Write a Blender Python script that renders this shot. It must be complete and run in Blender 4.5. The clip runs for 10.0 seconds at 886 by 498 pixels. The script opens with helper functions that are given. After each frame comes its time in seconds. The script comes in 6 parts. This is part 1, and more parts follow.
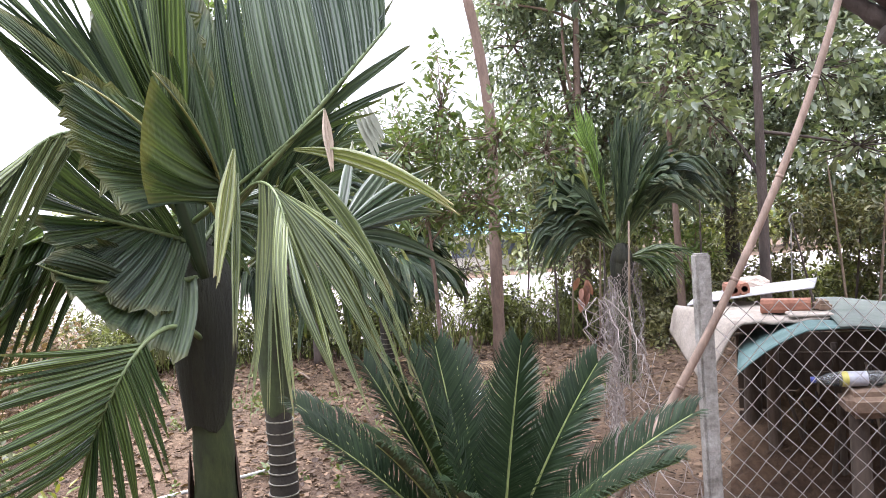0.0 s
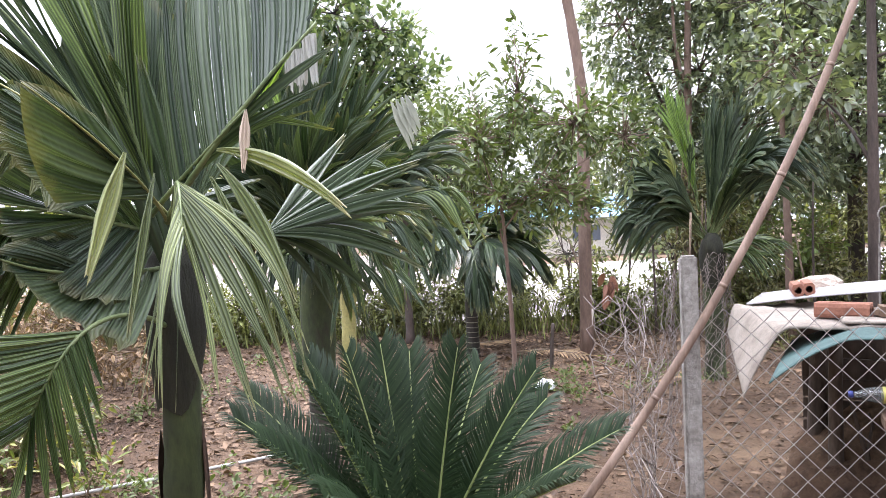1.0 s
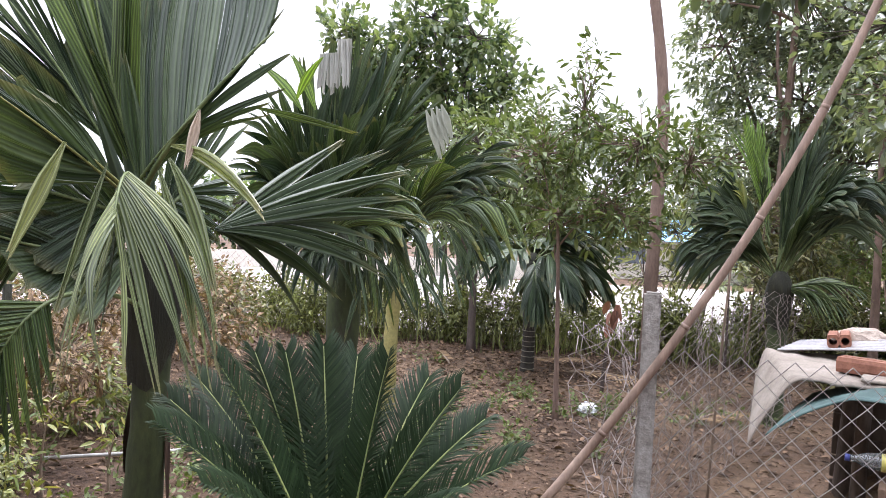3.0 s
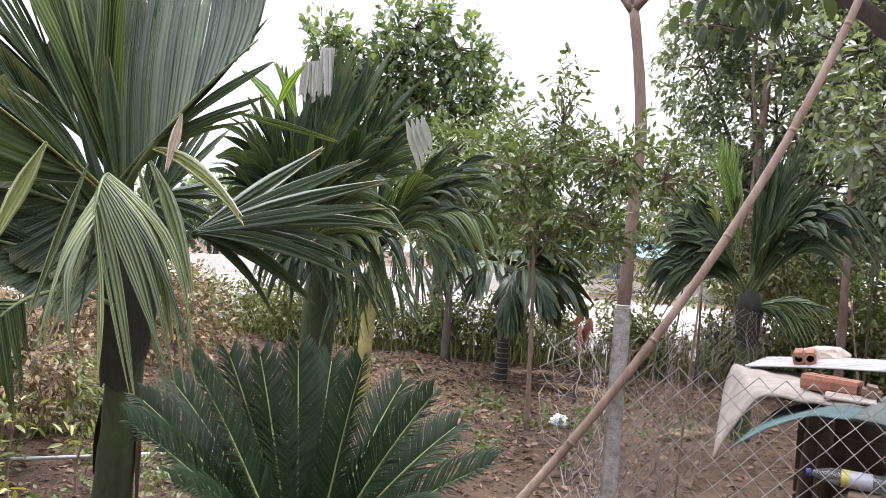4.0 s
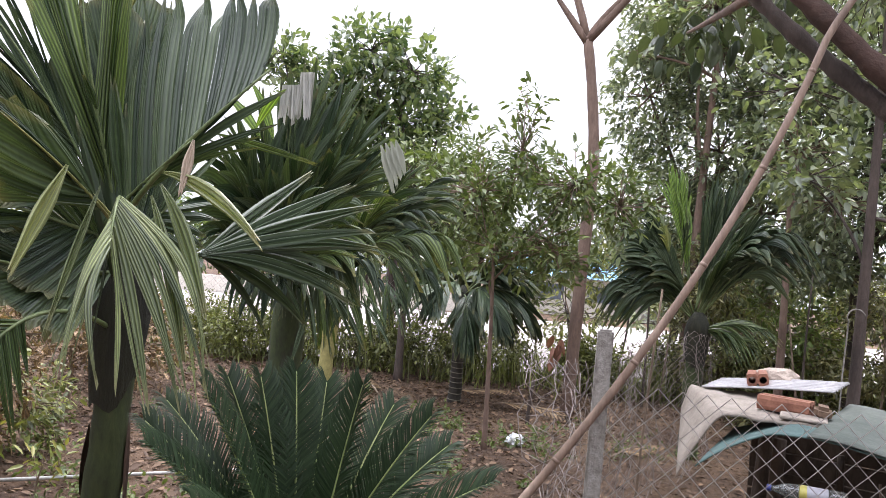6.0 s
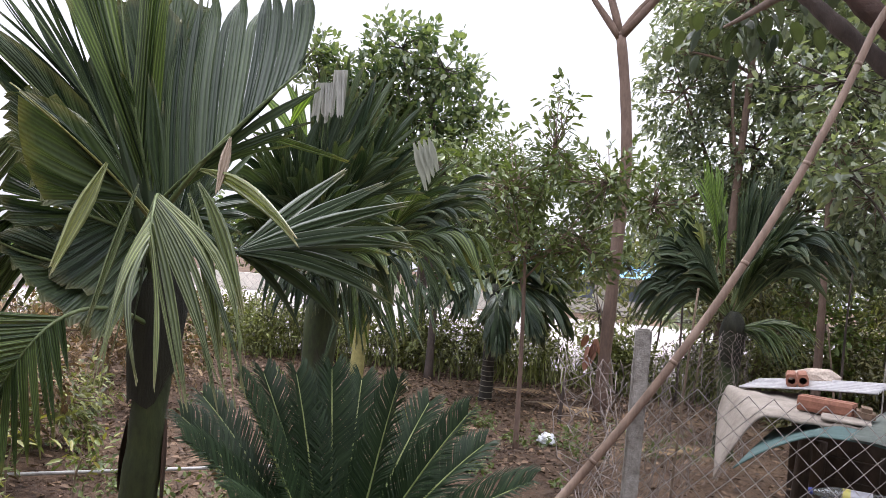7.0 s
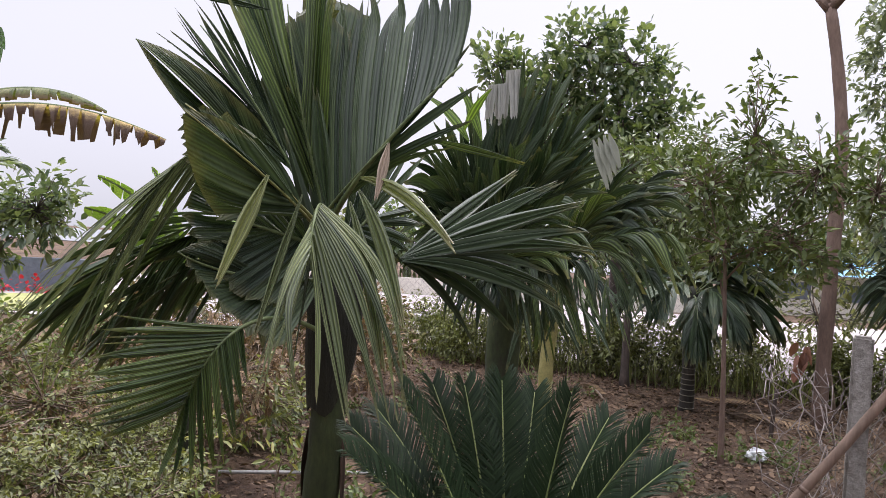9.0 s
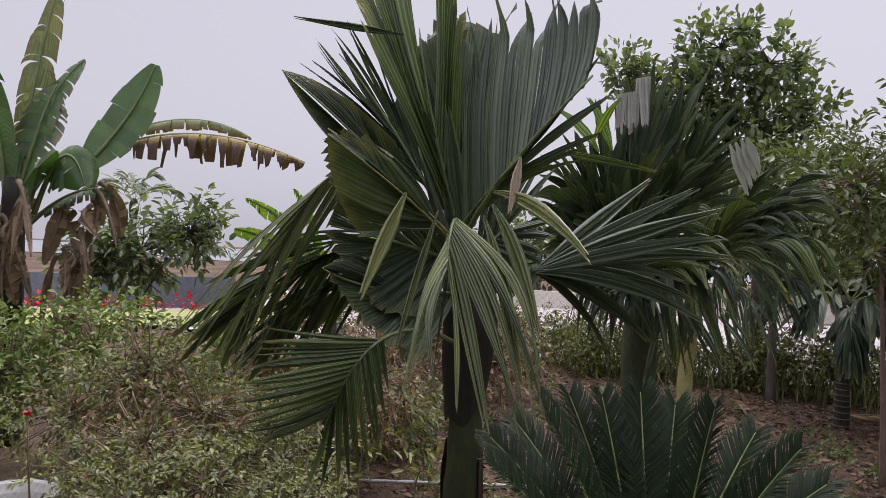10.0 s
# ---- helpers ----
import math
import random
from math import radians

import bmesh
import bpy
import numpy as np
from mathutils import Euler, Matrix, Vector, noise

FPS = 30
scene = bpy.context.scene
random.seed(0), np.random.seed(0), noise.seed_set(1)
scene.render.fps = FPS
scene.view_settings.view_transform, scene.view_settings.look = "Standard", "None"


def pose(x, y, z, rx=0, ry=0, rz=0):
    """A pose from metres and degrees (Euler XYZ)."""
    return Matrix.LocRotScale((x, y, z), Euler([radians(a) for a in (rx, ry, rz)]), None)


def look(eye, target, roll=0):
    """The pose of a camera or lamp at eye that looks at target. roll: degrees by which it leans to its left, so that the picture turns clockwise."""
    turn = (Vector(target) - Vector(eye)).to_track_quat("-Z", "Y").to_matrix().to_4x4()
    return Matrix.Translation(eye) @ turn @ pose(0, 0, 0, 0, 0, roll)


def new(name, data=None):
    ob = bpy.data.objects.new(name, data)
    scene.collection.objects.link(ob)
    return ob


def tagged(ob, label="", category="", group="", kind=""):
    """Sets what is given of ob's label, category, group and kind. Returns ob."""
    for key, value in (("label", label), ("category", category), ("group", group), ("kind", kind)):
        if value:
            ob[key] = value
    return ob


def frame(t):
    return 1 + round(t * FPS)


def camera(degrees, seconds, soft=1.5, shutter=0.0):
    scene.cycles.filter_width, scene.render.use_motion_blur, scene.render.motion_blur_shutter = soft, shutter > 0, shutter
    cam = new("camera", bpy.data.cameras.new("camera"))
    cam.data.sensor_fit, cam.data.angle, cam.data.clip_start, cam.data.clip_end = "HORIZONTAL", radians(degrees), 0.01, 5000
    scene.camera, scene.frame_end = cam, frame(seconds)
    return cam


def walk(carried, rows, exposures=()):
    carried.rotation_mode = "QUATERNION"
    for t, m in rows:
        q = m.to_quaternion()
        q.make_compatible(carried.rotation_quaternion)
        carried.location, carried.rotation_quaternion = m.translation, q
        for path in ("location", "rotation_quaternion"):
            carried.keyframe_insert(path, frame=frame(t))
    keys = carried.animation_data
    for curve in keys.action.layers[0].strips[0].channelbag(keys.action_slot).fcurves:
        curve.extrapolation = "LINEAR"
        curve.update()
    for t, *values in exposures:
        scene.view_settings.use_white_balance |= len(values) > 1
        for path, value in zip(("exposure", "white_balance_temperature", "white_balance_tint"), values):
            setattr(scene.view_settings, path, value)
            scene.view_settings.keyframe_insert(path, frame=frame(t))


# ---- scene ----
cam = camera(59.7, 10.0, 0.8)
PATH = [
    (0, (1.134, 0.377, 1.369), (0.385, 2.231, 1.332), -3.6),
    (0.5, (1.337, 0.516, 1.38), (0.448, 2.307, 1.337), -2.9),
    (1, (1.548, 0.612, 1.392), (0.488, 2.307, 1.32), -2.5),
    (1.5, (1.681, 0.745, 1.389), (0.492, 2.35, 1.296), -1.2),
    (2, (1.833, 0.814, 1.403), (0.553, 2.347, 1.295), 0.3),
    (2.5, (1.868, 0.824, 1.415), (0.575, 2.348, 1.328), 2.0),
    (4, (1.904, 0.799, 1.413), (0.671, 2.374, 1.385), 4.5),
    (4.5, (1.879, 0.749, 1.408), (0.715, 2.375, 1.395), 4.5),
    (5, (1.844, 0.678, 1.406), (0.745, 2.349, 1.407), 4.6),
    (6.5, (1.831, 0.643, 1.423), (0.7, 2.292, 1.46), 5.8),
    (7, (1.811, 0.649, 1.416), (0.634, 2.267, 1.437), 5.4),
    (7.5, (1.769, 0.666, 1.415), (0.523, 2.229, 1.405), 5.1),
    (8, (1.765, 0.718, 1.414), (0.407, 2.187, 1.383), 4.7),
    (8.5, (1.778, 0.766, 1.413), (0.317, 2.132, 1.38), 4.4),
    (9, (1.78, 0.785, 1.419), (0.24, 2.06, 1.413), 3.7),
    (9.5, (1.8, 0.772, 1.423), (0.176, 1.939, 1.449), 2.9),
    (10, (1.798, 0.755, 1.416), (0.067, 1.758, 1.427), 2.5),
]
walk(cam, [(t, look(eye, target, roll)) for t, eye, target, roll in PATH],
     [(0, 1.24, 5950, 17), (1, 1.24, 5950, 17), (2, 1.02, 6000, 17), (2.5, 0.88, 6000, 17), (5, 0.86, 6100, 17), (6.5, 0.52, 6100, 17), (8, 0.32, 6100, 17), (9, 0.08, 6150, 19), (9.5, -0.3, 6150, 20), (10, -0.42, 6200, 21)])

# ---------------------------------------------------------------- daylight: overcast, bright white sky
scene.view_settings.exposure = 0.0
SUN_EL, SUN_AZ = 66.0, -25.0
world = bpy.data.worlds.new("overcast_sky")
scene.world = world
world.use_nodes = True
wn, wl = world.node_tree.nodes, world.node_tree.links
wn.clear()
sky = wn.new("ShaderNodeTexSky")
sky.sky_type = "NISHITA"
sky.sun_disc = False
sky.sun_elevation, sky.sun_rotation = radians(SUN_EL), radians(SUN_AZ)
sky.dust_density, sky.air_density = 4.0, 1.0
grey = wn.new("ShaderNodeHueSaturation")
grey.inputs["Saturation"].default_value = 0.12
bg1 = wn.new("ShaderNodeBackground")
bg1.inputs["Strength"].default_value = 0.05
bg2 = wn.new("ShaderNodeBackground")
bg2.inputs["Color"].default_value = (0.95, 0.955, 0.99, 1)
# an overcast dome is brightest overhead
wtc, wsep, wmap = wn.new("ShaderNodeTexCoord"), wn.new("ShaderNodeSeparateXYZ"), wn.new("ShaderNodeMapRange")
wl.new(wtc.outputs["Generated"], wsep.inputs[0])
wl.new(wsep.outputs["Z"], wmap.inputs["Value"])
wmap.inputs["From Min"].default_value = 0.38
wmap.inputs["To Min"].default_value, wmap.inputs["To Max"].default_value = 0.66, 3.4
wl.new(wmap.outputs["Result"], bg2.inputs["Strength"])
both = wn.new("ShaderNodeAddShader")
wout = wn.new("ShaderNodeOutputWorld")
wl.new(sky.outputs["Color"], grey.inputs["Color"])
wl.new(grey.outputs["Color"], bg1.inputs["Color"])
wl.new(bg1.outputs[0], both.inputs[0])
wl.new(bg2.outputs[0], both.inputs[1])
wl.new(both.outputs[0], wout.inputs["Surface"])
sun = new("sun", bpy.data.lights.new("sun", "SUN"))
sun.data.energy, sun.data.angle, sun.data.color = 1.6, radians(20), (1.0, 0.95, 0.88)
sun.matrix_world = pose(0, 0, 20, 90 - SUN_EL, 0, 180 - SUN_AZ)


# ---------------------------------------------------------------- materials
def nodes_of(name):
    m = bpy.data.materials.new(name)
    m.use_nodes = True
    nt = m.node_tree
    return m, nt, nt.nodes, nt.links, nt.nodes["Principled BSDF"], nt.nodes["Material Output"]


def noise_node(nt, scale, detail=4.0, rough=0.6, coord="Object", stretch=None):
    tc = nt.nodes.new("ShaderNodeTexCoord")
    tex = nt.nodes.new("ShaderNodeTexNoise")
    tex.inputs["Scale"].default_value, tex.inputs["Detail"].default_value, tex.inputs["Roughness"].default_value = scale, detail, rough
    if stretch:
        mp = nt.nodes.new("ShaderNodeMapping")
        mp.inputs["Scale"].default_value = stretch
        nt.links.new(tc.outputs[coord], mp.inputs["Vector"])
        nt.links.new(mp.outputs["Vector"], tex.inputs["Vector"])
    else:
        nt.links.new(tc.outputs[coord], tex.inputs["Vector"])
    return tex.outputs["Fac"]


def ramp(nt, fac, stops):
    r = nt.nodes.new("ShaderNodeValToRGB")
    els = r.color_ramp.elements
    while len(els) < len(stops):
        els.new(0.5)
    for e, (p, c) in zip(els, stops):
        e.position, e.color = p, (*c, 1)
    nt.links.new(fac, r.inputs["Fac"])
    return r.outputs["Color"]


def mix(nt, a, b, fac, mode="MIX"):
    m = nt.nodes.new("ShaderNodeMix")
    m.data_type, m.blend_type = "RGBA", mode
    for sock, val in ((m.inputs["Factor"], fac), (m.inputs["A"], a), (m.inputs["B"], b)):
        if hasattr(val, "is_linked"):
            nt.links.new(val, sock)
        elif isinstance(val, tuple):
            sock.default_value = (*val, 1)
        else:
            sock.default_value = val
    return m.outputs["Result"]


def bump(nt, height, bsdf, strength=0.3, dist=0.01):
    b = nt.nodes.new("ShaderNodeBump")
    b.inputs["Strength"].default_value, b.inputs["Distance"].default_value = strength, dist
    nt.links.new(height, b.inputs["Height"])
    nt.links.new(b.outputs["Normal"], bsdf.inputs["Normal"])


def surface(name, stops, scale=6.0, fine=60.0, rough=0.8, relief=0.4, dist=0.01, stretch=None, metal=0.0):
    """A mottled surface: a broad pattern through the stops, with a fine grain over it."""
    m, nt, nd, ln, bs, out = nodes_of(name)
    broad = noise_node(nt, scale, 5.0, 0.65, stretch=stretch)
    grain = noise_node(nt, fine, 4.0, 0.7, stretch=stretch)
    col = ramp(nt, broad, stops)
    shade = ramp(nt, grain, [(0.25, (0.62, 0.62, 0.62)), (0.75, (1.25, 1.25, 1.25))])
    ln.new(mix(nt, col, shade, 0.8, "MULTIPLY"), bs.inputs["Base Color"])
    bs.inputs["Roughness"].default_value, bs.inputs["Metallic"].default_value = rough, metal
    bump(nt, grain, bs, relief, dist)
    return m


def leaf_material(name, dark, light, rough=0.42, stripes=0.0, through_light=0.22, tip=None, vary=0.5, gloss=0.55, ribs=0.62):
    """Leaf: colour varies from leaf to leaf, ribs run along the blade (UV v across, u along), some light passes through."""
    m, nt, nd, ln, bs, out = nodes_of(name)
    geo = nd.new("ShaderNodeNewGeometry")
    col = ramp(nt, geo.outputs["Random Per Island"], [(0.0, dark), (1.0, light)])
    patch = noise_node(nt, 9.0, 3.0)
    col = mix(nt, col, ramp(nt, patch, [(0.3, (0.6, 0.62, 0.6)), (0.7, (1.3, 1.25, 1.2))]), vary, "MULTIPLY")
    uvn = nd.new("ShaderNodeUVMap")
    sep = nd.new("ShaderNodeSeparateXYZ")
    ln.new(uvn.outputs["UV"], sep.inputs[0])
    if stripes:
        w = nd.new("ShaderNodeTexWave")
        w.bands_direction = "Y"
        w.inputs["Scale"].default_value, w.inputs["Distortion"].default_value = stripes, 0.6
        ln.new(uvn.outputs["UV"], w.inputs["Vector"])
        col = mix(nt, col, ramp(nt, w.outputs["Fac"], [(0.1, (0.42, 0.45, 0.45)), (0.6, (0.85, 0.87, 0.82)), (0.95, (2.3, 2.2, 1.9))]), ribs, "MULTIPLY")
        bump(nt, w.outputs["Fac"], bs, 0.5, 0.004)
    if tip:
        edge = noise_node(nt, 22.0, 3.0)
        add = nd.new("ShaderNodeMath")
        add.operation = "MULTIPLY_ADD"
        ln.new(edge, add.inputs[0])
        add.inputs[1].default_value = 0.35
        ln.new(sep.outputs["X"], add.inputs[2])
        fade = nd.new("ShaderNodeMapRange")
        fade.inputs["From Min"].default_value, fade.inputs["From Max"].default_value = 1.02, 1.28
        ln.new(add.outputs[0], fade.inputs["Value"])
        col = mix(nt, col, tip, fade.outputs["Result"])
    ln.new(col, bs.inputs["Base Color"])
    bs.inputs["Roughness"].default_value = rough
    bs.inputs["Specular IOR Level"].default_value = gloss
    tr = nd.new("ShaderNodeBsdfTranslucent")
    ln.new(mix(nt, col, (1.6, 1.7, 0.7), 1.0, "MULTIPLY"), tr.inputs["Color"])
    ms = nd.new("ShaderNodeMixShader")
    ms.inputs[0].default_value = through_light
    ln.new(bs.outputs[0], ms.inputs[1])
    ln.new(tr.outputs[0], ms.inputs[2])
    ln.new(ms.outputs[0], out.inputs["Surface"])
    return m


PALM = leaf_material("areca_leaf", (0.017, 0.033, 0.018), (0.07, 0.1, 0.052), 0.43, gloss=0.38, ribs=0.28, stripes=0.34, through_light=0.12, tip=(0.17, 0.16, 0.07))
PALM_MID = leaf_material("areca_leaf_mid", (0.022, 0.044, 0.015), (0.095, 0.135, 0.045), 0.4, gloss=0.45, stripes=0.34, through_light=0.14, tip=(0.3, 0.27, 0.08))
PALM_PALE = leaf_material("areca_leaf_pale", (0.15, 0.185, 0.075), (0.28, 0.3, 0.13), 0.36, ribs=0.28, stripes=0.34, tip=(0.3, 0.25, 0.15))
# Hanging leaves are paler: the light they catch is put into the colour.
PALM_HANG_LIT = leaf_material("areca_leaf_hanging_lit", (0.04, 0.058, 0.026), (0.18, 0.215, 0.095), 0.4, gloss=0.45, ribs=0.42, stripes=0.34, through_light=0.1, tip=(0.26, 0.24, 0.12))
PALM_NEW = leaf_material("areca_leaf_young", (0.11, 0.18, 0.045), (0.16, 0.24, 0.06), 0.4, stripes=0.34)
PALM_DRY = leaf_material("areca_leaf_dry", (0.28, 0.285, 0.26), (0.43, 0.43, 0.4), 0.8, through_light=0.02, gloss=0.2)
PALM_STRAW = leaf_material("areca_leaf_straw", (0.26, 0.2, 0.15), (0.36, 0.29, 0.22), 0.7, through_light=0.05)
PALM_FADED = leaf_material("areca_leaf_faded", (0.16, 0.17, 0.13), (0.27, 0.28, 0.22), 0.6, through_light=0.05)
CYCAS = leaf_material("cycas_leaf", (0.011, 0.024, 0.009), (0.028, 0.05, 0.02), 0.5, through_light=0.1, gloss=0.25)
CYCAS_RIB = surface("cycas_rib", [(0.3, (0.22, 0.27, 0.09)), (0.7, (0.33, 0.36, 0.14))], 8, 80, 0.5, 0.1)
RIB_YELLOW = surface("yellowed_rib", [(0.3, (0.16, 0.17, 0.05)), (0.7, (0.26, 0.26, 0.09))], 10, 90, 0.45, 0.1)
RIB = surface("palm_rib", [(0.3, (0.09, 0.13, 0.05)), (0.7, (0.17, 0.21, 0.08))], 10, 90, 0.45, 0.1)
LEAF_JACK = leaf_material("jackfruit_leaf", (0.05, 0.085, 0.048), (0.22, 0.265, 0.14), 0.27, through_light=0.3, gloss=0.8)
LEAF_DARK = leaf_material("dark_tree_leaf", (0.075, 0.105, 0.065), (0.32, 0.36, 0.24), 0.28, through_light=0.28, gloss=0.9)
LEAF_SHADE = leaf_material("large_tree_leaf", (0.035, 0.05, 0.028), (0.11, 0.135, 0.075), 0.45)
LEAF_LIGHT = leaf_material("light_tree_leaf", (0.065, 0.095, 0.034), (0.18, 0.225, 0.08), 0.4)
LEAF_BUSH = leaf_material("shrub_leaf", (0.05, 0.06, 0.024), (0.3, 0.32, 0.125), 0.45, through_light=0.25, vary=0.85)
LEAF_HEDGE = leaf_material("hedge_weed_leaf", (0.055, 0.056, 0.024), (0.23, 0.26, 0.08), 0.55, through_light=0.2)
LEAF_THICKET = leaf_material("thicket_leaf", (0.055, 0.055, 0.027), (0.23, 0.22, 0.095), 0.5, through_light=0.2)
LEAF_CROTON = leaf_material("croton_leaf", (0.11, 0.16, 0.045), (0.32, 0.29, 0.08), 0.4)
LEAF_WEED = leaf_material("weed_leaf", (0.1, 0.16, 0.04), (0.22, 0.28, 0.08), 0.5)
LEAF_WEED_DULL = leaf_material("dull_weed_leaf", (0.05, 0.06, 0.022), (0.14, 0.13, 0.05), 0.6, gloss=0.2)
LEAF_GROUND = leaf_material("ground_weed_leaf", (0.06, 0.085, 0.025), (0.15, 0.19, 0.06), 0.55)
LEAF_DRY = leaf_material("litter_leaf", (0.045, 0.026, 0.016), (0.24, 0.155, 0.095), 0.8, through_light=0.05)
LEAF_ROTTEN = leaf_material("rotten_leaf", (0.025, 0.016, 0.011), (0.13, 0.085, 0.055), 0.9, through_light=0.02, gloss=0.1)
LEAF_BROWN = leaf_material("dead_leaf", (0.12, 0.075, 0.045), (0.3, 0.21, 0.13), 0.75, stripes=0.3, through_light=0.1)
BANANA = leaf_material("banana_leaf", (0.03, 0.075, 0.014), (0.06, 0.13, 0.028), 0.32, stripes=5.0, tip=(0.14, 0.09, 0.05))
BANANA_DEAD = leaf_material("banana_leaf_dying", (0.42, 0.34, 0.11), (0.3, 0.17, 0.08), 0.6, stripes=5.0, tip=(0.1, 0.06, 0.04))
BANANA_YOUNG = leaf_material("banana_leaf_young", (0.12, 0.2, 0.04), (0.18, 0.27, 0.06), 0.4, stripes=5.0, through_light=0.35)
BANANA_OLD = leaf_material("banana_leaf_old", (0.09, 0.12, 0.03), (0.2, 0.2, 0.07), 0.5, stripes=5.0, tip=(0.16, 0.1, 0.05))
BANANA_BROWN = leaf_material("banana_leaf_dead", (0.1, 0.065, 0.04), (0.3, 0.22, 0.15), 0.75, through_light=0.1, gloss=0.2)
FLAP = surface("dry_sheath", [(0.3, (0.03, 0.018, 0.012)), (0.6, (0.085, 0.05, 0.032)), (0.8, (0.14, 0.085, 0.055))], 9, 70, 0.85, 0.5, stretch=(1, 1, 0.2))
TRUNK_DARK = surface("palm_trunk_dark", [(0.3, (0.018, 0.015, 0.012)), (0.7, (0.05, 0.042, 0.03))], 6, 60, 0.7, 0.4)
TRUNK_GREEN = surface("palm_trunk_green", [(0.3, (0.03, 0.022, 0.014)), (0.45, (0.03, 0.04, 0.014)), (0.6, (0.05, 0.068, 0.02)), (0.75, (0.075, 0.062, 0.03))], 9, 80, 0.75, 0.25, stretch=(1, 1, 0.35))
SHEATH = surface("palm_sheath", [(0.3, (0.012, 0.012, 0.008)), (0.6, (0.028, 0.029, 0.015)), (0.8, (0.065, 0.06, 0.03))], 22, 120, 0.8, 0.8, stretch=(1, 1, 0.12))
TRUNK_YELLOW = surface("palm_trunk_yellow", [(0.3, (0.2, 0.19, 0.06)), (0.7, (0.36, 0.32, 0.12))], 6, 60, 0.6, 0.25)
RING = surface("palm_ring", [(0.3, (0.14, 0.13, 0.1)), (0.7, (0.26, 0.24, 0.19))], 10, 60, 0.8, 0.2)
BARK = surface("grey_brown_bark", [(0.3, (0.13, 0.085, 0.065)), (0.7, (0.26, 0.18, 0.14))], 5, 45, 0.85, 0.6, 0.015, stretch=(1, 1, 0.3))
BARK_RED = surface("peeling_red_bark", [(0.3, (0.04, 0.028, 0.022)), (0.6, (0.09, 0.05, 0.038)), (0.8, (0.2, 0.085, 0.055))], 6, 45, 0.85, 0.7, 0.015, stretch=(0.4, 0.4, 0.4))
BARK_DARK = surface("dark_bark", [(0.3, (0.045, 0.035, 0.03)), (0.7, (0.12, 0.09, 0.075))], 5, 45, 0.85, 0.6, 0.015, stretch=(1, 1, 0.3))
TWIG = surface("dry_twig", [(0.3, (0.14, 0.1, 0.07)), (0.7, (0.28, 0.21, 0.15))], 8, 60, 0.85, 0.3)
BAMBOO = surface("old_bamboo", [(0.32, (0.11, 0.07, 0.048)), (0.5, (0.235, 0.16, 0.115)), (0.7, (0.34, 0.25, 0.19))], 9, 90, 0.6, 0.25, stretch=(1, 1, 0.15))
CONCRETE = surface("weathered_concrete", [(0.3, (0.13, 0.115, 0.1)), (0.5, (0.3, 0.28, 0.25)), (0.75, (0.45, 0.43, 0.4))], 22, 120, 0.9, 0.6, 0.006)
WIRE = surface("dull_zinc_wire", [(0.3, (0.28, 0.25, 0.225)), (0.7, (0.5, 0.465, 0.43))], 9, 50, 0.65, 0.1, metal=0.3)
WIRE_RUST = surface("rusty_wire", [(0.3, (0.18, 0.14, 0.12)), (0.7, (0.4, 0.35, 0.32))], 9, 50, 0.75, 0.1, metal=0.2)
SHEET = surface("fibre_cement_sheet", [(0.25, (0.16, 0.13, 0.105)), (0.5, (0.28, 0.24, 0.2)), (0.8, (0.36, 0.315, 0.27))], 7, 90, 0.9, 0.12)
SHEET_GREEN = surface("blue_green_sheet", [(0.3, (0.05, 0.095, 0.09)), (0.6, (0.095, 0.16, 0.148)), (0.8, (0.17, 0.22, 0.2))], 4, 60, 0.75, 0.15)
SHEET_GREY = surface("faded_green_sheet", [(0.3, (0.065, 0.082, 0.068)), (0.7, (0.135, 0.15, 0.13))], 4, 60, 0.8, 0.1)
TIN = surface("grey_corrugated_sheet", [(0.3, (0.26, 0.25, 0.26)), (0.7, (0.44, 0.43, 0.43))], 5, 60, 0.6, 0.15)
BRICK = surface("red_clay_brick", [(0.3, (0.2, 0.085, 0.055)), (0.7, (0.34, 0.155, 0.1))], 12, 90, 0.9, 0.5, 0.004)
STONE = surface("rough_stone", [(0.3, (0.34, 0.27, 0.22)), (0.7, (0.5, 0.42, 0.35))], 9, 60, 0.9, 0.6)
OLD_WOOD = surface("dark_old_wood", [(0.3, (0.04, 0.03, 0.023)), (0.7, (0.13, 0.095, 0.07))], 5, 50, 0.9, 0.5, stretch=(1, 1, 0.2))
SOIL_BOX = surface("brown_crate", [(0.3, (0.13, 0.085, 0.055)), (0.7, (0.24, 0.16, 0.11))], 7, 60, 0.9, 0.4)
PVC = surface("pale_pipe", [(0.3, (0.3, 0.29, 0.27)), (0.7, (0.48, 0.47, 0.45))], 6, 60, 0.5, 0.05)
WHITE_BAG = surface("white_plastic_bag", [(0.3, (0.7, 0.72, 0.76)), (0.7, (0.85, 0.86, 0.88))], 20, 90, 0.4, 0.3)
BLUE = surface("blue_plastic", [(0.3, (0.04, 0.05, 0.2)), (0.7, (0.055, 0.07, 0.26))], 5, 60, 0.35, 0.03)
GREY_PLASTIC = surface("grey_plastic", [(0.3, (0.3, 0.3, 0.33)), (0.7, (0.42, 0.42, 0.45))], 5, 60, 0.35, 0.03)
RED = surface("red_petal", [(0.3, (0.5, 0.02, 0.03)), (0.7, (0.65, 0.04, 0.05))], 20, 90, 0.5, 0.1)
PALE_WALL = surface("pale_wall", [(0.3, (0.55, 0.52, 0.45)), (0.7, (0.68, 0.64, 0.56))], 0.8, 20, 0.9, 0.1)
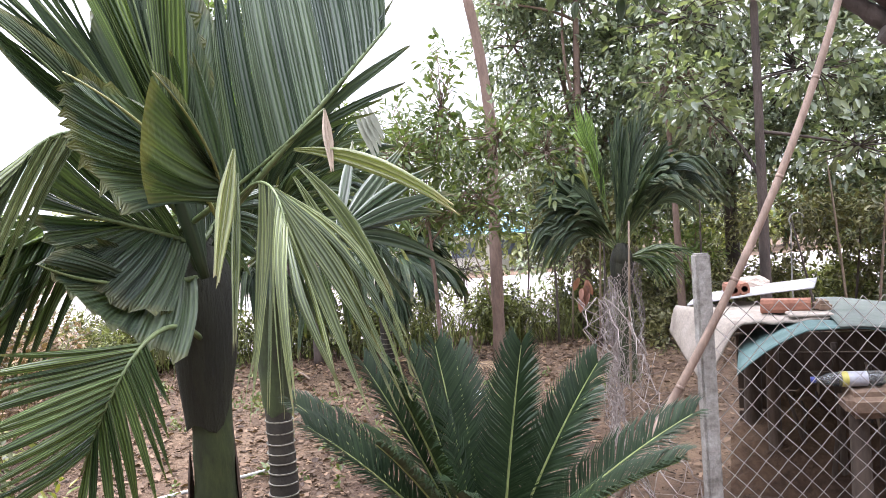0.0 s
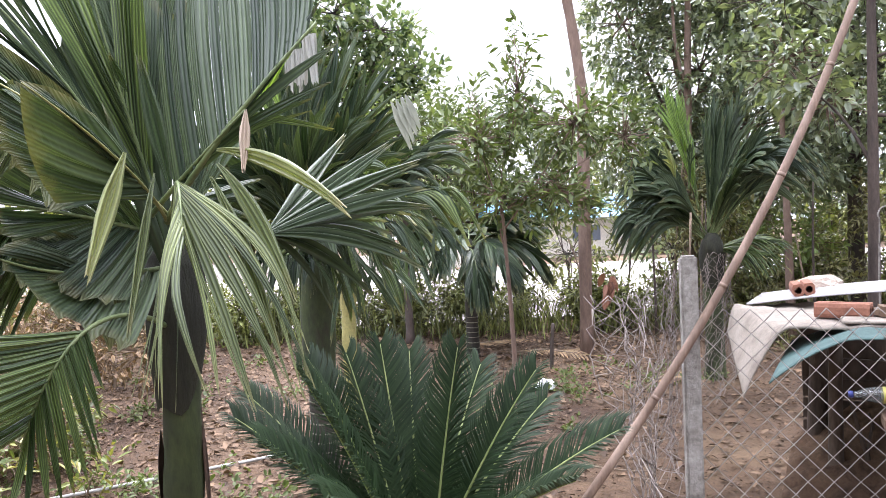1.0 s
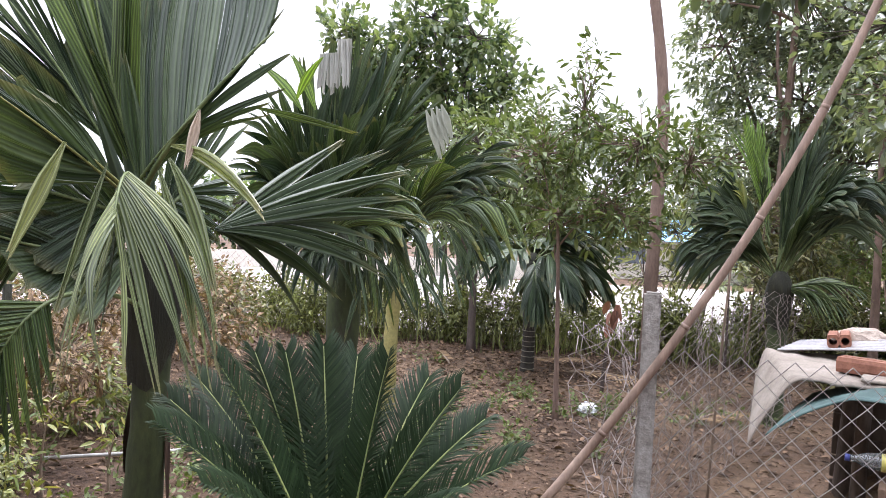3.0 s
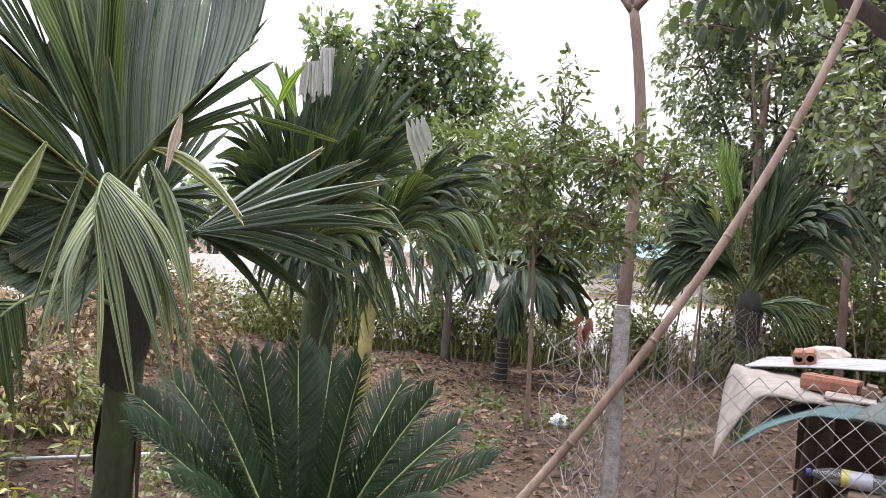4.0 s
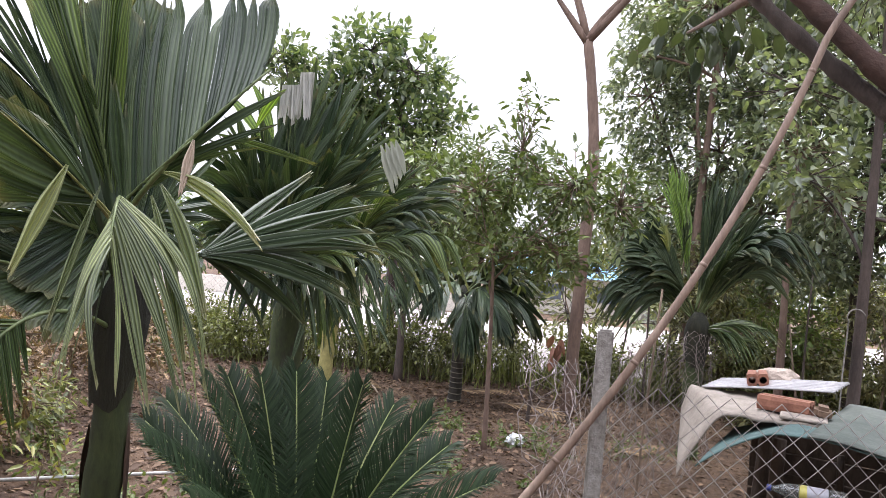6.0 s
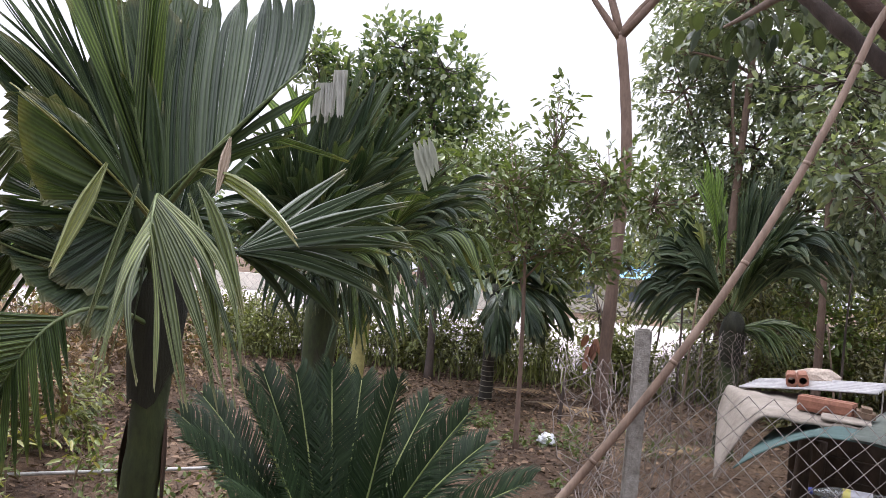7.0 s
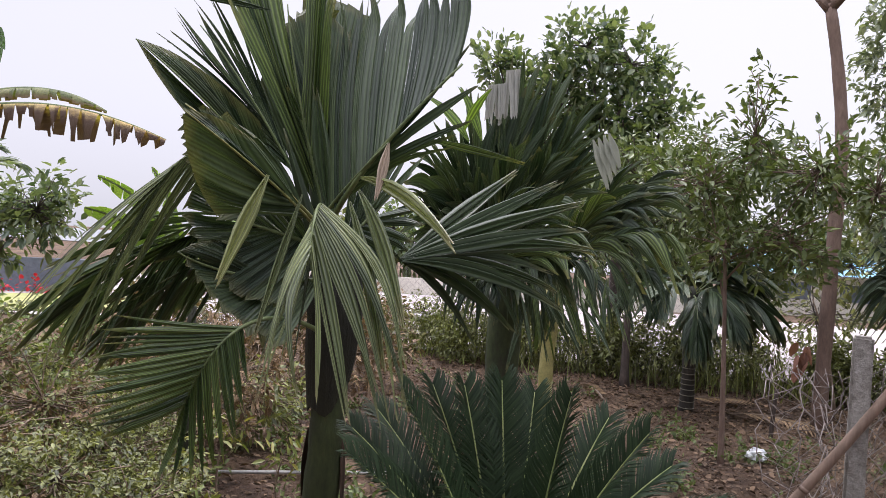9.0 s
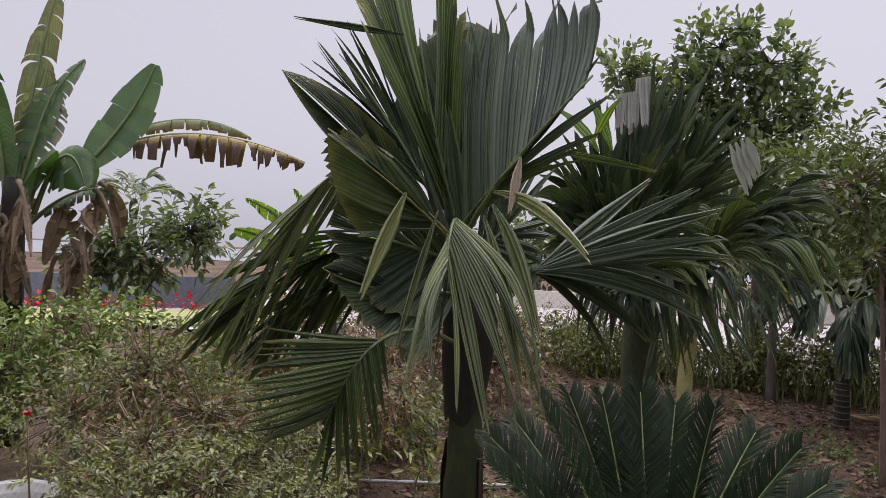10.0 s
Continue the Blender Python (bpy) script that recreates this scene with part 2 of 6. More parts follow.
GREY_PLASTER = surface("grey_plaster", [(0.3, (0.22, 0.21, 0.19)), (0.7, (0.32, 0.3, 0.28))], 1.2, 30, 0.9, 0.2)
GREY_WALL = surface("slate_wall", [(0.3, (0.1, 0.12, 0.15)), (0.7, (0.16, 0.18, 0.22))], 0.8, 20, 0.9, 0.1)
BLUE_ROOF = surface("blue_roof", [(0.3, (0.13, 0.34, 0.55)), (0.7, (0.2, 0.45, 0.66))], 0.8, 20, 0.6, 0.1)
FIELD = surface("yellow_green_grass", [(0.3, (0.24, 0.26, 0.08)), (0.7, (0.4, 0.4, 0.15))], 2, 30, 0.9, 0.3)
ROAD = surface("pale_concrete_road", [(0.3, (0.36, 0.315, 0.31)), (0.7, (0.48, 0.43, 0.425))], 0.5, 14, 0.9, 0.2)


def ground_material():
    m, nt, nd, ln, bs, out = nodes_of("sandy_soil")
    a = noise_node(nt, 0.55, 5.0, 0.6)
    b = noise_node(nt, 9.0, 6.0, 0.75)
    c = noise_node(nt, 60.0, 5.0, 0.75)
    soil = ramp(nt, a, [(0.35, (0.066, 0.036, 0.021)), (0.52, (0.13, 0.08, 0.047)), (0.68, (0.22, 0.148, 0.09))])
    spots = ramp(nt, b, [(0.34, (0.4, 0.36, 0.33)), (0.52, (1.0, 1.0, 1.0)), (0.75, (1.2, 1.18, 1.12))])
    grit = ramp(nt, c, [(0.3, (0.6, 0.58, 0.55)), (0.7, (1.25, 1.25, 1.22))])
    ln.new(mix(nt, mix(nt, soil, spots, 0.8, "MULTIPLY"), grit, 0.8, "MULTIPLY"), bs.inputs["Base Color"])
    bs.inputs["Roughness"].default_value = 0.95
    both_reliefs = nd.new("ShaderNodeMath")
    both_reliefs.operation = "MULTIPLY_ADD"
    ln.new(b, both_reliefs.inputs[0])
    both_reliefs.inputs[1].default_value = 1.6
    ln.new(c, both_reliefs.inputs[2])
    bump(nt, both_reliefs.outputs[0], bs, 0.7, 0.03)
    return m


SOIL = ground_material()


def sky_mirror_material():
    m, nt, nd, ln, bs, out = nodes_of("sky_mirror")
    bs.inputs["Base Color"].default_value = (0.3, 0.31, 0.33, 1)
    bs.inputs["Roughness"].default_value = 0.12
    bs.inputs["IOR"].default_value = 1.33
    bump(nt, noise_node(nt, 1.5, 3.0), bs, 0.05, 0.05)
    return m


def ground_z(x, y):
    near = max(0.0, 1 - max(abs(x + 2) / 9, abs(y - 5) / 9))
    return near * (0.035 * noise.noise((x * 0.9, y * 0.9, 0)) + 0.022 * noise.noise((x * 3.1, y * 3.1, 2)) + 0.01 * noise.noise((x * 8, y * 8, 4)))



# ---------------------------------------------------------------- mesh helpers
class Geo:
    """Gathers vertices, faces and UVs for one mesh."""

    def __init__(self):
        self.v, self.f, self.uv, self.n = [], [], [], 0

    def add(self, verts, faces, uv=None):
        verts = np.asarray(verts, float).reshape(-1, 3)
        self.v.append(verts)
        self.uv.append(np.zeros((len(verts), 2)) if uv is None else np.asarray(uv, float))
        self.f.extend([tuple(i + self.n for i in f) for f in faces])
        self.n += len(verts)

    def mesh(self, name, mat, smooth=True):
        me = bpy.data.meshes.new(name)
        verts, uv = np.concatenate(self.v), np.concatenate(self.uv)
        me.from_pydata(verts.tolist(), [], self.f)
        layer = me.uv_layers.new(name="UVMap")
        idx = np.zeros(len(me.loops), dtype=np.int32)
        me.loops.foreach_get("vertex_index", idx)
        layer.data.foreach_set("uv", uv[idx].astype(np.float32).ravel())
        me.materials.append(mat)
        me.polygons.foreach_set("use_smooth", [smooth] * len(me.polygons))
        me.update()
        return me


def part(name, g, mat, parent=None, label="", smooth=True):
    if not isinstance(g, Geo):
        g.materials.append(mat)
    ob = new(name, g.mesh(name, mat, smooth) if isinstance(g, Geo) else g)
    if parent:
        ob.parent = parent
    if label:
        ob["label"] = label
    return ob


def root(name, m, label, category, group="", kind=""):
    ob = new(name)
    ob.empty_display_size = 0.1
    ob.matrix_world = m
    return tagged(ob, label, category, group, kind)


def vec(*a):
    return np.array(a, float)


def unit(a):
    return a / (np.linalg.norm(a) + 1e-9)


def bezier(p0, p1, p2, n):
    t = np.linspace(0, 1, n)[:, None]
    return (1 - t) ** 2 * p0 + 2 * t * (1 - t) * p1 + t ** 2 * p2


def tube(g, pts, radii, sides=8, caps=True):
    pts = np.asarray(pts, float)
    radii = np.broadcast_to(np.asarray(radii, float), (len(pts),))
    tang = np.gradient(pts, axis=0)
    a = vec(1, 0, 0) if abs(unit(tang[0])[0]) < 0.8 else vec(0, 1, 0)
    ring, out, uv = np.linspace(0, 2 * math.pi, sides, endpoint=False), [], []
    for i, (p, t, r) in enumerate(zip(pts, tang, radii)):
        t = unit(t)
        a = unit(a - t * (a @ t))
        b = np.cross(t, a)
        out.append(p + r * (np.cos(ring)[:, None] * a + np.sin(ring)[:, None] * b))
        uv += [(i / (len(pts) - 1), k / sides) for k in range(sides)]
    n = len(pts)
    faces = [(i * sides + k, i * sides + (k + 1) % sides, (i + 1) * sides + (k + 1) % sides, (i + 1) * sides + k) for i in range(n - 1) for k in range(sides)]
    if caps:
        faces += [tuple(range(sides))[::-1], tuple((n - 1) * sides + k for k in range(sides))]
    g.add(np.concatenate(out), faces, uv)


def box(g, lo, hi, jitter=0.0, rng=None):
    v = np.array([(x, y, z) for x in (lo[0], hi[0]) for y in (lo[1], hi[1]) for z in (lo[2], hi[2])], float)
    if jitter:
        v += rng.uniform(-jitter, jitter, v.shape)
    g.add(v, [(0, 1, 3, 2), (4, 6, 7, 5), (0, 4, 5, 1), (2, 3, 7, 6), (0, 2, 6, 4), (1, 5, 7, 3)])


def bevelled(name, size, width=0.004, segments=2):
    """A box with rounded edges, centred at its base."""
    bm = bmesh.new()
    bmesh.ops.create_cube(bm, size=1.0)
    bmesh.ops.scale(bm, vec=size, verts=bm.verts)
    bmesh.ops.translate(bm, vec=(0, 0, size[2] / 2), verts=bm.verts)
    bmesh.ops.bevel(bm, geom=bm.edges[:], offset=width, segments=segments, affect="EDGES")
    me = bpy.data.meshes.new(name)
    bm.to_mesh(me)
    bm.free()
    return me


# ---------------------------------------------------------------- leaves
def blade(g, base, d, w, length, width, droop=0.2, pleats=4, m=7, blunt=True, seed=0, twist=0.0, square=False):
    """One leaflet: a pleated strip from base along d, w across it, that hangs by droop."""
    rng = np.random.default_rng(seed)
    d, w = unit(d), unit(w - d * (w @ d))
    nrm = np.cross(d, w)
    u = np.linspace(0, 1, m + 1)
    if blunt:
        prof = np.minimum(1.0, 0.2 + 2.2 * u) * np.where(u > 0.55, 1 - 1.45 * (u - 0.55), 1)
    else:
        prof = np.sin(np.pi * np.clip(0.12 + 0.88 * u, 0, 1)) ** 0.75
        prof[-1] = 0.03
    if square:
        prof = np.full(m + 1, 1.0)
    down = vec(0, 0, -1)
    p, pts, dirs = base.copy(), [base.copy()], []
    for i in range(m):
        step = unit(d + down * droop * 2.2 * u[i + 1])
        p = p + step * length / m
        pts.append(p.copy())
        dirs.append(step)
    dirs.append(dirs[-1])
    v = np.linspace(-1, 1, pleats + 1)
    zig = np.where(np.arange(pleats + 1) % 2 == 0, -1.0, 1.0) * 0.22 + 0.3 * np.abs(v) - 0.15
    verts, uv = [], []
    for i in range(m + 1):
        ang = twist * u[i]
        ww = unit(w - dirs[i] * (w @ dirs[i]))
        nn = np.cross(dirs[i], ww)
        ww, nn = ww * math.cos(ang) + nn * math.sin(ang), nn * math.cos(ang) - ww * math.sin(ang)
        ragged = (rng.uniform(-0.05, 0.09, pleats + 1) * length if blunt and i == m else np.zeros(pleats + 1))
        half = 0.5 * width * prof[i]
        for k in range(pleats + 1):
            verts.append(pts[i] + ww * half * v[k] + nn * half * zig[k] + dirs[i] * ragged[k])
            uv.append((u[i], (v[k] + 1) * 2.0))
    c = pleats + 1
    g.add(verts, [(i * c + k, i * c + k + 1, (i + 1) * c + k + 1, (i + 1) * c + k) for i in range(m) for k in range(pleats)], uv)


def frond(parent, p0, p1, p2, face, pairs, length, width, ang=(65, 22), sides=(1.0, 1.0), droop=0.2, start=0.3, mat=None, rib=0.009, seed=0,
          single=False, pleats=4, lift=0.15, label="", gap=0.0, end=True, wild=1.0):
    """A feather leaf: a rib from p0 over p1 to p2, leaflets on both sides; face is where its upper side looks."""
    rng = np.random.default_rng(seed)
    mat = mat or PALM
    p0, p1, p2, face = vec(*p0), vec(*p1), vec(*p2), unit(vec(*face))
    pts = bezier(p0, p1, p2, 14)
    g = Geo()
    tube(g, pts, np.linspace(rib, rib * 0.25, 14), 6)
    leaf = part("frond", g, RIB, parent, label)
    g = Geo()
    for i in range(pairs):
        s = start + (1 - start) * (i + 0.5) / pairs
        k = min(int(s * 13), 12)
        f = s * 13 - k
        pos = pts[k] * (1 - f) + pts[k + 1] * f
        t = unit(pts[k + 1] - pts[k])
        side = unit(np.cross(t, face))
        nrm = np.cross(side, t)
        q = (s - start) / (1 - start)
        prof = 0.55 + 0.75 * math.sin(math.pi * min(1.0, 0.15 + 0.75 * q)) * 0.75
        for sg, share in ((1, sides[0]), (-1, sides[1])):
            if share <= 0 or rng.random() < gap:
                continue
            a = radians(ang[0] + (ang[1] - ang[0]) * q + rng.normal(0, 3.5 * wild))
            d = t * math.cos(a) + side * sg * math.sin(a) + nrm * (lift + rng.normal(0, 0.06 * wild))
            gg = Geo() if single else g
            blade(gg, pos, d, t + nrm * 0.25 * sg * rng.normal(0.3, 0.6), length * share * prof * rng.uniform(0.88, 1.1), width * rng.uniform(0.75, 1.25),
                  droop * rng.uniform(0.7, 1.4) * (1 + (wild - 1) * rng.random()), pleats, 7, True, int(rng.integers(1 << 30)), rng.normal(0, 0.35 * wild))
            if single:
                part("leaflet", gg, mat, leaf)
    if end:
        t = unit(pts[-1] - pts[-2])
        side = unit(np.cross(t, face))
        for sg in (-1, 1):
            gg = Geo() if single else g
            blade(gg, pts[-1], t + side * sg * 0.22, side, length * 0.6, width * 1.3, droop, pleats, 7, True, int(rng.integers(1 << 30)))
            if single:
                part("leaflet", gg, mat, leaf)
    if not single:
        part("leaf_blade", g, mat, leaf)
    return leaf


def scatter(centres, radii, count, size, rng, cluster=10, shape=0.42, hang=0.3, shell=0.5):
    """Leaves in twig clusters inside ellipsoids. Returns vertices, faces and UVs of folded leaf blades."""
    centres, radii = np.asarray(centres, float), np.asarray(radii, float)
    share = (radii.prod(axis=1)) ** (2 / 3)
    pick = rng.choice(len(centres), max(1, count // cluster), p=share / share.sum())
    d = rng.normal(size=(len(pick), 3))
    d /= np.linalg.norm(d, axis=1)[:, None]
    rad = shell + (1 - shell) * rng.random(len(pick)) ** 0.5
    twig = centres[pick] + d * radii[pick] * rad[:, None]
    axis = d + rng.normal(0, 0.5, d.shape) + (0, 0, 0.25)
    axis /= np.linalg.norm(axis, axis=1)[:, None]
    n = len(pick) * cluster
    tw, ax = np.repeat(twig, cluster, 0), np.repeat(axis, cluster, 0)
    along = np.tile(np.linspace(0, 1, cluster), len(pick))[:, None]
    base = tw + ax * (along - 0.5) * size * 2.6 + rng.normal(0, size * 0.22, (n, 3))
    spin = rng.normal(size=(n, 3))
    spin -= ax * (spin * ax).sum(1)[:, None]
    spin /= np.linalg.norm(spin, axis=1)[:, None]
    way = ax * (0.35 + 0.5 * along) + spin * (1.0 - 0.4 * along) + np.array((0, 0, -hang))
    way /= np.linalg.norm(way, axis=1)[:, None]
    side = np.cross(way, rng.normal(0, 0.45, (n, 3)) + (0, 0, 1.0))
    side /= np.linalg.norm(side, axis=1)[:, None] + 1e-9
    up = np.cross(side, way)
    ln = (size * rng.uniform(0.65, 1.25, n))[:, None]
    wd = ln * shape * 0.5 * rng.uniform(0.8, 1.2, n)[:, None]
    sag = np.array((0, 0, -0.12)) * ln
    v = np.stack([base, base + way * ln + sag, base + way * ln * 0.32 + side * wd + up * wd * 0.35, base + way * ln * 0.72 + side * wd * 0.8 + up * wd * 0.3 + sag * 0.4,
                  base + way * ln * 0.32 - side * wd + up * wd * 0.35, base + way * ln * 0.72 - side * wd * 0.8 + up * wd * 0.3 + sag * 0.4], axis=1).reshape(-1, 3)
    uv = np.tile(np.array([(0, 2), (1, 2), (0.32, 4), (0.72, 4), (0.32, 0), (0.72, 0)], float), (n, 1))
    o = np.arange(n)[:, None] * 6
    f = np.concatenate([o + (0, 2, 3, 1), o + (0, 1, 5, 4)]).tolist()
    return v, f, uv, twig, pick


def limb(g, a, b, r0, r1, rng, bend=0.12, sides=7, n=7):
    a, b = np.asarray(a, float), np.asarray(b, float)
    ln = np.linalg.norm(b - a)
    mid = (a + b) / 2 + rng.normal(0, bend * ln, 3) * (1, 1, 0.5)
    tube(g, bezier(a, mid, b, n), np.linspace(r0, r1, n), sides)


def tree(name, label, base, top, r, clumps, count, size, leaf_mat, bark, seed, shape=0.42, category="tree", hang=0.3, cluster=10, fork=0.55, shell=0.5, limbs=True, group=""):
    """A tapered trunk with limbs into each clump of the crown; clumps are (x, y, z, rx, ry, rz) from the base."""
    rng = np.random.default_rng(seed)
    ob = root(name, pose(*base), label, category, group)
    g = Geo()
    top = vec(*top)
    path = bezier(vec(0, 0, -0.05), top * 0.5 + vec(rng.normal(0, 0.05), rng.normal(0, 0.05), 0), top, 12)
    tube(g, path, np.linspace(r, r * 0.45, 12) * (1 + 0.25 * np.exp(-np.linspace(0, 12, 12))), 10)
    part("trunk", g, bark, ob)
    cen, rad = [c[:3] for c in clumps], [c[3:] for c in clumps]
    g = Geo()
    v, f, uv, twig, pick = scatter(cen, rad, count, size, rng, cluster, shape, hang, shell)
    if limbs:
        for c in cen:
            gl = Geo()
            limb(gl, path[int(rng.uniform(fork, 0.98) * 11)], c, r * 0.35, r * 0.1, rng)
            part("limb", gl, bark, ob)
        gl = Geo()
        for i in range(0, len(twig), max(1, len(twig) // 160)):
            limb(gl, cen[pick[i]], twig[i], r * 0.1 + 0.002, 0.003, rng, 0.15, 4, 4)
        part("twig_work", gl, bark, ob)["kind"] = "stuff"
    g.add(v, f, uv)
    part("crown", g, leaf_mat, ob)["kind"] = "stuff"
    return ob


def fan_leaf(parent, rib, sides, mat=None, thick=0.008, seed=0, rib_mat=None, label="", edge=False):
    """A broad leaf whose leaflets are fused into pleats and split only towards the tips.
    rib: three points; sides: (three points of the tip line, pleats, share that is fused, first and, last, final share of the rib, with the arc that bends the pleats between them)."""
    rng = np.random.default_rng(seed)
    pts = bezier(*[vec(*p) for p in rib], 24)
    g = Geo()
    tube(g, pts, np.linspace(thick, thick * 0.3, 24), 6)
    leaf = part("frond", g, rib_mat or (RIB_YELLOW if edge else RIB), parent, label)
    g = Geo()

    def along(line, q):
        k = min(int(q * 23), 22)
        f = q * 23 - k
        return line[k] * (1 - f) + line[k + 1] * f

    m = 14
    for tips, n, fused, start, arc, stop in sides:
        tip = bezier(*[vec(*p) for p in tips], 24)
        marks = np.cumsum(np.concatenate([[0.0], rng.uniform(0.6, 1.4, n)]))
        marks /= marks[-1]
        slack = [along(tip, q) for q in marks]
        feet = [along(pts, start + (stop - start) * q) for q in marks]
        nrm = unit(np.cross(slack[n // 2] - feet[n // 2], feet[-1] - feet[0]))
        wave = rng.uniform(0, 6.3)
        for i in range(n):
            cut = float(np.clip(fused + rng.normal(0, 0.08 if fused < 0.7 else 0.04), 0.1, 1.0)) if fused < 1 else 1.0
            if fused < 0.7 and rng.random() < 0.3:
                cut = max(0.1, cut - rng.uniform(0.1, 0.3))
            reach = 1 + (rng.uniform(-0.09, 0.05) if fused < 0.9 else 0.0)
            ln = float(np.linalg.norm(slack[i] - feet[i]))
            stray = nrm * rng.normal(0, 0.06) * ln + (slack[i + 1] - slack[i]) * rng.normal(0, 0.3) + vec(0, 0, -1) * rng.uniform(0, 0.1) * ln
            rows, uv = [], []
            for j in range(m + 1):
                u = j / m
                a = feet[i] + (slack[i] - feet[i]) * u * reach
                c = feet[i + 1] + (slack[i + 1] - feet[i + 1]) * u * reach
                over = max(0.0, u - cut) / max(1e-6, 1.0 - cut) if cut < 1 else 0.0
                swell = 0.02 * math.sin(math.pi * u)
                a = a + nrm * swell * math.sin(wave + 5 * marks[i]) + vec(*arc) * math.sin(math.pi * u)
                c = c + nrm * swell * math.sin(wave + 5 * marks[i + 1]) + vec(*arc) * math.sin(math.pi * u)
                mid, half = (a + c) / 2 + stray * over ** 1.5, (c - a) / 2 * (1 - 0.94 * over ** 1.3)
                wid = float(np.linalg.norm(half))
                for k, s in enumerate((-1.0, 0.0, 1.0)):
                    rag = (slack[i] - feet[i]) * (rng.uniform(-0.03, 0.03) if j == m and fused < 0.9 else 0.0)
                    rows.append(mid + half * s * 1.02 + rag + nrm * min(wid * 0.45, 0.0078) * (1 - u ** 3) * (1 if k == 1 else -1))
                    uv.append((u, 4.0 * i + 2 * k))
            g.add(rows, [(j * 3 + k, j * 3 + k + 1, j * 3 + k + 4, j * 3 + k + 3) for j in range(m) for k in range(2)], uv)
    part("leaf_blade", g, mat or PALM, leaf, "", False)
    return leaf


# ---------------------------------------------------------------- ground, road
def ground():
    rng = np.random.default_rng(5)
    xs = np.concatenate([[-400, -150, -70, -40, -25, -16], np.linspace(-11, 7, 110), [12, 25, 70, 400]])
    ys = np.concatenate([[-400, -100, -30, -10], np.linspace(-4, 14, 110), [18, 26, 40, 80, 180, 400]])
    verts = []
    for y in ys:
        for x in xs:
            verts.append((x, y, ground_z(x, y)))
    g = Geo()
    c = len(xs)
    g.add(verts, [(j * c + i, j * c + i + 1, (j + 1) * c + i + 1, (j + 1) * c + i) for j in range(len(ys) - 1) for i in range(c - 1)])
    return tagged(part("ground", g, SOIL), "bare reddish sandy soil with trodden and littered patches", "ground", kind="structure")


ground()


def strip(name, a, b, width, z, mat, label, category):
    """A flat band from a to b on the ground."""
    a, b = vec(*a), vec(*b)
    d = unit(b - a)
    s = vec(-d[1], d[0]) * width / 2
    g = Geo()
    n = 30
    vs = []
    for i in range(n + 1):
        p = a + (b - a) * i / n
        for q in (p - s, p + s):
            vs.append((q[0], q[1], z))
    g.add(vs, [(2 * i, 2 * i + 1, 2 * i + 3, 2 * i + 2) for i in range(n)])
    return tagged(part(name, g, mat), label, category, kind="structure")


# The road runs behind the garden's rear fence.
strip("road", (-39, -13), (15, 32), 11.0, 0.05, ROAD, "pale sunlit concrete road behind the garden fence", "road")


strip("grass_verge", (-15.5, -12), (-12.2, 5.5), 3.0, 0.07, FIELD, "strip of yellow-green grass beside the road", "grass")
# Added mirror sheet, so that pale sky shows below the horizon.
strip("water", (-140, -110), (60, 160), 150.0, 0.06, sky_mirror_material(), "added flat sheet that mirrors the white sky beyond the road", "water")
bpy.data.objects["water"].location = (-62, 62, 0)


# ---------------------------------------------------------------- areca palms
def palm_trunk(ob, height, r, crown, mat, sheath, rings=0, lean=(0.0, 0.0), ring_mat=None, swell=0.35):
    """A slightly uneven stem and, over its top, the leaf sheaths that swell and end in the heart of the crown."""
    g = Geo()
    n = 30
    z = np.linspace(-0.05, height, n)
    pts = np.stack([lean[0] * z + 0.004 * np.sin(z * 9), lean[1] * z + 0.004 * np.cos(z * 7), z], axis=1)
    tube(g, pts, r * (1.0 + 0.18 * np.exp(-z * 6)) * (1 + 0.03 * np.sin(z * 47) + 0.03 * np.sin(z * 13)), 16)
    part("trunk", g, mat, ob)
    top = pts[-1]
    # overlapping sheaths, each wrapped round the one inside and ragged at its foot
    for k in range(3):
        g = Geo()
        q = np.linspace(0, 1, 16)
        z = -0.05 + 0.06 * k + (crown + 0.05 - 0.06 * k) * q
        rad = r * (1.02 + 0.02 * k + swell * np.sin(np.pi * np.clip(0.1 + q * 0.8, 0, 1)) ** 1.5 - 0.62 * q ** 4)
        ring = np.linspace(0, 2 * math.pi, 18, endpoint=False)
        verts, uv = [], []
        for i in range(16):
            for m, a in enumerate(ring):
                foot = (1 - q[i]) ** 3 * (0.06 * math.sin(a + 2.1 * k) + 0.025 * math.sin(3 * a + k))
                rr = rad[i] * (1 + 0.05 * math.sin(a * 2 + k * 2 + q[i] * 3))
                verts.append((top[0] + rr * math.cos(a), top[1] + rr * math.sin(a), top[2] + z[i] + foot))
                uv.append((q[i], m / 18))
        g.add(verts, [(i * 18 + m, i * 18 + (m + 1) % 18, (i + 1) * 18 + (m + 1) % 18, (i + 1) * 18 + m) for i in range(15) for m in range(18)], uv)
        part("leaf_sheath", g, sheath, ob)
    for i in range(rings):
        g = Geo()
        zz = 0.05 + i * 0.055 + 0.01 * math.sin(i * 7)
        a = np.linspace(0, 2 * math.pi, 15)
        rr = r * (1.0 + 0.18 * math.exp(-zz * 6)) + 0.003
        tube(g, np.stack([lean[0] * zz + rr * np.cos(a), lean[1] * zz + rr * np.sin(a), zz + 0.004 * np.sin(a)], axis=1), 0.0045, 5, False)
        part("trunk_ring", g, ring_mat or RING, ob)


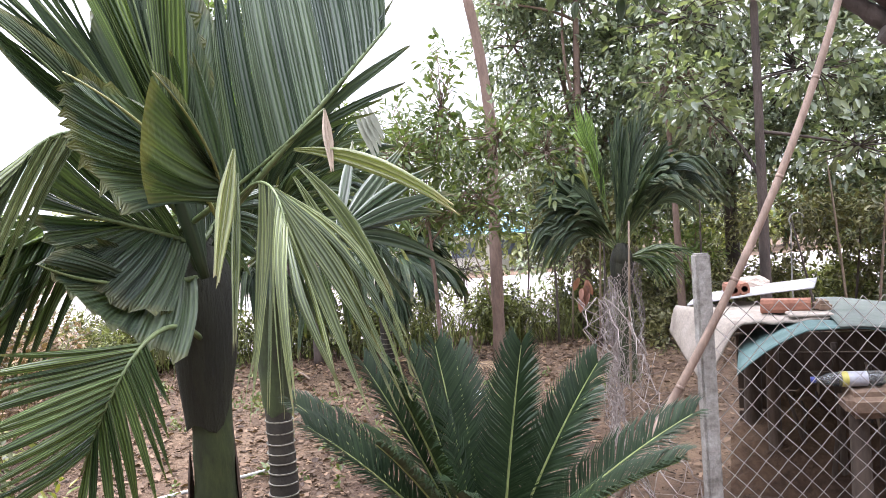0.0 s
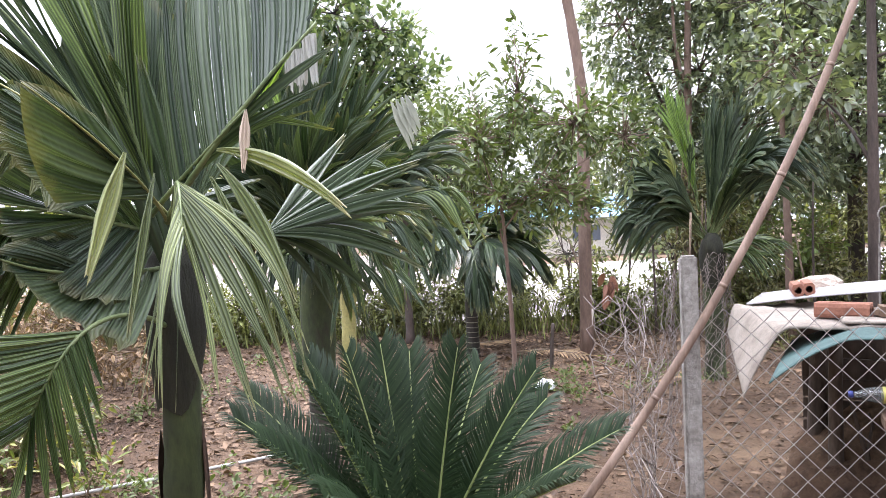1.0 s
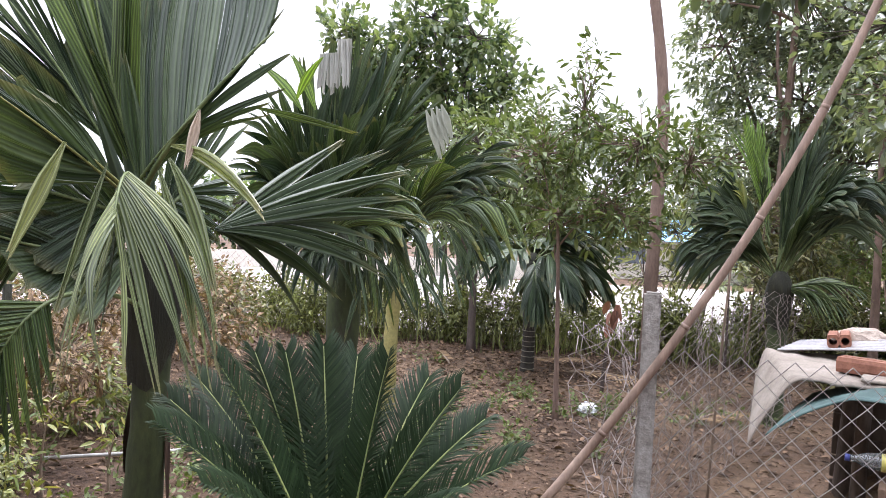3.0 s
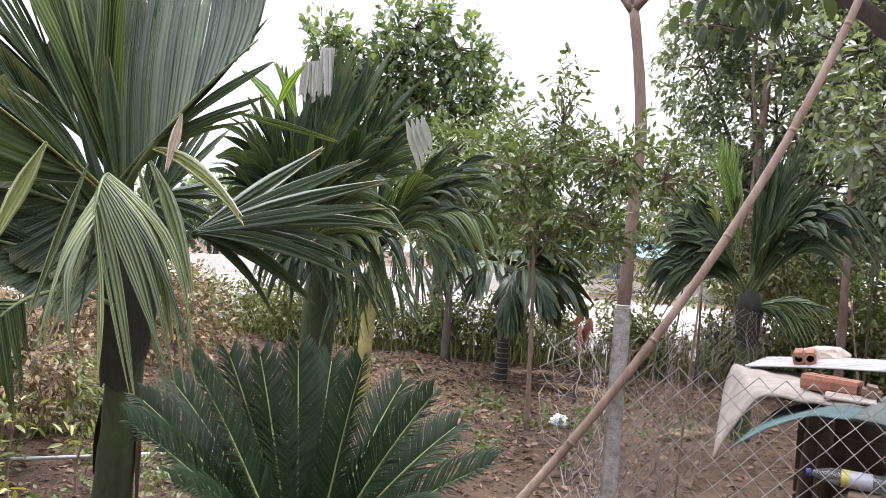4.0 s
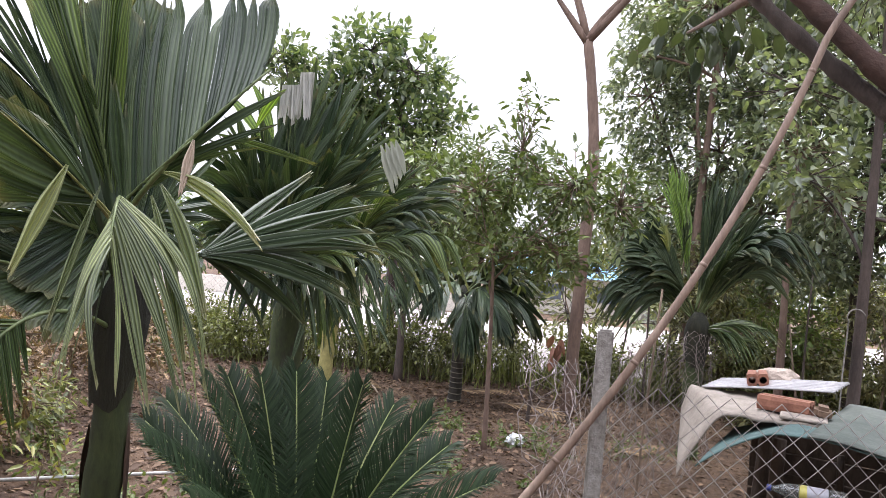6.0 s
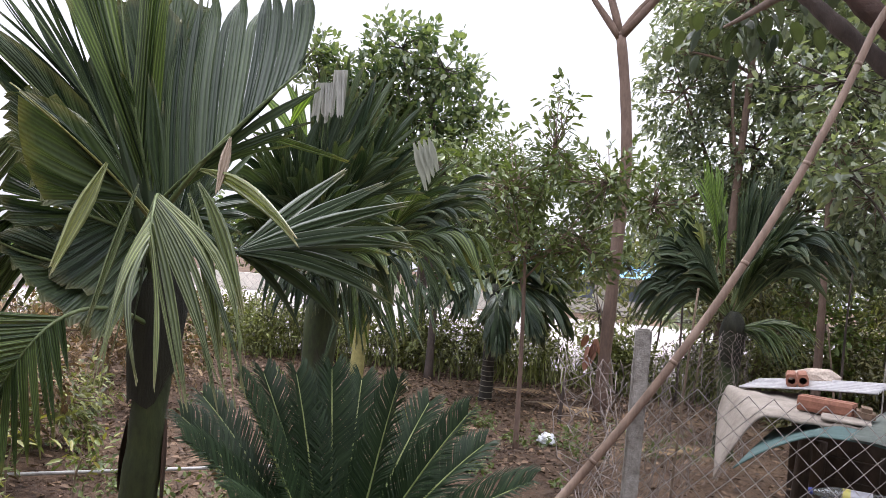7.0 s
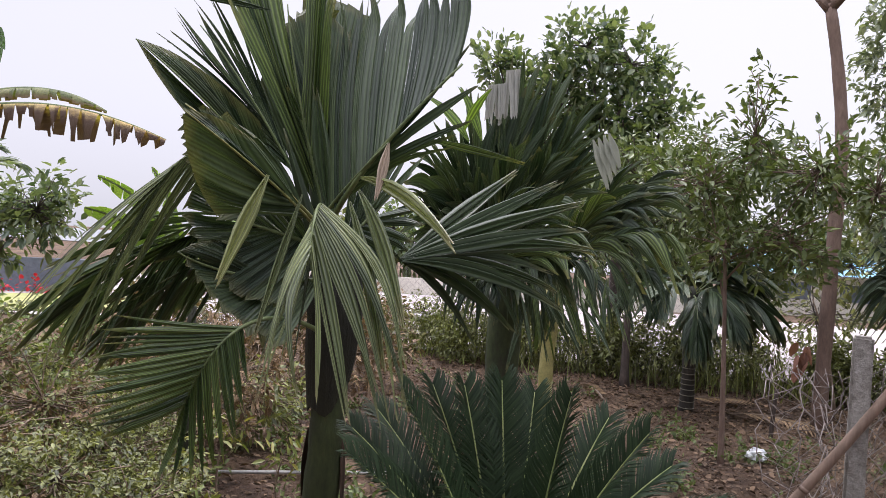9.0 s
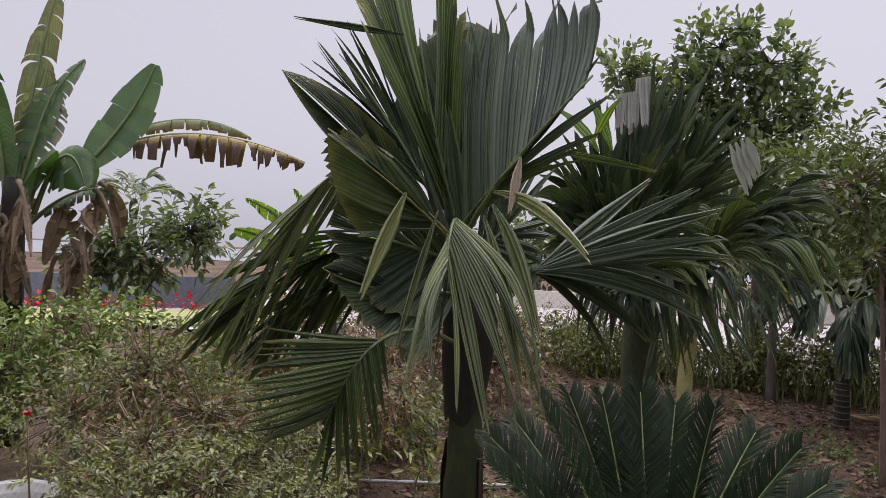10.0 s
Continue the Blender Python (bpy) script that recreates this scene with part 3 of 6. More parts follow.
def main_palm():
    ob = root("areca_palm", pose(-0.235, 2.035, 0), "young areca palm with a broad upright fan and drooping pale-tipped leaves", "palm tree", "areca palms")
    palm_trunk(ob, 1.0, 0.055, 0.42, TRUNK_GREEN, SHEATH, swell=0.5)
    # peeling flaps of old sheath that hug the stem
    for a, z, ln, wd, sd in ((215, 0.84, 0.2, 0.045, 3), (40, 0.9, 0.35, 0.035, 4), (150, 0.7, 0.5, 0.03, 7)):
        a = radians(a)
        g = Geo()
        blade(g, vec(0.057 * math.cos(a), 0.057 * math.sin(a), z), vec(0.035 * math.cos(a), 0.035 * math.sin(a), -1), vec(-math.sin(a), math.cos(a), 0.05), ln, wd, 0.0, 4, 10, True, sd, 0.25)
        part("sheath_flap", g, FLAP, ob, "dark dry flap of old leaf sheath")
    S = dict(single=True)
    # broad fan: its rib along the lower edge, spiky segments below the rib
    fan_leaf(ob, ((0.185, -0.155, 1.42), (0.475, -0.295, 1.56), (0.646, -0.094, 1.845)), [(((0.216, -0.188, 2.006), (0.192, 0.014, 2.245), (0.596, -0.034, 2.065)), 19, 0.72, 0.15, (0, 0, 0), 0.98),
             (((0.565, -0.035, 1.68), (0.706, -0.094, 1.795), (0.676, -0.044, 1.945)), 5, 0.3, 0.3, (0, 0, 0), 0.6)], seed=11, thick=0.01)
    # tall forked leaf in the middle
    fan_leaf(ob, ((0.035, -0.035, 1.38), (0.098, -0.233, 1.814), (0.013, -0.223, 2.078)), [(((0.02, -0.392, 2.013), (-0.108, -0.44, 2.333), (-0.076, -0.244, 2.388)), 7, 0.86, 0.12, (0, 0, 0), 0.5),
             (((0.141, -0.157, 2.044), (0.062, -0.095, 2.361), (-0.037, -0.167, 2.393)), 6, 0.88, 0.12, (0, 0, 0), 0.5)], mat=PALM_MID, seed=12, thick=0.006)
    # ragged leaf, deeply split
    fan_leaf(ob, ((0.035, -0.035, 1.38), (0.058, -0.31, 1.793), (-0.103, -0.426, 1.992)), [(((-0.069, -0.346, 2.082), (-0.138, -0.435, 2.108), (-0.174, -0.473, 2.058)), 8, 0.5, 0.3, (0, 0, 0), 0.5),
             (((-0.072, -0.485, 1.853), (-0.148, -0.548, 1.972), (-0.163, -0.502, 2.042)), 8, 0.5, 0.3, (0, 0, 0), 0.5)], seed=13, thick=0.006)
    # pointed entire leaf
    fan_leaf(ob, ((0.035, -0.035, 1.38), (0.077, -0.386, 1.718), (-0.015, -0.625, 1.896)), [(((0.059, -0.308, 1.729), (-0.014, -0.475, 1.894), (-0.024, -0.62, 1.898)), 9, 1.0, 0.15, (0, 0, 0), 0.5),
             (((0.086, -0.367, 1.594), (0.018, -0.53, 1.724), (-0.024, -0.62, 1.895)), 9, 1.0, 0.15, (0, 0, 0), 0.5)], seed=14, thick=0.006)
    # dark leaves with a yellowed edge, their ribs towards the path
    fan_leaf(ob, ((0.185, -0.135, 1.42), (0.335, -0.435, 1.6), (0.169, -0.556, 1.723)), [(((0.233, -0.408, 1.671), (0.138, -0.498, 1.752), (0.165, -0.56, 1.73)), 5, 0.9, 0.2, (0, 0, 0), 0.5),
             (((0.212, -0.452, 1.449), (0.114, -0.559, 1.577), (0.165, -0.565, 1.715)), 11, 0.93, 0.15, (0, 0, 0), 0.5)], seed=15, thick=0.006, edge=True)
    fan_leaf(ob, ((0.185, -0.155, 1.42), (0.455, -0.415, 1.52), (0.497, -0.682, 1.656)), [(((0.405, -0.485, 1.63), (0.465, -0.595, 1.67), (0.497, -0.685, 1.66)), 3, 1.0, 0.3, (0, 0, 0), 0.5),
             (((0.335, -0.535, 1.46), (0.395, -0.635, 1.54), (0.495, -0.683, 1.65)), 6, 1.0, 0.25, (0, 0, 0), 0.5)], seed=25, thick=0.005, edge=True)
    # broad blades that close the crown's heart, its shade put into their dark green
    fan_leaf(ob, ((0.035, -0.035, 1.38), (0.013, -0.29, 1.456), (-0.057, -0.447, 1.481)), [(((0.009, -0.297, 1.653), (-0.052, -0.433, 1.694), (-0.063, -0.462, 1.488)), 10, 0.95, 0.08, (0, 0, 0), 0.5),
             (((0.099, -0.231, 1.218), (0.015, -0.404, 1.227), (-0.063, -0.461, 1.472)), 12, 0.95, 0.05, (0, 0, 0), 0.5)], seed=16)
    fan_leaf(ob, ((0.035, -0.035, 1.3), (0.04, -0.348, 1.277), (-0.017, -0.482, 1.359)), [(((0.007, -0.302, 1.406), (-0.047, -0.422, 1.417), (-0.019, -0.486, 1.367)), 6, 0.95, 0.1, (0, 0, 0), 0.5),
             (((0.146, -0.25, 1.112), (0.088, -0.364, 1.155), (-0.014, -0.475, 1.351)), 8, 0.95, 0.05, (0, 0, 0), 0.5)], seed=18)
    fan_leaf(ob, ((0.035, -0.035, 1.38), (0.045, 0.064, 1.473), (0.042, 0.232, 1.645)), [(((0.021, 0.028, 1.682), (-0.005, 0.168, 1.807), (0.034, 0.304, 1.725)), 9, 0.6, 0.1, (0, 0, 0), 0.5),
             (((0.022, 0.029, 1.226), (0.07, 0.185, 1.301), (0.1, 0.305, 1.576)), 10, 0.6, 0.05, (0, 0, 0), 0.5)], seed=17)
    # backing leaf behind the fan
    fan_leaf(ob, ((0.035, -0.035, 1.38), (-0.024, -0.044, 1.802), (-0.116, -0.002, 2.075)), [(((-0.153, -0.173, 1.964), (-0.185, -0.127, 2.196), (-0.166, 0.011, 2.219)), 6, 0.92, 0.1, (0, 0, 0), 0.6),
             (((0.034, 0.137, 1.87), (-0.004, 0.17, 2.191), (-0.157, 0.027, 2.219)), 7, 0.92, 0.1, (0, 0, 0), 0.6)], seed=32, thick=0.006)
    fan_leaf(ob, ((0.035, -0.035, 1.38), (0.024, -0.12, 1.754), (-0.046, -0.081, 1.994)), [(((-0.085, -0.262, 1.887), (-0.112, -0.203, 2.128), (-0.097, -0.07, 2.15)), 6, 0.95, 0.1, (0, 0, 0), 0.5),
             (((0.078, 0.024, 1.815), (0.02, 0.027, 2.105), (-0.088, -0.054, 2.15)), 6, 0.95, 0.1, (0, 0, 0), 0.5)], seed=33, thick=0.006)
    # closed spear leaves in the heart
    for p0, p2, rr in (((0.035, -0.035, 1.3), (0.023, -0.162, 1.816), 0.022), ((0.035, -0.035, 1.3), (0.023, -0.062, 1.794), 0.018), ((0.085, -0.085, 1.3), (0.089, -0.25, 1.716), 0.016)):
        g = Geo()
        pts = bezier(vec(*p0), (vec(*p0) + vec(*p2)) / 2 + vec(0.01, -0.01, 0.02), vec(*p2), 10)
        tube(g, pts, rr * np.array([0.8, 1, 1.15, 1.2, 1.1, 1.0, 0.85, 0.6, 0.35, 0.08]), 8)
        part("spear_leaf", g, PALM, ob)
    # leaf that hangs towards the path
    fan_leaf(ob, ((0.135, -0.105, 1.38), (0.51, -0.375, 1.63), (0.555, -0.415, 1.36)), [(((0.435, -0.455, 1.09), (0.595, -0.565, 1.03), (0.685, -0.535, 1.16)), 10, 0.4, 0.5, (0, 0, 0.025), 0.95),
             (((0.755, -0.235, 1.16), (0.705, -0.285, 0.97), (0.635, -0.435, 1.1)), 10, 0.32, 0.5, (0.01, 0.01, 0.03), 0.95)], seed=20, mat=PALM_HANG_LIT, thick=0.006)
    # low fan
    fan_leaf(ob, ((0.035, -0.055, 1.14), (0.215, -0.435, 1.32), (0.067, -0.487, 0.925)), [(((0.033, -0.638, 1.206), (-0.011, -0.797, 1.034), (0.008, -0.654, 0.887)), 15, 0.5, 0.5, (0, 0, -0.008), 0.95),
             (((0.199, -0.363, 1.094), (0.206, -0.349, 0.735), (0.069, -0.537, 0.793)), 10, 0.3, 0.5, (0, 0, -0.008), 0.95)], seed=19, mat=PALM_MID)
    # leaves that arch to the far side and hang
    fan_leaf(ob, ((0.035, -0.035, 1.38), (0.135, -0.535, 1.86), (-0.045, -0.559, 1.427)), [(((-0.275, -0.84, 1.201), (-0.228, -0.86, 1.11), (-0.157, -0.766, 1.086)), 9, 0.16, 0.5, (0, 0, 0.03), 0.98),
             (((0.001, -0.749, 1.034), (-0.045, -0.727, 0.979), (-0.125, -0.758, 1.09)), 9, 0.18, 0.5, (0, 0, 0.04), 0.95)], seed=37, mat=PALM_HANG_LIT, thick=0.007)
    fan_leaf(ob, ((0.035, -0.035, 1.34), (-0.107, -0.31, 1.523), (-0.222, -0.457, 1.343)), [(((-0.396, -0.687, 1.295), (-0.349, -0.709, 1.159), (-0.279, -0.637, 1.064)), 9, 0.18, 0.35, (0, 0, 0.03), 0.95),
             (((-0.112, -0.45, 1.082), (-0.191, -0.522, 0.972), (-0.275, -0.621, 1.047)), 9, 0.18, 0.35, (0, 0, 0.03), 0.95)], seed=38, mat=PALM_MID, thick=0.007)
    frond(ob, (0.035, -0.035, 1.38), (-0.253, -0.268, 1.62), (-0.464, -0.557, 1.22), (-0.3, 0, 1), 13, 0.36, 0.036, (48, 20), (1, 1), 0.16, 0.4, seed=18, lift=0.0, **S)
    frond(ob, (0.035, -0.035, 1.38), (-0.204, -0.163, 1.461), (-0.325, -0.451, 1.195), (-0.3, 0, 1), 12, 0.34, 0.036, (48, 18), (1, 1), 0.2, 0.4, seed=28, lift=0.0, **S)
    # single strips of broken leaves
    arm = frond(ob, (0.03, -0.1, 1.42), (0.3, -0.25, 1.48), (0.528, -0.205, 1.655), (0, 0, 1), 0, 0.2, 0.04, (30, 15), (1, 1), 0.2, 0.6, seed=21, end=False, **S)
    strips = [((0.464, -0.235, 1.571), (0.388, -0.002, -0.024), 0.389, 0.036, 0.3, PALM_PALE),
              ((0.504, -0.495, 1.548), (0.031, -0.115, -0.221), 0.251, 0.034, 0.05, PALM_PALE),
              ((0.528, -0.204, 1.655), (0.067, -0.09, -0.23), 0.15, 0.024, 0.0, PALM_STRAW),
              ((0.475, -0.245, 1.54), (0.275, 0.0, -0.21), 0.346, 0.036, 0.45, PALM_HANG_LIT),
              ((0.485, -0.275, 1.51), (0.22, 0.01, -0.31), 0.38, 0.032, 0.4, PALM_HANG_LIT),
              ((0.405, -0.355, 1.52), (0.07, -0.14, -0.32), 0.356, 0.02, 0.05, PALM_HANG_LIT),
              ((0.255, -0.195, 1.5), (-0.05, -0.03, 0.31), 0.315, 0.045, 0.0, PALM),
              ((0.199, -0.257, 1.728), (0.024, -0.06, 0.073), 0.098, 0.02, 0.0, PALM),
              ((0.019, -0.276, 2.047), (-0.067, -0.29, 0.009), 0.297, 0.022, 0.0, PALM)]
    # long leaflets that point away beside the path
    away = [((0.485, -0.115, 1.38), (-0.29, 0.65, 0.29), 0.769, 0.05, 0.0, PALM),
              ((0.485, -0.115, 1.38), (-0.15, 0.7, 0.28), 0.769, 0.05, 0.02, PALM),
              ((0.48, -0.115, 1.38), (-0.045, 0.7, 0.24), 0.741, 0.045, 0.05, PALM),
              ((0.485, -0.115, 1.38), (0.05, 0.58, 0.17), 0.606, 0.05, 0.08, PALM),
              ((0.485, -0.115, 1.38), (-0.05, 0.73, 0.17), 0.751, 0.05, 0.12, PALM),
              ((0.485, -0.115, 1.38), (-0.15, 0.68, 0.12), 0.707, 0.05, 0.16, PALM),
              ((0.475, -0.115, 1.38), (0.01, 0.58, 0.07), 0.584, 0.04, 0.2, PALM),
              ((0.485, -0.115, 1.38), (0.1, 0.48, 0.04), 0.492, 0.05, 0.25, PALM),
              ((0.485, -0.115, 1.38), (-0.05, 0.48, -0.03), 0.484, 0.05, 0.3, PALM),
              ((0.48, -0.115, 1.38), (-0.145, 0.43, -0.08), 0.461, 0.045, 0.35, PALM)]
    for i, (b, d, ln, wd, dr, mt) in enumerate(strips + away):
        g = Geo()
        blade(g, vec(*b), vec(*d), np.cross(vec(*d), vec(-0.82, 0.56, 0.15 * math.sin(i * 2))) if i < len(strips) else vec(-d[1] * 0.35, d[0] * 0.35, 0.5 + 0.3 * math.sin(i * 3)), ln, wd, dr, 6, 9, True, 5 + i)
        part("leaflet", g, mt, arm, "", False)
    return ob


main_palm()


def sheaf(parent, base, tip, w, n, fused, arch, mat, seed):
    """A leaf seen as a long bundle: pleats that start close together and part towards the tip."""
    base, tip = vec(*base), vec(*tip)
    d = tip - base
    side = unit(np.cross(d, vec(0.25, -0.95, 0.25))) * w
    up = vec(0, 0, arch)
    sides = [((base + d * 0.72 + side * sg, base + d * 0.95 + side * sg * 0.9, tip + side * sg * 0.08), n, fused, 0.12, (0, 0, arch * 0.8), 0.9) for sg in (-1, 1)]
    return fan_leaf(parent, (base, base + d * 0.4 + up * 1.6, base + d * 0.72 + up * 0.6), sides, mat, 0.009, seed)


def palm(base, heading, height, r, crown, fronds, label, rings=0, mat=None, sheath=None, seed=0, single=False, lean=(0, 0), ang=(40, 8), hang=0.5):
    """A palm with fronds given as (azimuth, elevation, length, droop, leaflet length, material)."""
    ob = root("areca_palm", pose(*base, 0, 0, heading), label, "palm tree", "areca palms")
    palm_trunk(ob, height, r, crown, mat or TRUNK_GREEN, sheath or SHEATH, rings, lean)
    c = vec(lean[0] * height, lean[1] * height, height + crown * 0.75)
    for i, (az, el, ln, dr, lf, mt) in enumerate(fronds):
        a, e = radians(az), radians(el)
        out = vec(math.cos(a), math.sin(a), 0)
        d = out * math.cos(e) + vec(0, 0, 1) * math.sin(e)
        p1 = c + d * ln * 0.6
        p2 = c + d * ln * 0.92 + out * ln * 0.08 - vec(0, 0, ln * dr)
        face = vec(0, 0, 1) * math.cos(e) - out * math.sin(e) + vec(0, 0, 0.05)
        frond(ob, c, p1, p2, face, 13, lf, lf * 0.17, ang, (1, 1), 0.05 + dr * hang, 0.25, mat=mt, seed=seed * 100 + i, single=single, lift=0.12, gap=0.06, wild=2.2)
    return ob


second = palm((-1.15, 3.67, 0), 58, 0.62, 0.066, 0.8, [], "areca palm with a green ringed stem and long spreading fronds", rings=10, mat=TRUNK_DARK, sheath=TRUNK_GREEN, seed=2)
# upright leaves
for k, (a, b, w, n, dr, mt) in enumerate((
        ((-0.131, -0.071, 1.386), (0.033, -0.161, 2.497), 0.1725, 4, 0, PALM),
        ((-0.134, -0.071, 1.416), (-0.126, -0.226, 2.348), 0.1725, 4, 0, PALM),
        ((-0.167, -0.115, 1.414), (-0.342, -0.387, 2.193), 0.161, 4, 0, PALM),
        ((-0.144, -0.12, 1.416), (-0.481, -0.467, 2.047), 0.161, 4, 0, PALM),
        ((-0.095, -0.028, 1.419), (0.228, -0.112, 2.44), 0.161, 4, 0, PALM),
        ((-0.066, -0.034, 1.422), (0.359, -0.259, 2.24), 0.1725, 5, 0.02, PALM),
        ((-0.052, -0.038, 1.423), (0.417, -0.387, 1.994), 0.138, 4, 0.04, PALM),
        ((-0.138, -0.121, 1.357), (-0.505, -0.565, 1.773), 0.1495, 4, 0.03, PALM),
        ((-0.127, -0.123, 1.388), (-0.113, -0.537, 1.953), 0.161, 4, 0.02, PALM),
        ((-0.077, -0.032, 1.39), (0.14, -0.398, 1.965), 0.184, 4, 0.03, PALM),
        ((-0.138, -0.121, 1.357), (-0.339, -0.489, 1.776), 0.1725, 4, 0.03, PALM))):
    sheaf(second, a, b, w, n, 0.45, dr, mt, 200 + k)
# long side leaves
for k, (a, b, w, n, dr, mt) in enumerate((
        ((-0.232, -0.204, 1.266), (0.183, -0.908, 1.522), 0.069, 3, 0.06, PALM_MID),
        ((-0.123, -0.227, 1.276), (0.195, -0.944, 1.414), 0.0575, 3, 0.06, PALM_MID),
        ((-0.211, -0.208, 1.325), (0.109, -0.808, 1.668), 0.092, 4, 0.05, PALM),
        ((-0.235, -0.203, 1.294), (-0.08, -0.752, 1.73), 0.0805, 4, 0.03, PALM),
        ((-0.182, -0.112, 1.235), (0.082, -0.695, 1.242), 0.0805, 3, 0.12, PALM),
        ((-0.098, -0.13, 1.243), (0.306, -0.665, 1.216), 0.069, 3, 0.14, PALM),
        ((-0.129, -0.123, 1.27), (0.161, -0.72, 1.329), 0.0805, 3, 0.1, PALM),
        ((-0.185, -0.111, 1.264), (-0.596, -0.553, 1.481), 0.1035, 4, 0.06, PALM))):
    sheaf(second, a, b, w, n, 0.45, dr, mt, 220 + k)
# leaves that fill the crown towards the next palm
for k, (a, b, w, n, dr) in enumerate((
        ((-0.141, -0.12, 1.387), (-0.58, -0.354, 1.912), 0.16, 4, 0.03),
        ((-0.138, -0.121, 1.357), (-0.664, -0.446, 1.655), 0.15, 4, 0.05),
        ((-0.119, -0.023, 1.371), (-0.375, -0.28, 1.702), 0.17, 4, 0.04),
        ((-0.092, -0.029, 1.389), (-0.108, -0.025, 1.842), 0.18, 5, 0.02),
        ((-0.063, -0.035, 1.392), (0.087, -0.279, 1.676), 0.16, 4, 0.05))):
    sheaf(second, a, b, w, n, 0.5, dr, PALM, 270 + k)
# short leaves that hang round the stem
for k, (a, b, w, n, dr, mt) in enumerate((
        ((-0.14, -0.121, 1.239), (-0.32, -0.29, 1.026), 0.0575, 3, 0.1, PALM),
        ((-0.126, -0.124, 1.241), (-0.216, -0.258, 1.015), 0.0575, 3, 0.1, PALM),
        ((-0.112, -0.127, 1.242), (-0.135, -0.326, 1.056), 0.0575, 3, 0.1, PALM),
        ((-0.084, -0.133, 1.245), (0.046, -0.268, 0.974), 0.0575, 3, 0.1, PALM),
        ((-0.07, -0.136, 1.246), (0.18, -0.306, 1.015), 0.0575, 3, 0.14, PALM),
        ((-0.07, -0.136, 1.246), (0.285, -0.34, 1.069), 0.0575, 3, 0.16, PALM),
        ((-0.154, -0.118, 1.238), (-0.416, -0.274, 1.06), 0.0575, 3, 0.12, PALM))):
    sheaf(second, a, b, w, n, 0.45, dr, mt, 240 + k)
for k in range(12):
    g = Geo()
    high = 0.04 if k > 6 else -0.015
    blade(g, vec(-0.29, -0.704, 2.149 + high) + vec(0.115, -0.022, 0.02) * (k / 11), vec(0.02 * (k - 5) / 2 + 0.05 * math.sin(k * 5), -0.05 + 0.08 * math.sin(k * 3), -1), vec(1, 0.7 * math.sin(k * 2.3), 0), 0.165 + high * 0.7 + 0.02 * math.sin(k * 4), 0.019, 0.0, 3, 6, True, k, 0.4 * math.sin(k * 7), True)
    part("dead_leaflet", g, PALM_DRY, second, "bleached dry leaflet", False)
for k in range(4):
    g = Geo()
    blade(g, vec(0.242 + 0.025 * k, -0.536, 1.962 + 0.012 * k), vec(0.072, -0.079, -0.226), vec(1, 0.2, 0.3), 0.24 - 0.02 * k, 0.045, 0.12, 4, 6, True, 9 + k)
    part("dead_leaflet", g, PALM_FADED, second, "faded drooping leaflet")
g = Geo()
blade(g, vec(-0.579, -0.857, 1.856), vec(0.422, 0.022, -0.049), vec(0, -0.5, 1), 0.425, 0.035, 0.03, 4, 8, True, 31)
part("leaflet", g, PALM_MID, second)
for k, (a, b) in enumerate((((-0.35, -0.589, 1.897), (-0.463, -0.57, 2.087)), ((-0.277, -0.501, 1.918), (-0.354, -0.487, 2.173)), ((-0.375, -0.585, 1.945), (-0.336, -0.693, 2.09)))):
    g = Geo()
    blade(g, vec(*a), vec(*b) - vec(*a), vec(1, 0.2, 0.2), 0.26, 0.05, 0.25, 4, 7, True, 33 + k)
    part("leaflet", g, PALM_NEW, second, "bright green young leaflet")
# leaflets that hang in a loose curtain from the lowest leaves
rng2 = np.random.default_rng(61)
for k in range(46):
    q = (k + rng2.uniform(-0.4, 0.4)) / 45
    top = vec(-0.14, -0.554, 1.31) * (1 - q) + vec(0.635, 0.295, 1.31) * q + vec(rng2.uniform(-0.15, 0.15), rng2.uniform(-0.15, 0.15), rng2.uniform(-0.05, 0.06)) - vec(0, 0, 0.12 * math.sin(math.pi * q))
    g = Geo()
    blade(g, top, vec(rng2.normal(0.25, 0.3), rng2.normal(-0.05, 0.3), rng2.uniform(-0.9, -0.35)), vec(rng2.normal(0, 1), rng2.normal(0, 1), 0.2), rng2.uniform(0.2, 0.36), rng2.uniform(0.02, 0.036), 0.5, 3, 7, True, 700 + k)
    part("leaflet", g, (PALM, PALM, PALM_MID)[k % 3], second, "", False)
third = palm((-1.97, 4.92, 0), 58, 0.85, 0.05, 0.35, [], "areca palm with a bare yellowish stem", rings=4, mat=TRUNK_YELLOW, sheath=TRUNK_YELLOW, seed=3)
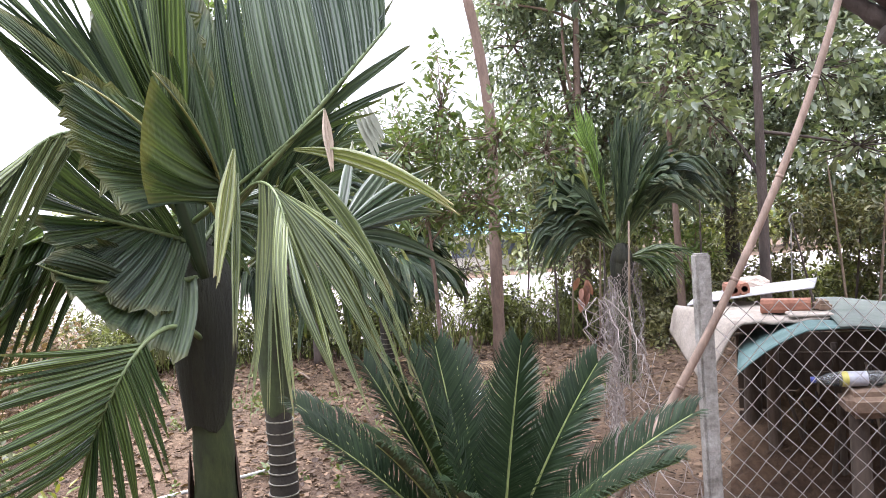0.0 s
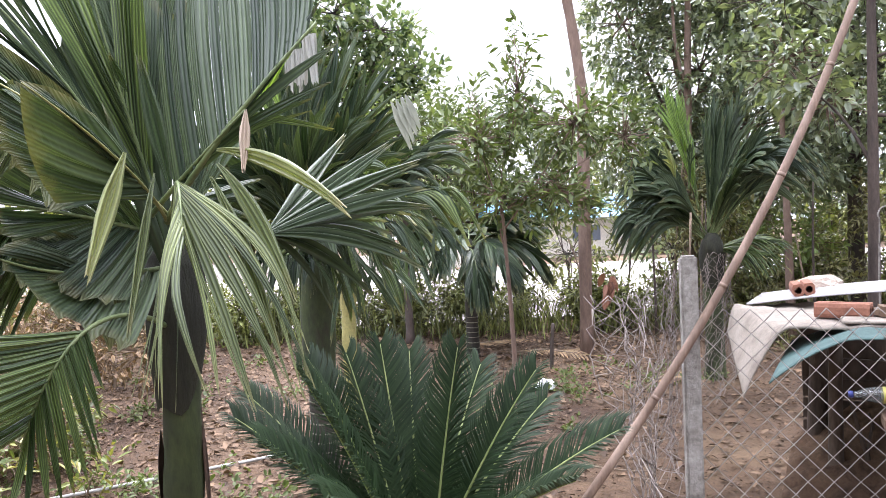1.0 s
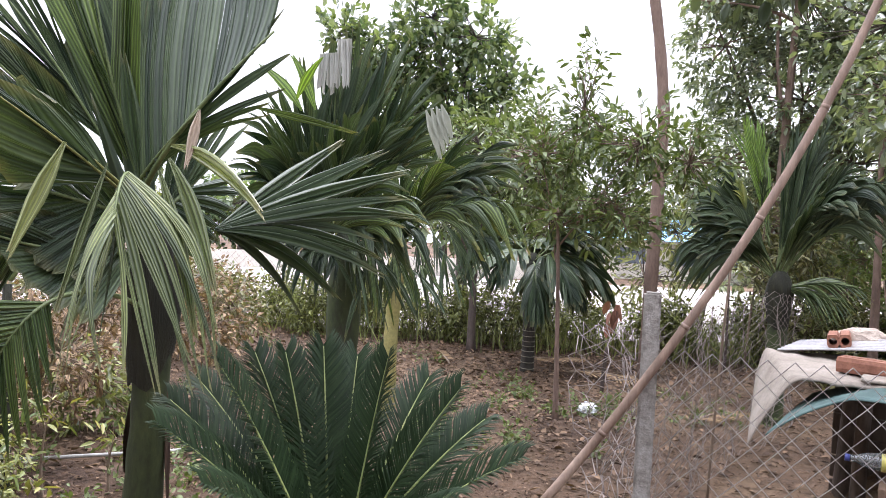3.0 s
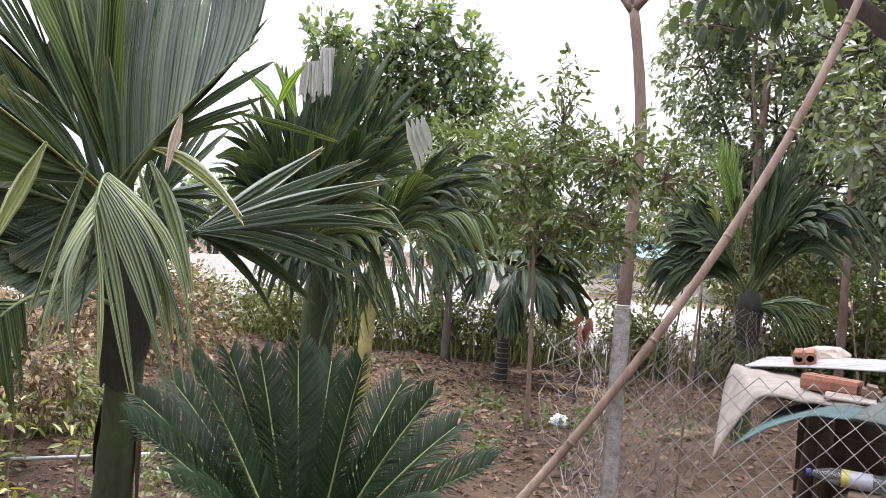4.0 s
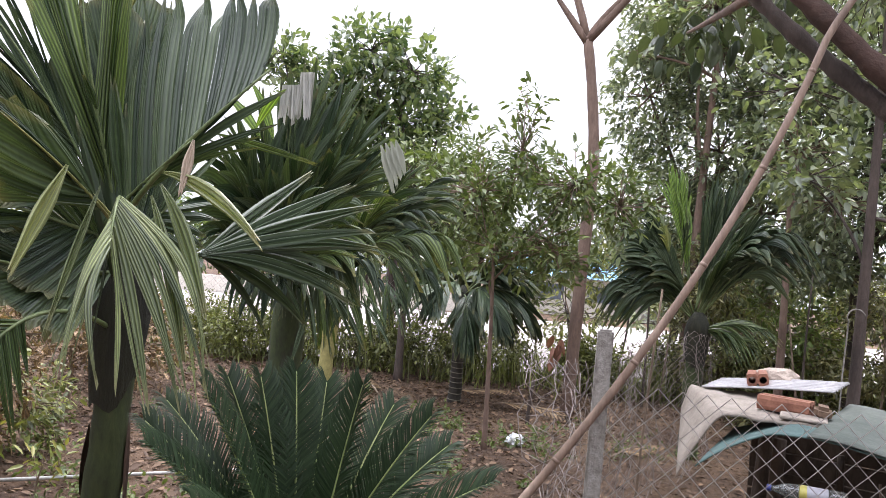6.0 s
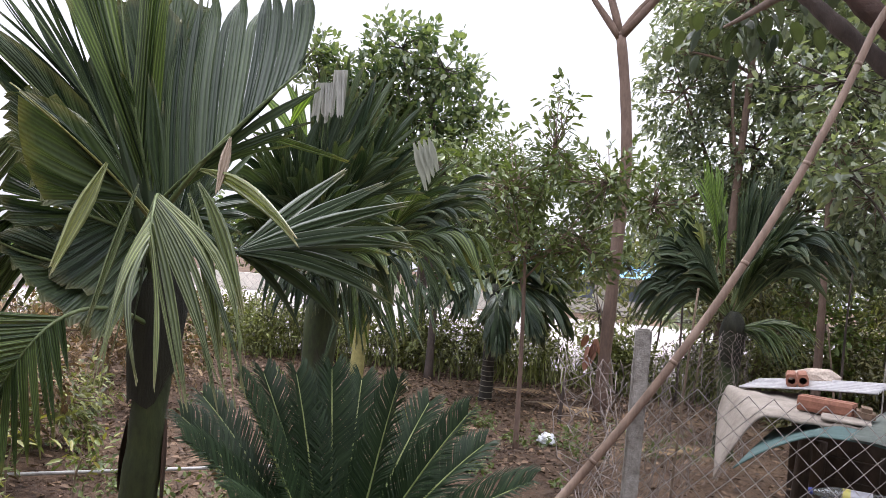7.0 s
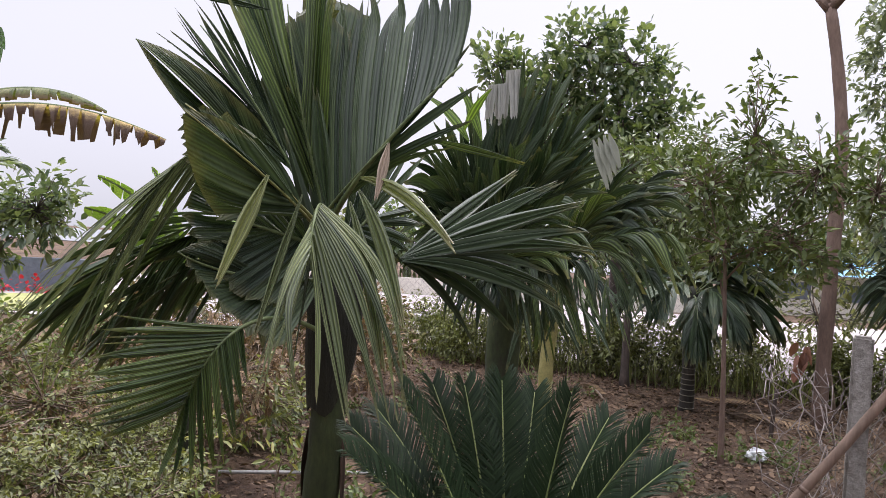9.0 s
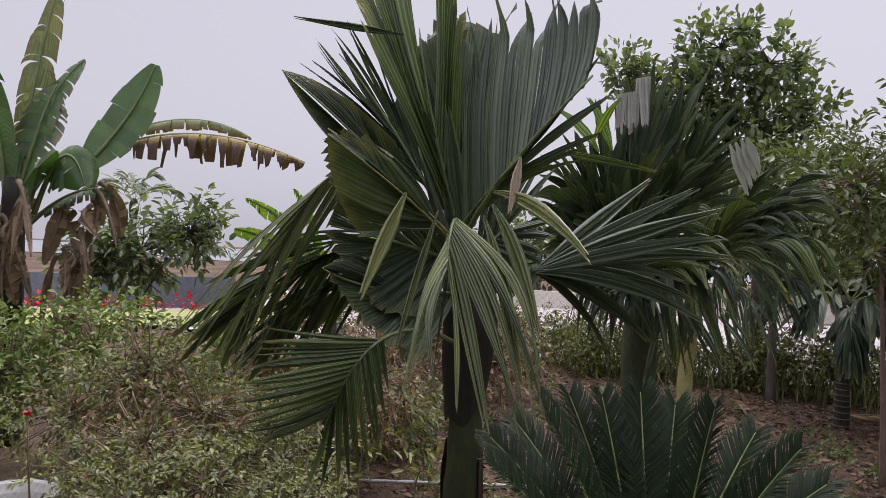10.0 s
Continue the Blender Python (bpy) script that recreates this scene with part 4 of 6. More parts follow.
# arching leaves
for k, (a, b, w, n, dr, mt) in enumerate((
        ((-0.029, -0.014, 1.249), (0.665, -0.704, 2.027), 0.0805, 3, 0.1, PALM),
        ((-0.029, -0.014, 1.249), (0.747, -0.633, 1.844), 0.115, 4, 0.12, PALM),
        ((-0.029, -0.014, 1.249), (0.439, -0.495, 2.112), 0.138, 4, 0.06, PALM),
        ((-0.029, -0.014, 1.249), (0.686, -0.826, 1.299), 0.092, 4, 0.25, PALM_MID),
        ((-0.029, -0.014, 1.249), (0.569, -0.66, 1.446), 0.092, 4, 0.18, PALM_MID),
        ((-0.029, -0.014, 1.249), (0.547, -0.65, 1.686), 0.115, 4, 0.14, PALM),
        ((-0.029, -0.014, 1.249), (0.221, -0.517, 1.884), 0.161, 4, 0.05, PALM_MID),
        ((-0.029, -0.014, 1.249), (0.019, -0.238, 1.95), 0.161, 4, 0.02, PALM),
        ((-0.049, -0.009, 1.247), (-0.251, 0.045, 1.889), 0.161, 4, 0.02, PALM))):
    sheaf(third, a, b, w, n, 0.45, dr, mt, 300 + k)
# leaves that hang
for k, (a, b, w, n, dr, mt) in enumerate((
        ((0.239, -0.311, 1.45), (0.46, -0.503, 0.915), 0.0575, 3, 0.06, PALM),
        ((0.277, -0.325, 1.454), (0.561, -0.547, 1.005), 0.0575, 3, 0.06, PALM),
        ((0.2, -0.192, 1.402), (0.247, -0.42, 1.019), 0.0575, 3, 0.05, PALM),
        ((0.123, -0.166, 1.394), (0.113, -0.268, 0.994), 0.0575, 3, 0.05, PALM),
        ((0.316, -0.446, 1.462), (0.604, -0.676, 1.069), 0.0575, 3, 0.08, PALM),
        ((0.01, -0.026, 1.253), (-0.055, -0.111, 0.845), 0.0575, 3, 0.08, PALM))):
    sheaf(third, a, b, w, n, 0.45, dr, mt, 320 + k)
palm((-2.33, 7.3, 0), 58, 0.8, 0.06, 0.4, [
    (0, 35, 0.75, 0.55, 0.42, PALM), (-40, 30, 0.75, 0.6, 0.42, PALM), (-85, 30, 0.7, 0.65, 0.42, PALM), (-140, 35, 0.75, 0.55, 0.42, PALM), (180, 35, 0.75, 0.55, 0.42, PALM),
    (60, 45, 0.75, 0.4, 0.4, PALM), (120, 50, 0.7, 0.4, 0.4, PALM), (-60, 55, 0.6, 0.3, 0.4, PALM), (20, 10, 0.7, 0.6, 0.4, PALM), (-110, 10, 0.6, 0.7, 0.4, PALM), (-20, 50, 0.7, 0.4, 0.4, PALM)],
    "small areca palm with a ringed stem and hanging dark fronds", rings=8, mat=TRUNK_DARK, seed=4)
right = palm((0.05, 7.2, 0), 55, 0.85, 0.075, 0.35, [], "areca palm with a bright young leaf in its dark crown", sheath=SHEATH, seed=5)
# dark arching leaves
for k, (a, b, w, n, dr, mt) in enumerate((
        ((-0.032, 0.033, 1.131), (-0.812, 0.352, 1.186), 0.135, 6, 0.18, PALM),
        ((-0.032, 0.033, 1.131), (-0.693, 0.394, 1.504), 0.189, 6, 0.16, PALM),
        ((-0.034, 0.035, 1.155), (-0.569, 0.432, 1.879), 0.2295, 7, 0.1, PALM),
        ((-0.037, 0.037, 1.202), (-0.416, 0.449, 2.167), 0.162, 6, 0.05, PALM),
        ((-0.02, 0.023, 1.204), (0.182, 0.116, 2.422), 0.162, 6, 0.02, PALM),
        ((-0.02, 0.023, 1.204), (0.363, -0.044, 2.483), 0.1755, 6, 0.03, PALM),
        ((0.001, 0.007, 1.16), (0.375, -0.329, 2.094), 0.189, 6, 0.08, PALM),
        ((0.002, 0.005, 1.137), (0.453, -0.692, 1.736), 0.135, 6, 0.22, PALM),
        ((0.001, 0.007, 1.16), (0.42, -0.515, 1.871), 0.1755, 6, 0.16, PALM),
        ((-0.016, 0.021, 1.157), (-0.523, 0.034, 1.72), 0.1755, 6, 0.06, PALM),
        ((-0.016, 0.021, 1.157), (0.006, -0.395, 1.781), 0.1755, 6, 0.06, PALM))):
    sheaf(right, a, b, w, n, 0.6, dr, mt, 500 + k)
    sheaf(right, a, vec(*b) + vec(0.1 * math.sin(k * 2), -0.06, -0.1 - 0.05 * math.cos(k)), w * 0.8, n, 0.5, dr + 0.03, mt, 540 + k)
# bright young leaves
for k, (a, b, w, n, dr, mt) in enumerate((
        ((-0.099, 0.023, 1.387), (-0.254, 0.208, 2.49), 0.1755, 6, 0, PALM_NEW),
        ((-0.105, 0.029, 1.48), (-0.166, 0.141, 2.425), 0.108, 5, 0, PALM_NEW),
                ((-0.329, 0.014, 1.601), (-0.466, -0.008, 1.911), 0.081, 5, 0.03, PALM_PALE),
        ((-0.257, -0.042, 1.563), (-0.296, -0.139, 1.951), 0.0675, 4, 0.02, PALM))):
    sheaf(right, a, b, w, n, 0.6, dr, mt, 520 + k)

# low open leaves with narrow separate leaflets
for k, (b, w) in enumerate((((0.211, -0.589, 0.868), 0.2), ((0.272, -0.649, 1.032), 0.15), ((0.16, -0.5, 0.78), 0.13))):
    sheaf(right, (0.01, -0.001, 1.05), b, w, 8, 0.12, 0.08, PALM_MID, 560 + k)


# ---------------------------------------------------------------- cycas
def cycas_leaf(parent, tip, seed):
    """A stiff feather leaf from the top of the stem to tip, dense with needle leaflets."""
    rng = np.random.default_rng(seed)
    p0, p2 = vec(0, 0, 0.55), vec(*tip)
    out = unit(vec(p2[0], p2[1], 0))
    p0 = p0 + out * 0.03
    d = p2 - p0
    pts = bezier(p0, p0 + d * 0.55 + vec(0, 0, 0.05), p2, 22)
    e = math.atan2(d[2], math.hypot(d[0], d[1]))
    g = Geo()
    tube(g, pts, np.linspace(0.0055, 0.0015, 22), 5)
    leaf = part("frond", g, CYCAS_RIB, parent)
    g = Geo()
    n = 135
    for i in range(n):
        s = 0.16 + 0.84 * i / (n - 1)
        k = min(int(s * 21), 20)
        f = s * 21 - k
        pos = pts[k] * (1 - f) + pts[k + 1] * f
        t = unit(pts[k + 1] - pts[k])
        side = unit(np.cross(t, vec(0, 0, 1) * math.cos(e) - out * math.sin(e) + vec(0.05, -0.75, 0.25)))
        up = np.cross(side, t)
        size = 0.122 * min(1.0, 0.45 + 2.2 * s) * (1 - 0.55 * s ** 5)
        for sg in (-1, 1):
            ang = radians(66 - 34 * s + rng.normal(0, 3))
            dd = unit(t * math.cos(ang) + side * sg * math.sin(ang) + up * (0.28 + rng.normal(0, 0.05)))
            w = unit(t - dd * (t @ dd)) * 0.0019
            ln = size * rng.uniform(0.92, 1.05)
            end = pos + dd * ln - up * ln * 0.14
            mid = pos + dd * ln * 0.6 + up * 0.004
            g.add([pos - w, pos + w, mid + w, mid - w, end], [(0, 1, 2, 3), (3, 2, 4)], [(0, 0), (0, 1), (.5, 1), (.5, 0), (1, .5)])
    part("leaf_blade", g, CYCAS, leaf)["kind"] = "stuff"


def cycas():
    ob = root("cycas", pose(0.5, 2.12, 0, 0, 0, 55), "dark green cycas with stiff feather leaves in a rosette", "cycas")
    g = Geo()
    z = np.linspace(-0.03, 0.58, 24)
    tube(g, np.stack([0 * z, 0 * z, z], 1), 0.075 + 0.012 * np.sin(z * 140) - 0.05 * np.clip(z - 0.45, 0, 1), 12)
    part("caudex", g, BARK_DARK, ob)
    ends = ((-0.4, -0.224, 0.982),
              (-0.401, 0.107, 0.957),
              (-0.291, -0.091, 1.088),
              (-0.2, 0.206, 1.057),
              (-0.129, 0.101, 1.077),
              (-0.029, 0.14, 1.088),
              (0.072, 0.204, 1.05),
              (0.108, -0.038, 1.088),
              (0.269, 0.179, 0.996),
              (0.265, -0.134, 1.031),
              (0.389, 0.035, 0.914),
              (0.338, -0.354, 0.928),
              (-0.345, 0.309, 0.969),
              (-0.304, -0.341, 0.892),
              (0.154, -0.466, 0.883))
    for i, tip in enumerate(ends):
        cycas_leaf(ob, tip, 40 + i)
    # short brown-green bracts round the heart
    for k in range(7):
        a = radians(-140 + 45 * k)
        g = Geo()
        blade(g, vec(0.04 * math.cos(a), 0.04 * math.sin(a), 0.53), vec(math.cos(a), math.sin(a), 0.9), vec(-math.sin(a), math.cos(a), 0), 0.16, 0.05, 0.05, 4, 6, False, k)
        part("bract", g, LEAF_WEED_DULL, ob)
    return ob


cycas()


# ---------------------------------------------------------------- fence: post, chain link, pole
def chain_link(name, a, b, z0, z1, label, mat=None, pitch=0.057, wire=0.0016, wobble=0.006, seed=1, sag=0.02, bulge=None, stretch=1.0):
    """Zigzag wires, hooked into one another, hung between a and b."""
    rng = np.random.default_rng(seed)
    a, b = vec(*a, 0), vec(*b, 0)
    ln = np.linalg.norm(b - a)
    d = (b - a) / ln
    nrm = vec(-d[1], d[0], 0)
    ob = root(name, pose(0, 0, 0), label, "fence")
    cols, rows = int(ln / (pitch / 2 * stretch)), int((z1 - z0) / (pitch / 2))
    for c in range(0, cols, 1):
        pts = []
        for r in range(rows + 1):
            x = (c + (r % 2 if c % 2 == 0 else (r + 1) % 2)) * pitch / 2 * stretch
            z = z0 + r * pitch / 2 - sag * math.sin(math.pi * x / ln) * (r / rows)
            off = wobble * noise.noise((x * 2.5, z * 2.5, seed * 3.0)) * 4 + 0.0015 * (1 if r % 2 else -1)
            p = a + d * (x + wobble * noise.noise((x * 4, z * 4, seed + 9.0)) * 2) + nrm * off + vec(0, 0, z)
            if bulge:
                p = bulge(p, x / ln, (z - z0) / (z1 - z0))
            pts.append(p)
        g = Geo()
        tube(g, pts, wire, 3, False)
        part("wire", g, mat or WIRE, ob)
    return ob


def fence_post(x, y, h, w, rz, label):
    ob = part("fence_post", bevelled("fence_post", (w, w, h), 0.006, 2), CONCRETE)
    ob.data.materials.append(CONCRETE)
    ob.matrix_world = pose(x, y, -0.02, 0, 0, rz)
    return tagged(ob, label, "fence post")


fence_post(0.98, 2.815, 1.285, 0.046, 25, "square grey concrete fence post, chipped and weathered")
chain_link("front_fence", (0.98, 2.80), (2.75, 3.75), 0.03, 1.15, "sagging zinc chain-link fence tied to a concrete post", seed=1, pitch=0.07, wire=0.0019)
def drag(p, s, h):
    """The free end is dragged down towards the foot of the post, and the whole run sags and crumples."""
    e = max(0.0, 1 - s / 0.13) * (1 - h) ** 0.8
    a = 0.05 * noise.noise((s * 26, h * 5, 1.0)) + 0.02 * noise.noise((s * 70, h * 13, 4.0))
    return p + vec(a + 0.43 * e + 0.05 * math.sin(s * 9), 0.6 * a - 0.46 * e, -0.06 * abs(math.sin(s * 8)) * h + 0.03 * noise.noise((s * 40, h * 9, 7.0)))


chain_link("side_fence", (0.5, 3.29), (0.14, 7.34), 0.02, 1.12, "rusty crumpled chain-link fence running back", WIRE_RUST, pitch=0.058, wire=0.002, wobble=0.012, seed=2, bulge=drag, stretch=2.1)


def crumple(p, s, h):
    a = 0.04 * noise.noise((s * 5, h * 5, 1.0)) + 0.03 * noise.noise((s * 17, h * 13, 4.0))
    e = (1 - h) ** 0.8
    return p + vec(a + 0.43 * e, 1.3 * a - 0.46 * e, 0.05 * noise.noise((s * 9, h * 9, 7.0)))


chain_link("loose_fence_roll", (0.47, 3.24), (0.66, 3.36), 0.0, 1.1, "bunched loose end of rusty chain-link fence", WIRE_RUST, seed=3, wobble=0.03, pitch=0.055, wire=0.0021, bulge=crumple)


def bamboo_pole():
    a, b = vec(0.465, 2.37, -0.02), vec(1.84, 3.415, 2.93)
    ob = root("bamboo_pole", pose(0, 0, 0), "long weathered brown bamboo pole leaning against the fence post", "pole")
    n = 60
    t = np.linspace(0, 1, n)
    bow = 0.06 * np.maximum(-0.7, 1 - ((2.95 * t - 1.37) / 0.65) ** 2)
    pts = a + (b - a) * t[:, None] + bow[:, None] * vec(0.84, 0.55, 0)
    r = np.linspace(0.0138, 0.01, n)
    g = Geo()
    tube(g, pts, r, 10)
    part("cane", g, BAMBOO, ob)
    for i in range(1, 10):
        g = Geo()
        k = int(i * n / 10)
        p, q = pts[k], pts[k + 1]
        d = unit(q - p)
        tube(g, [p - d * 0.006, p, p + d * 0.006], [r[k] * 1.005, r[k] * 1.05, r[k] * 1.005], 10)
        part("node", g, BAMBOO, ob)
    return ob


bamboo_pole()


# ---------------------------------------------------------------- low shelter behind the fence
def curved_sheet(g, x0, x1, y0, y1, height, thick=0.008, nx=22, ny=10):
    """A sheet over the plan x0..x1, y0..y1 at height(u, v)."""
    top = [(x0 + (x1 - x0) * i / nx, y0 + (y1 - y0) * j / ny, height(i / nx, j / ny)) for j in range(ny + 1) for i in range(nx + 1)]
    low = [(x, y, z - thick) for x, y, z in top]
    c, n = nx + 1, len(top)
    f = [(j * c + i, j * c + i + 1, (j + 1) * c + i + 1, (j + 1) * c + i) for j in range(ny) for i in range(nx)]
    f += [tuple(n + k for k in reversed(q)) for q in f]
    rim = [i for i in range(c)] + [j * c + nx for j in range(1, ny + 1)] + [ny * c + i for i in range(nx - 1, -1, -1)] + [j * c for j in range(ny - 1, 0, -1)]
    f += [(p, n + p, n + q, q) for p, q in zip(rim, rim[1:] + rim[:1])]
    g.add(top + low, f)


SHED = pose(0.86, 3.95, 0)


def shelter():
    ob = root("animal_shelter", SHED, "low makeshift shelter with dark boards and round posts", "shelter")
    rng = np.random.default_rng(33)
    for x, y, r in ((0.32, 0.62, 0.035), (1.05, 0.05, 0.05), (0.2, 0.85, 0.05), (1.3, 0.85, 0.05), (0.62, 0.5, 0.018), (0.86, 0.45, 0.018)):
        g = Geo()
        limb(g, (x, y, -0.03), (x + rng.normal(0, 0.02), y, 0.74), r, r * 0.85, rng, 0.02, 10, 8)
        part("post", g, OLD_WOOD, ob)
    for i in range(8):
        p = part("board", bevelled("board", (1.2, 0.02, 0.1), 0.004, 1), OLD_WOOD, ob)
        p.matrix_local = pose(0.75, 0.88, 0.01 + i * 0.105, 0, 0.6 * math.sin(i * 5), 0.4 * math.sin(i * 3))
    for i in range(5):
        p = part("board", bevelled("board", (0.02, 0.7, 0.1), 0.004, 1), OLD_WOOD, ob)
        p.matrix_local = pose(1.42, 0.45, 0.01 + i * 0.14, 0.6 * math.sin(i * 4), 0, 0.5 * math.sin(i * 3))
    # brushwood and earth heaped inside
    for k in range(34):
        g = Geo()
        x, y = 0.4 + rng.uniform(0, 0.85), rng.uniform(0.45, 0.8)
        limb(g, (x, y, -0.02), (x + rng.normal(0, 0.08), y + rng.normal(0.03, 0.04), rng.uniform(0.25, 0.65)), rng.uniform(0.008, 0.02), 0.006, rng, 0.04, 6, 6)
        part("stick", g, (OLD_WOOD, BARK_DARK, TWIG)[k % 3], ob, "dry stick in the dark heap")
    g = Geo()
    n = 24
    v = [(0.1 + 1.3 * i / n, 0.42 + 0.45 * j / n, -0.02 + 0.5 * math.sin(math.pi * min(1, 0.15 + 0.8 * i / n)) * (j / n) ** 0.7 + 0.05 * noise.noise((i * 0.5, j * 0.5, 3.0))) for j in range(n + 1) for i in range(n + 1)]
    g.add(v, [(j * (n + 1) + i, j * (n + 1) + i + 1, (j + 1) * (n + 1) + i + 1, (j + 1) * (n + 1) + i) for j in range(n) for i in range(n)])
    part("earth_heap", g, SOIL, ob, "heap of dark earth")
    return ob


shelter()


def lay(name, g, mat, m, label, category, smooth=True):
    ob = part(name, g, mat, None, "", smooth)
    ob.matrix_world = m
    return tagged(ob, label, category)


# the main sheet droops over the side, its foot cut short
g = Geo()
curved_sheet(g, 0.0, 0.54, 0.0, 0.8, lambda u, v: 0.905 - (0.29 - 0.16 * v) * max(0.0, 1 - u / (0.34 - 0.27 * v)) ** 1.5 + 0.005 * math.sin(v * 9 + u * 7) + 0.003 * math.sin(u * 31 + v * 5), 0.012, 40, 12)
lay("roof_sheet", g, SHEET, pose(0.9, 3.94, 0, 0, 0, 16), "bent sandy fibre-cement sheet drooping at its edge", "roof sheet")


def arch(x):
    return 0.915 - 0.15 * max(0.0, (1.32 - x) / 0.24) ** 1.3 - 0.12 * max(0.0, x - 1.45) ** 1.3


g = Geo()
curved_sheet(g, 1.04, 2.1, 3.69, 4.3, lambda u, v: arch(1.04 + 1.06 * u) + (0.1 * max(0.0, 1 - u / 0.24) - 0.03) * v + 0.004 * math.sin(u * 19 + v * 4), 0.006, 40, 8)
lay("roof_sheet", g, SHEET_GREEN, pose(0, 0, 0), "curved blue-green plastic sheet under the roof edge", "roof sheet")
g = Geo()
curved_sheet(g, 1.42, 2.35, 3.68, 5.0, lambda u, v: arch(1.42 + 0.93 * u) + 0.008 - 0.02 * v + 0.004 * math.sin(u * 15), 0.006, 30, 14)
lay("roof_sheet", g, SHEET_GREY, pose(0, 0, 0), "faded grey-green plastic sheet over the back of the shelter", "roof sheet")
g = Geo()
curved_sheet(g, 0.0, 0.62, -0.14, 0.14, lambda u, v: 0.006 * math.sin(v * 44) + 0.006 * math.sin(u * 3), 0.004, 10, 56)
lay("corrugated_sheet", g, TIN, pose(0.8, 4.81, 0.925, 6, -7.5, -8), "grey corrugated sheet lying on the roof", "roof sheet")
lay("flat_tile", bevelled("flat_tile", (0.18, 0.12, 0.012), 0.004, 1), SHEET, pose(1.34, 4.14, 0.912, 2, 0, 8), "flat sandy tile piece on the roof edge", "tile")


def brick(m, label):
    ob = root("brick", m, label, "brick", "bricks on the roof")
    g = Geo()
    # a clay brick with two round holes through its length, built as rings of its end face
    L, W, H = 0.21, 0.1, 0.06
    hole, seg = 0.017, 12
    for cx in (-W / 4, W / 4):
        for k in range(seg):
            a0, a1 = 2 * math.pi * k / seg, 2 * math.pi * (k + 1) / seg

            def edge(a):
                s = max(abs(math.cos(a)) / (W / 4), abs(math.sin(a)) / (H / 2))
                return cx + math.cos(a) / s, math.sin(a) / s

            (ox0, oz0), (ox1, oz1) = edge(a0), edge(a1)
            ix0, iz0, ix1, iz1 = cx + hole * math.cos(a0), hole * math.sin(a0), cx + hole * math.cos(a1), hole * math.sin(a1)
            v = [(ox0, -L / 2, oz0), (ox1, -L / 2, oz1), (ix1, -L / 2, iz1), (ix0, -L / 2, iz0), (ox0, L / 2, oz0), (ox1, L / 2, oz1), (ix1, L / 2, iz1), (ix0, L / 2, iz0)]
            g.add([(x, y, z + H / 2) for x, y, z in v], [(0, 1, 2, 3), (7, 6, 5, 4), (3, 2, 6, 7), (1, 0, 4, 5)])
    me = g.mesh("clay_body", BRICK, False)
    bm = bmesh.new()
    bm.from_mesh(me)
    bmesh.ops.remove_doubles(bm, verts=bm.verts, dist=0.0004)
    bm.to_mesh(me)
    bm.free()
    new("clay_body", me).parent = ob
    return ob


brick(pose(1.03, 4.77, 0.956, 0, -7, 12), "red clay brick with two holes on the corrugated sheet")
brick(pose(1.25, 4.25, 0.915, 0, 0, -95), "red clay brick lying on the bent roof sheet")

bm = bmesh.new()
bmesh.ops.create_icosphere(bm, subdivisions=3, radius=1.0)
for v in bm.verts:
    n3 = v.co.normalized()
    s = 1 + 0.18 * noise.noise(n3 * 1.7) + 0.06 * noise.noise(n3 * 5)
    v.co = Vector((n3.x * 0.13 * s, n3.y * 0.09 * s, max(-0.03, n3.z * 0.055 * s)))
me = bpy.data.meshes.new("stone")
bm.to_mesh(me)
bm.free()
me.materials.append(STONE)
st = new("stone", me)
st.matrix_world = pose(1.08, 4.93, 0.98, 0, -7, -10)
tagged(st, "flat rough sandy stone weighing down the roof", "stone")


lay("brick_chunk", bevelled("brick_chunk", (0.07, 0.09, 0.055), 0.016, 2), SOIL_BOX, pose(1.395, 4.22, 0.916, 4, 6, 12), "broken brown brick chunk on the roof", "brick chunk")


def bottle():
    ob = root("plastic_bottle", pose(1.56, 3.705, 0.72, 0, -90, 12), "empty clear bottle with a yellow and white wrapper on a crate", "bottle")
    m, nt, nd, ln, bs, out = nodes_of("clear_plastic")
    bs.inputs["Base Color"].default_value = (0.6, 0.63, 0.62, 1)
    bs.inputs["Roughness"].default_value = 0.12
    bs.inputs["Transmission Weight"].default_value = 0.88
    prof = [(0, 0.0), (0.026, 0.0), (0.0293, 0.009), (0.0293, 0.051), (0.0277, 0.0555), (0.0286, 0.06), (0.0286, 0.171), (0.0239, 0.2), (0.0123, 0.226), (0.011, 0.244)]
    g = Geo()
    tube(g, [(0, 0, z) for r, z in prof], [max(r, 0.002) for r, z in prof], 18)
    part("bottle_body", g, m, ob)
    for z0, z1, mt, lb in ((0.128, 0.152, surface("yellow_wrapper", [(0.3, (0.4, 0.36, 0.08)), (0.7, (0.55, 0.5, 0.14))], 8, 60, 0.4, 0.05), "yellow wrapper"), (0.06, 0.128, GREY_PLASTIC, "white wrapper")):
        g = Geo()
        tube(g, [(0, 0, z0), (0, 0, z1)], 0.0292, 18, False)
        part("wrapper", g, mt, ob, lb)
    g = Geo()
    tube(g, [(0, 0, 0.243), (0, 0, 0.258)], 0.0123, 14)
    part("cap", g, BLUE, ob, "blue screw cap")


bottle()


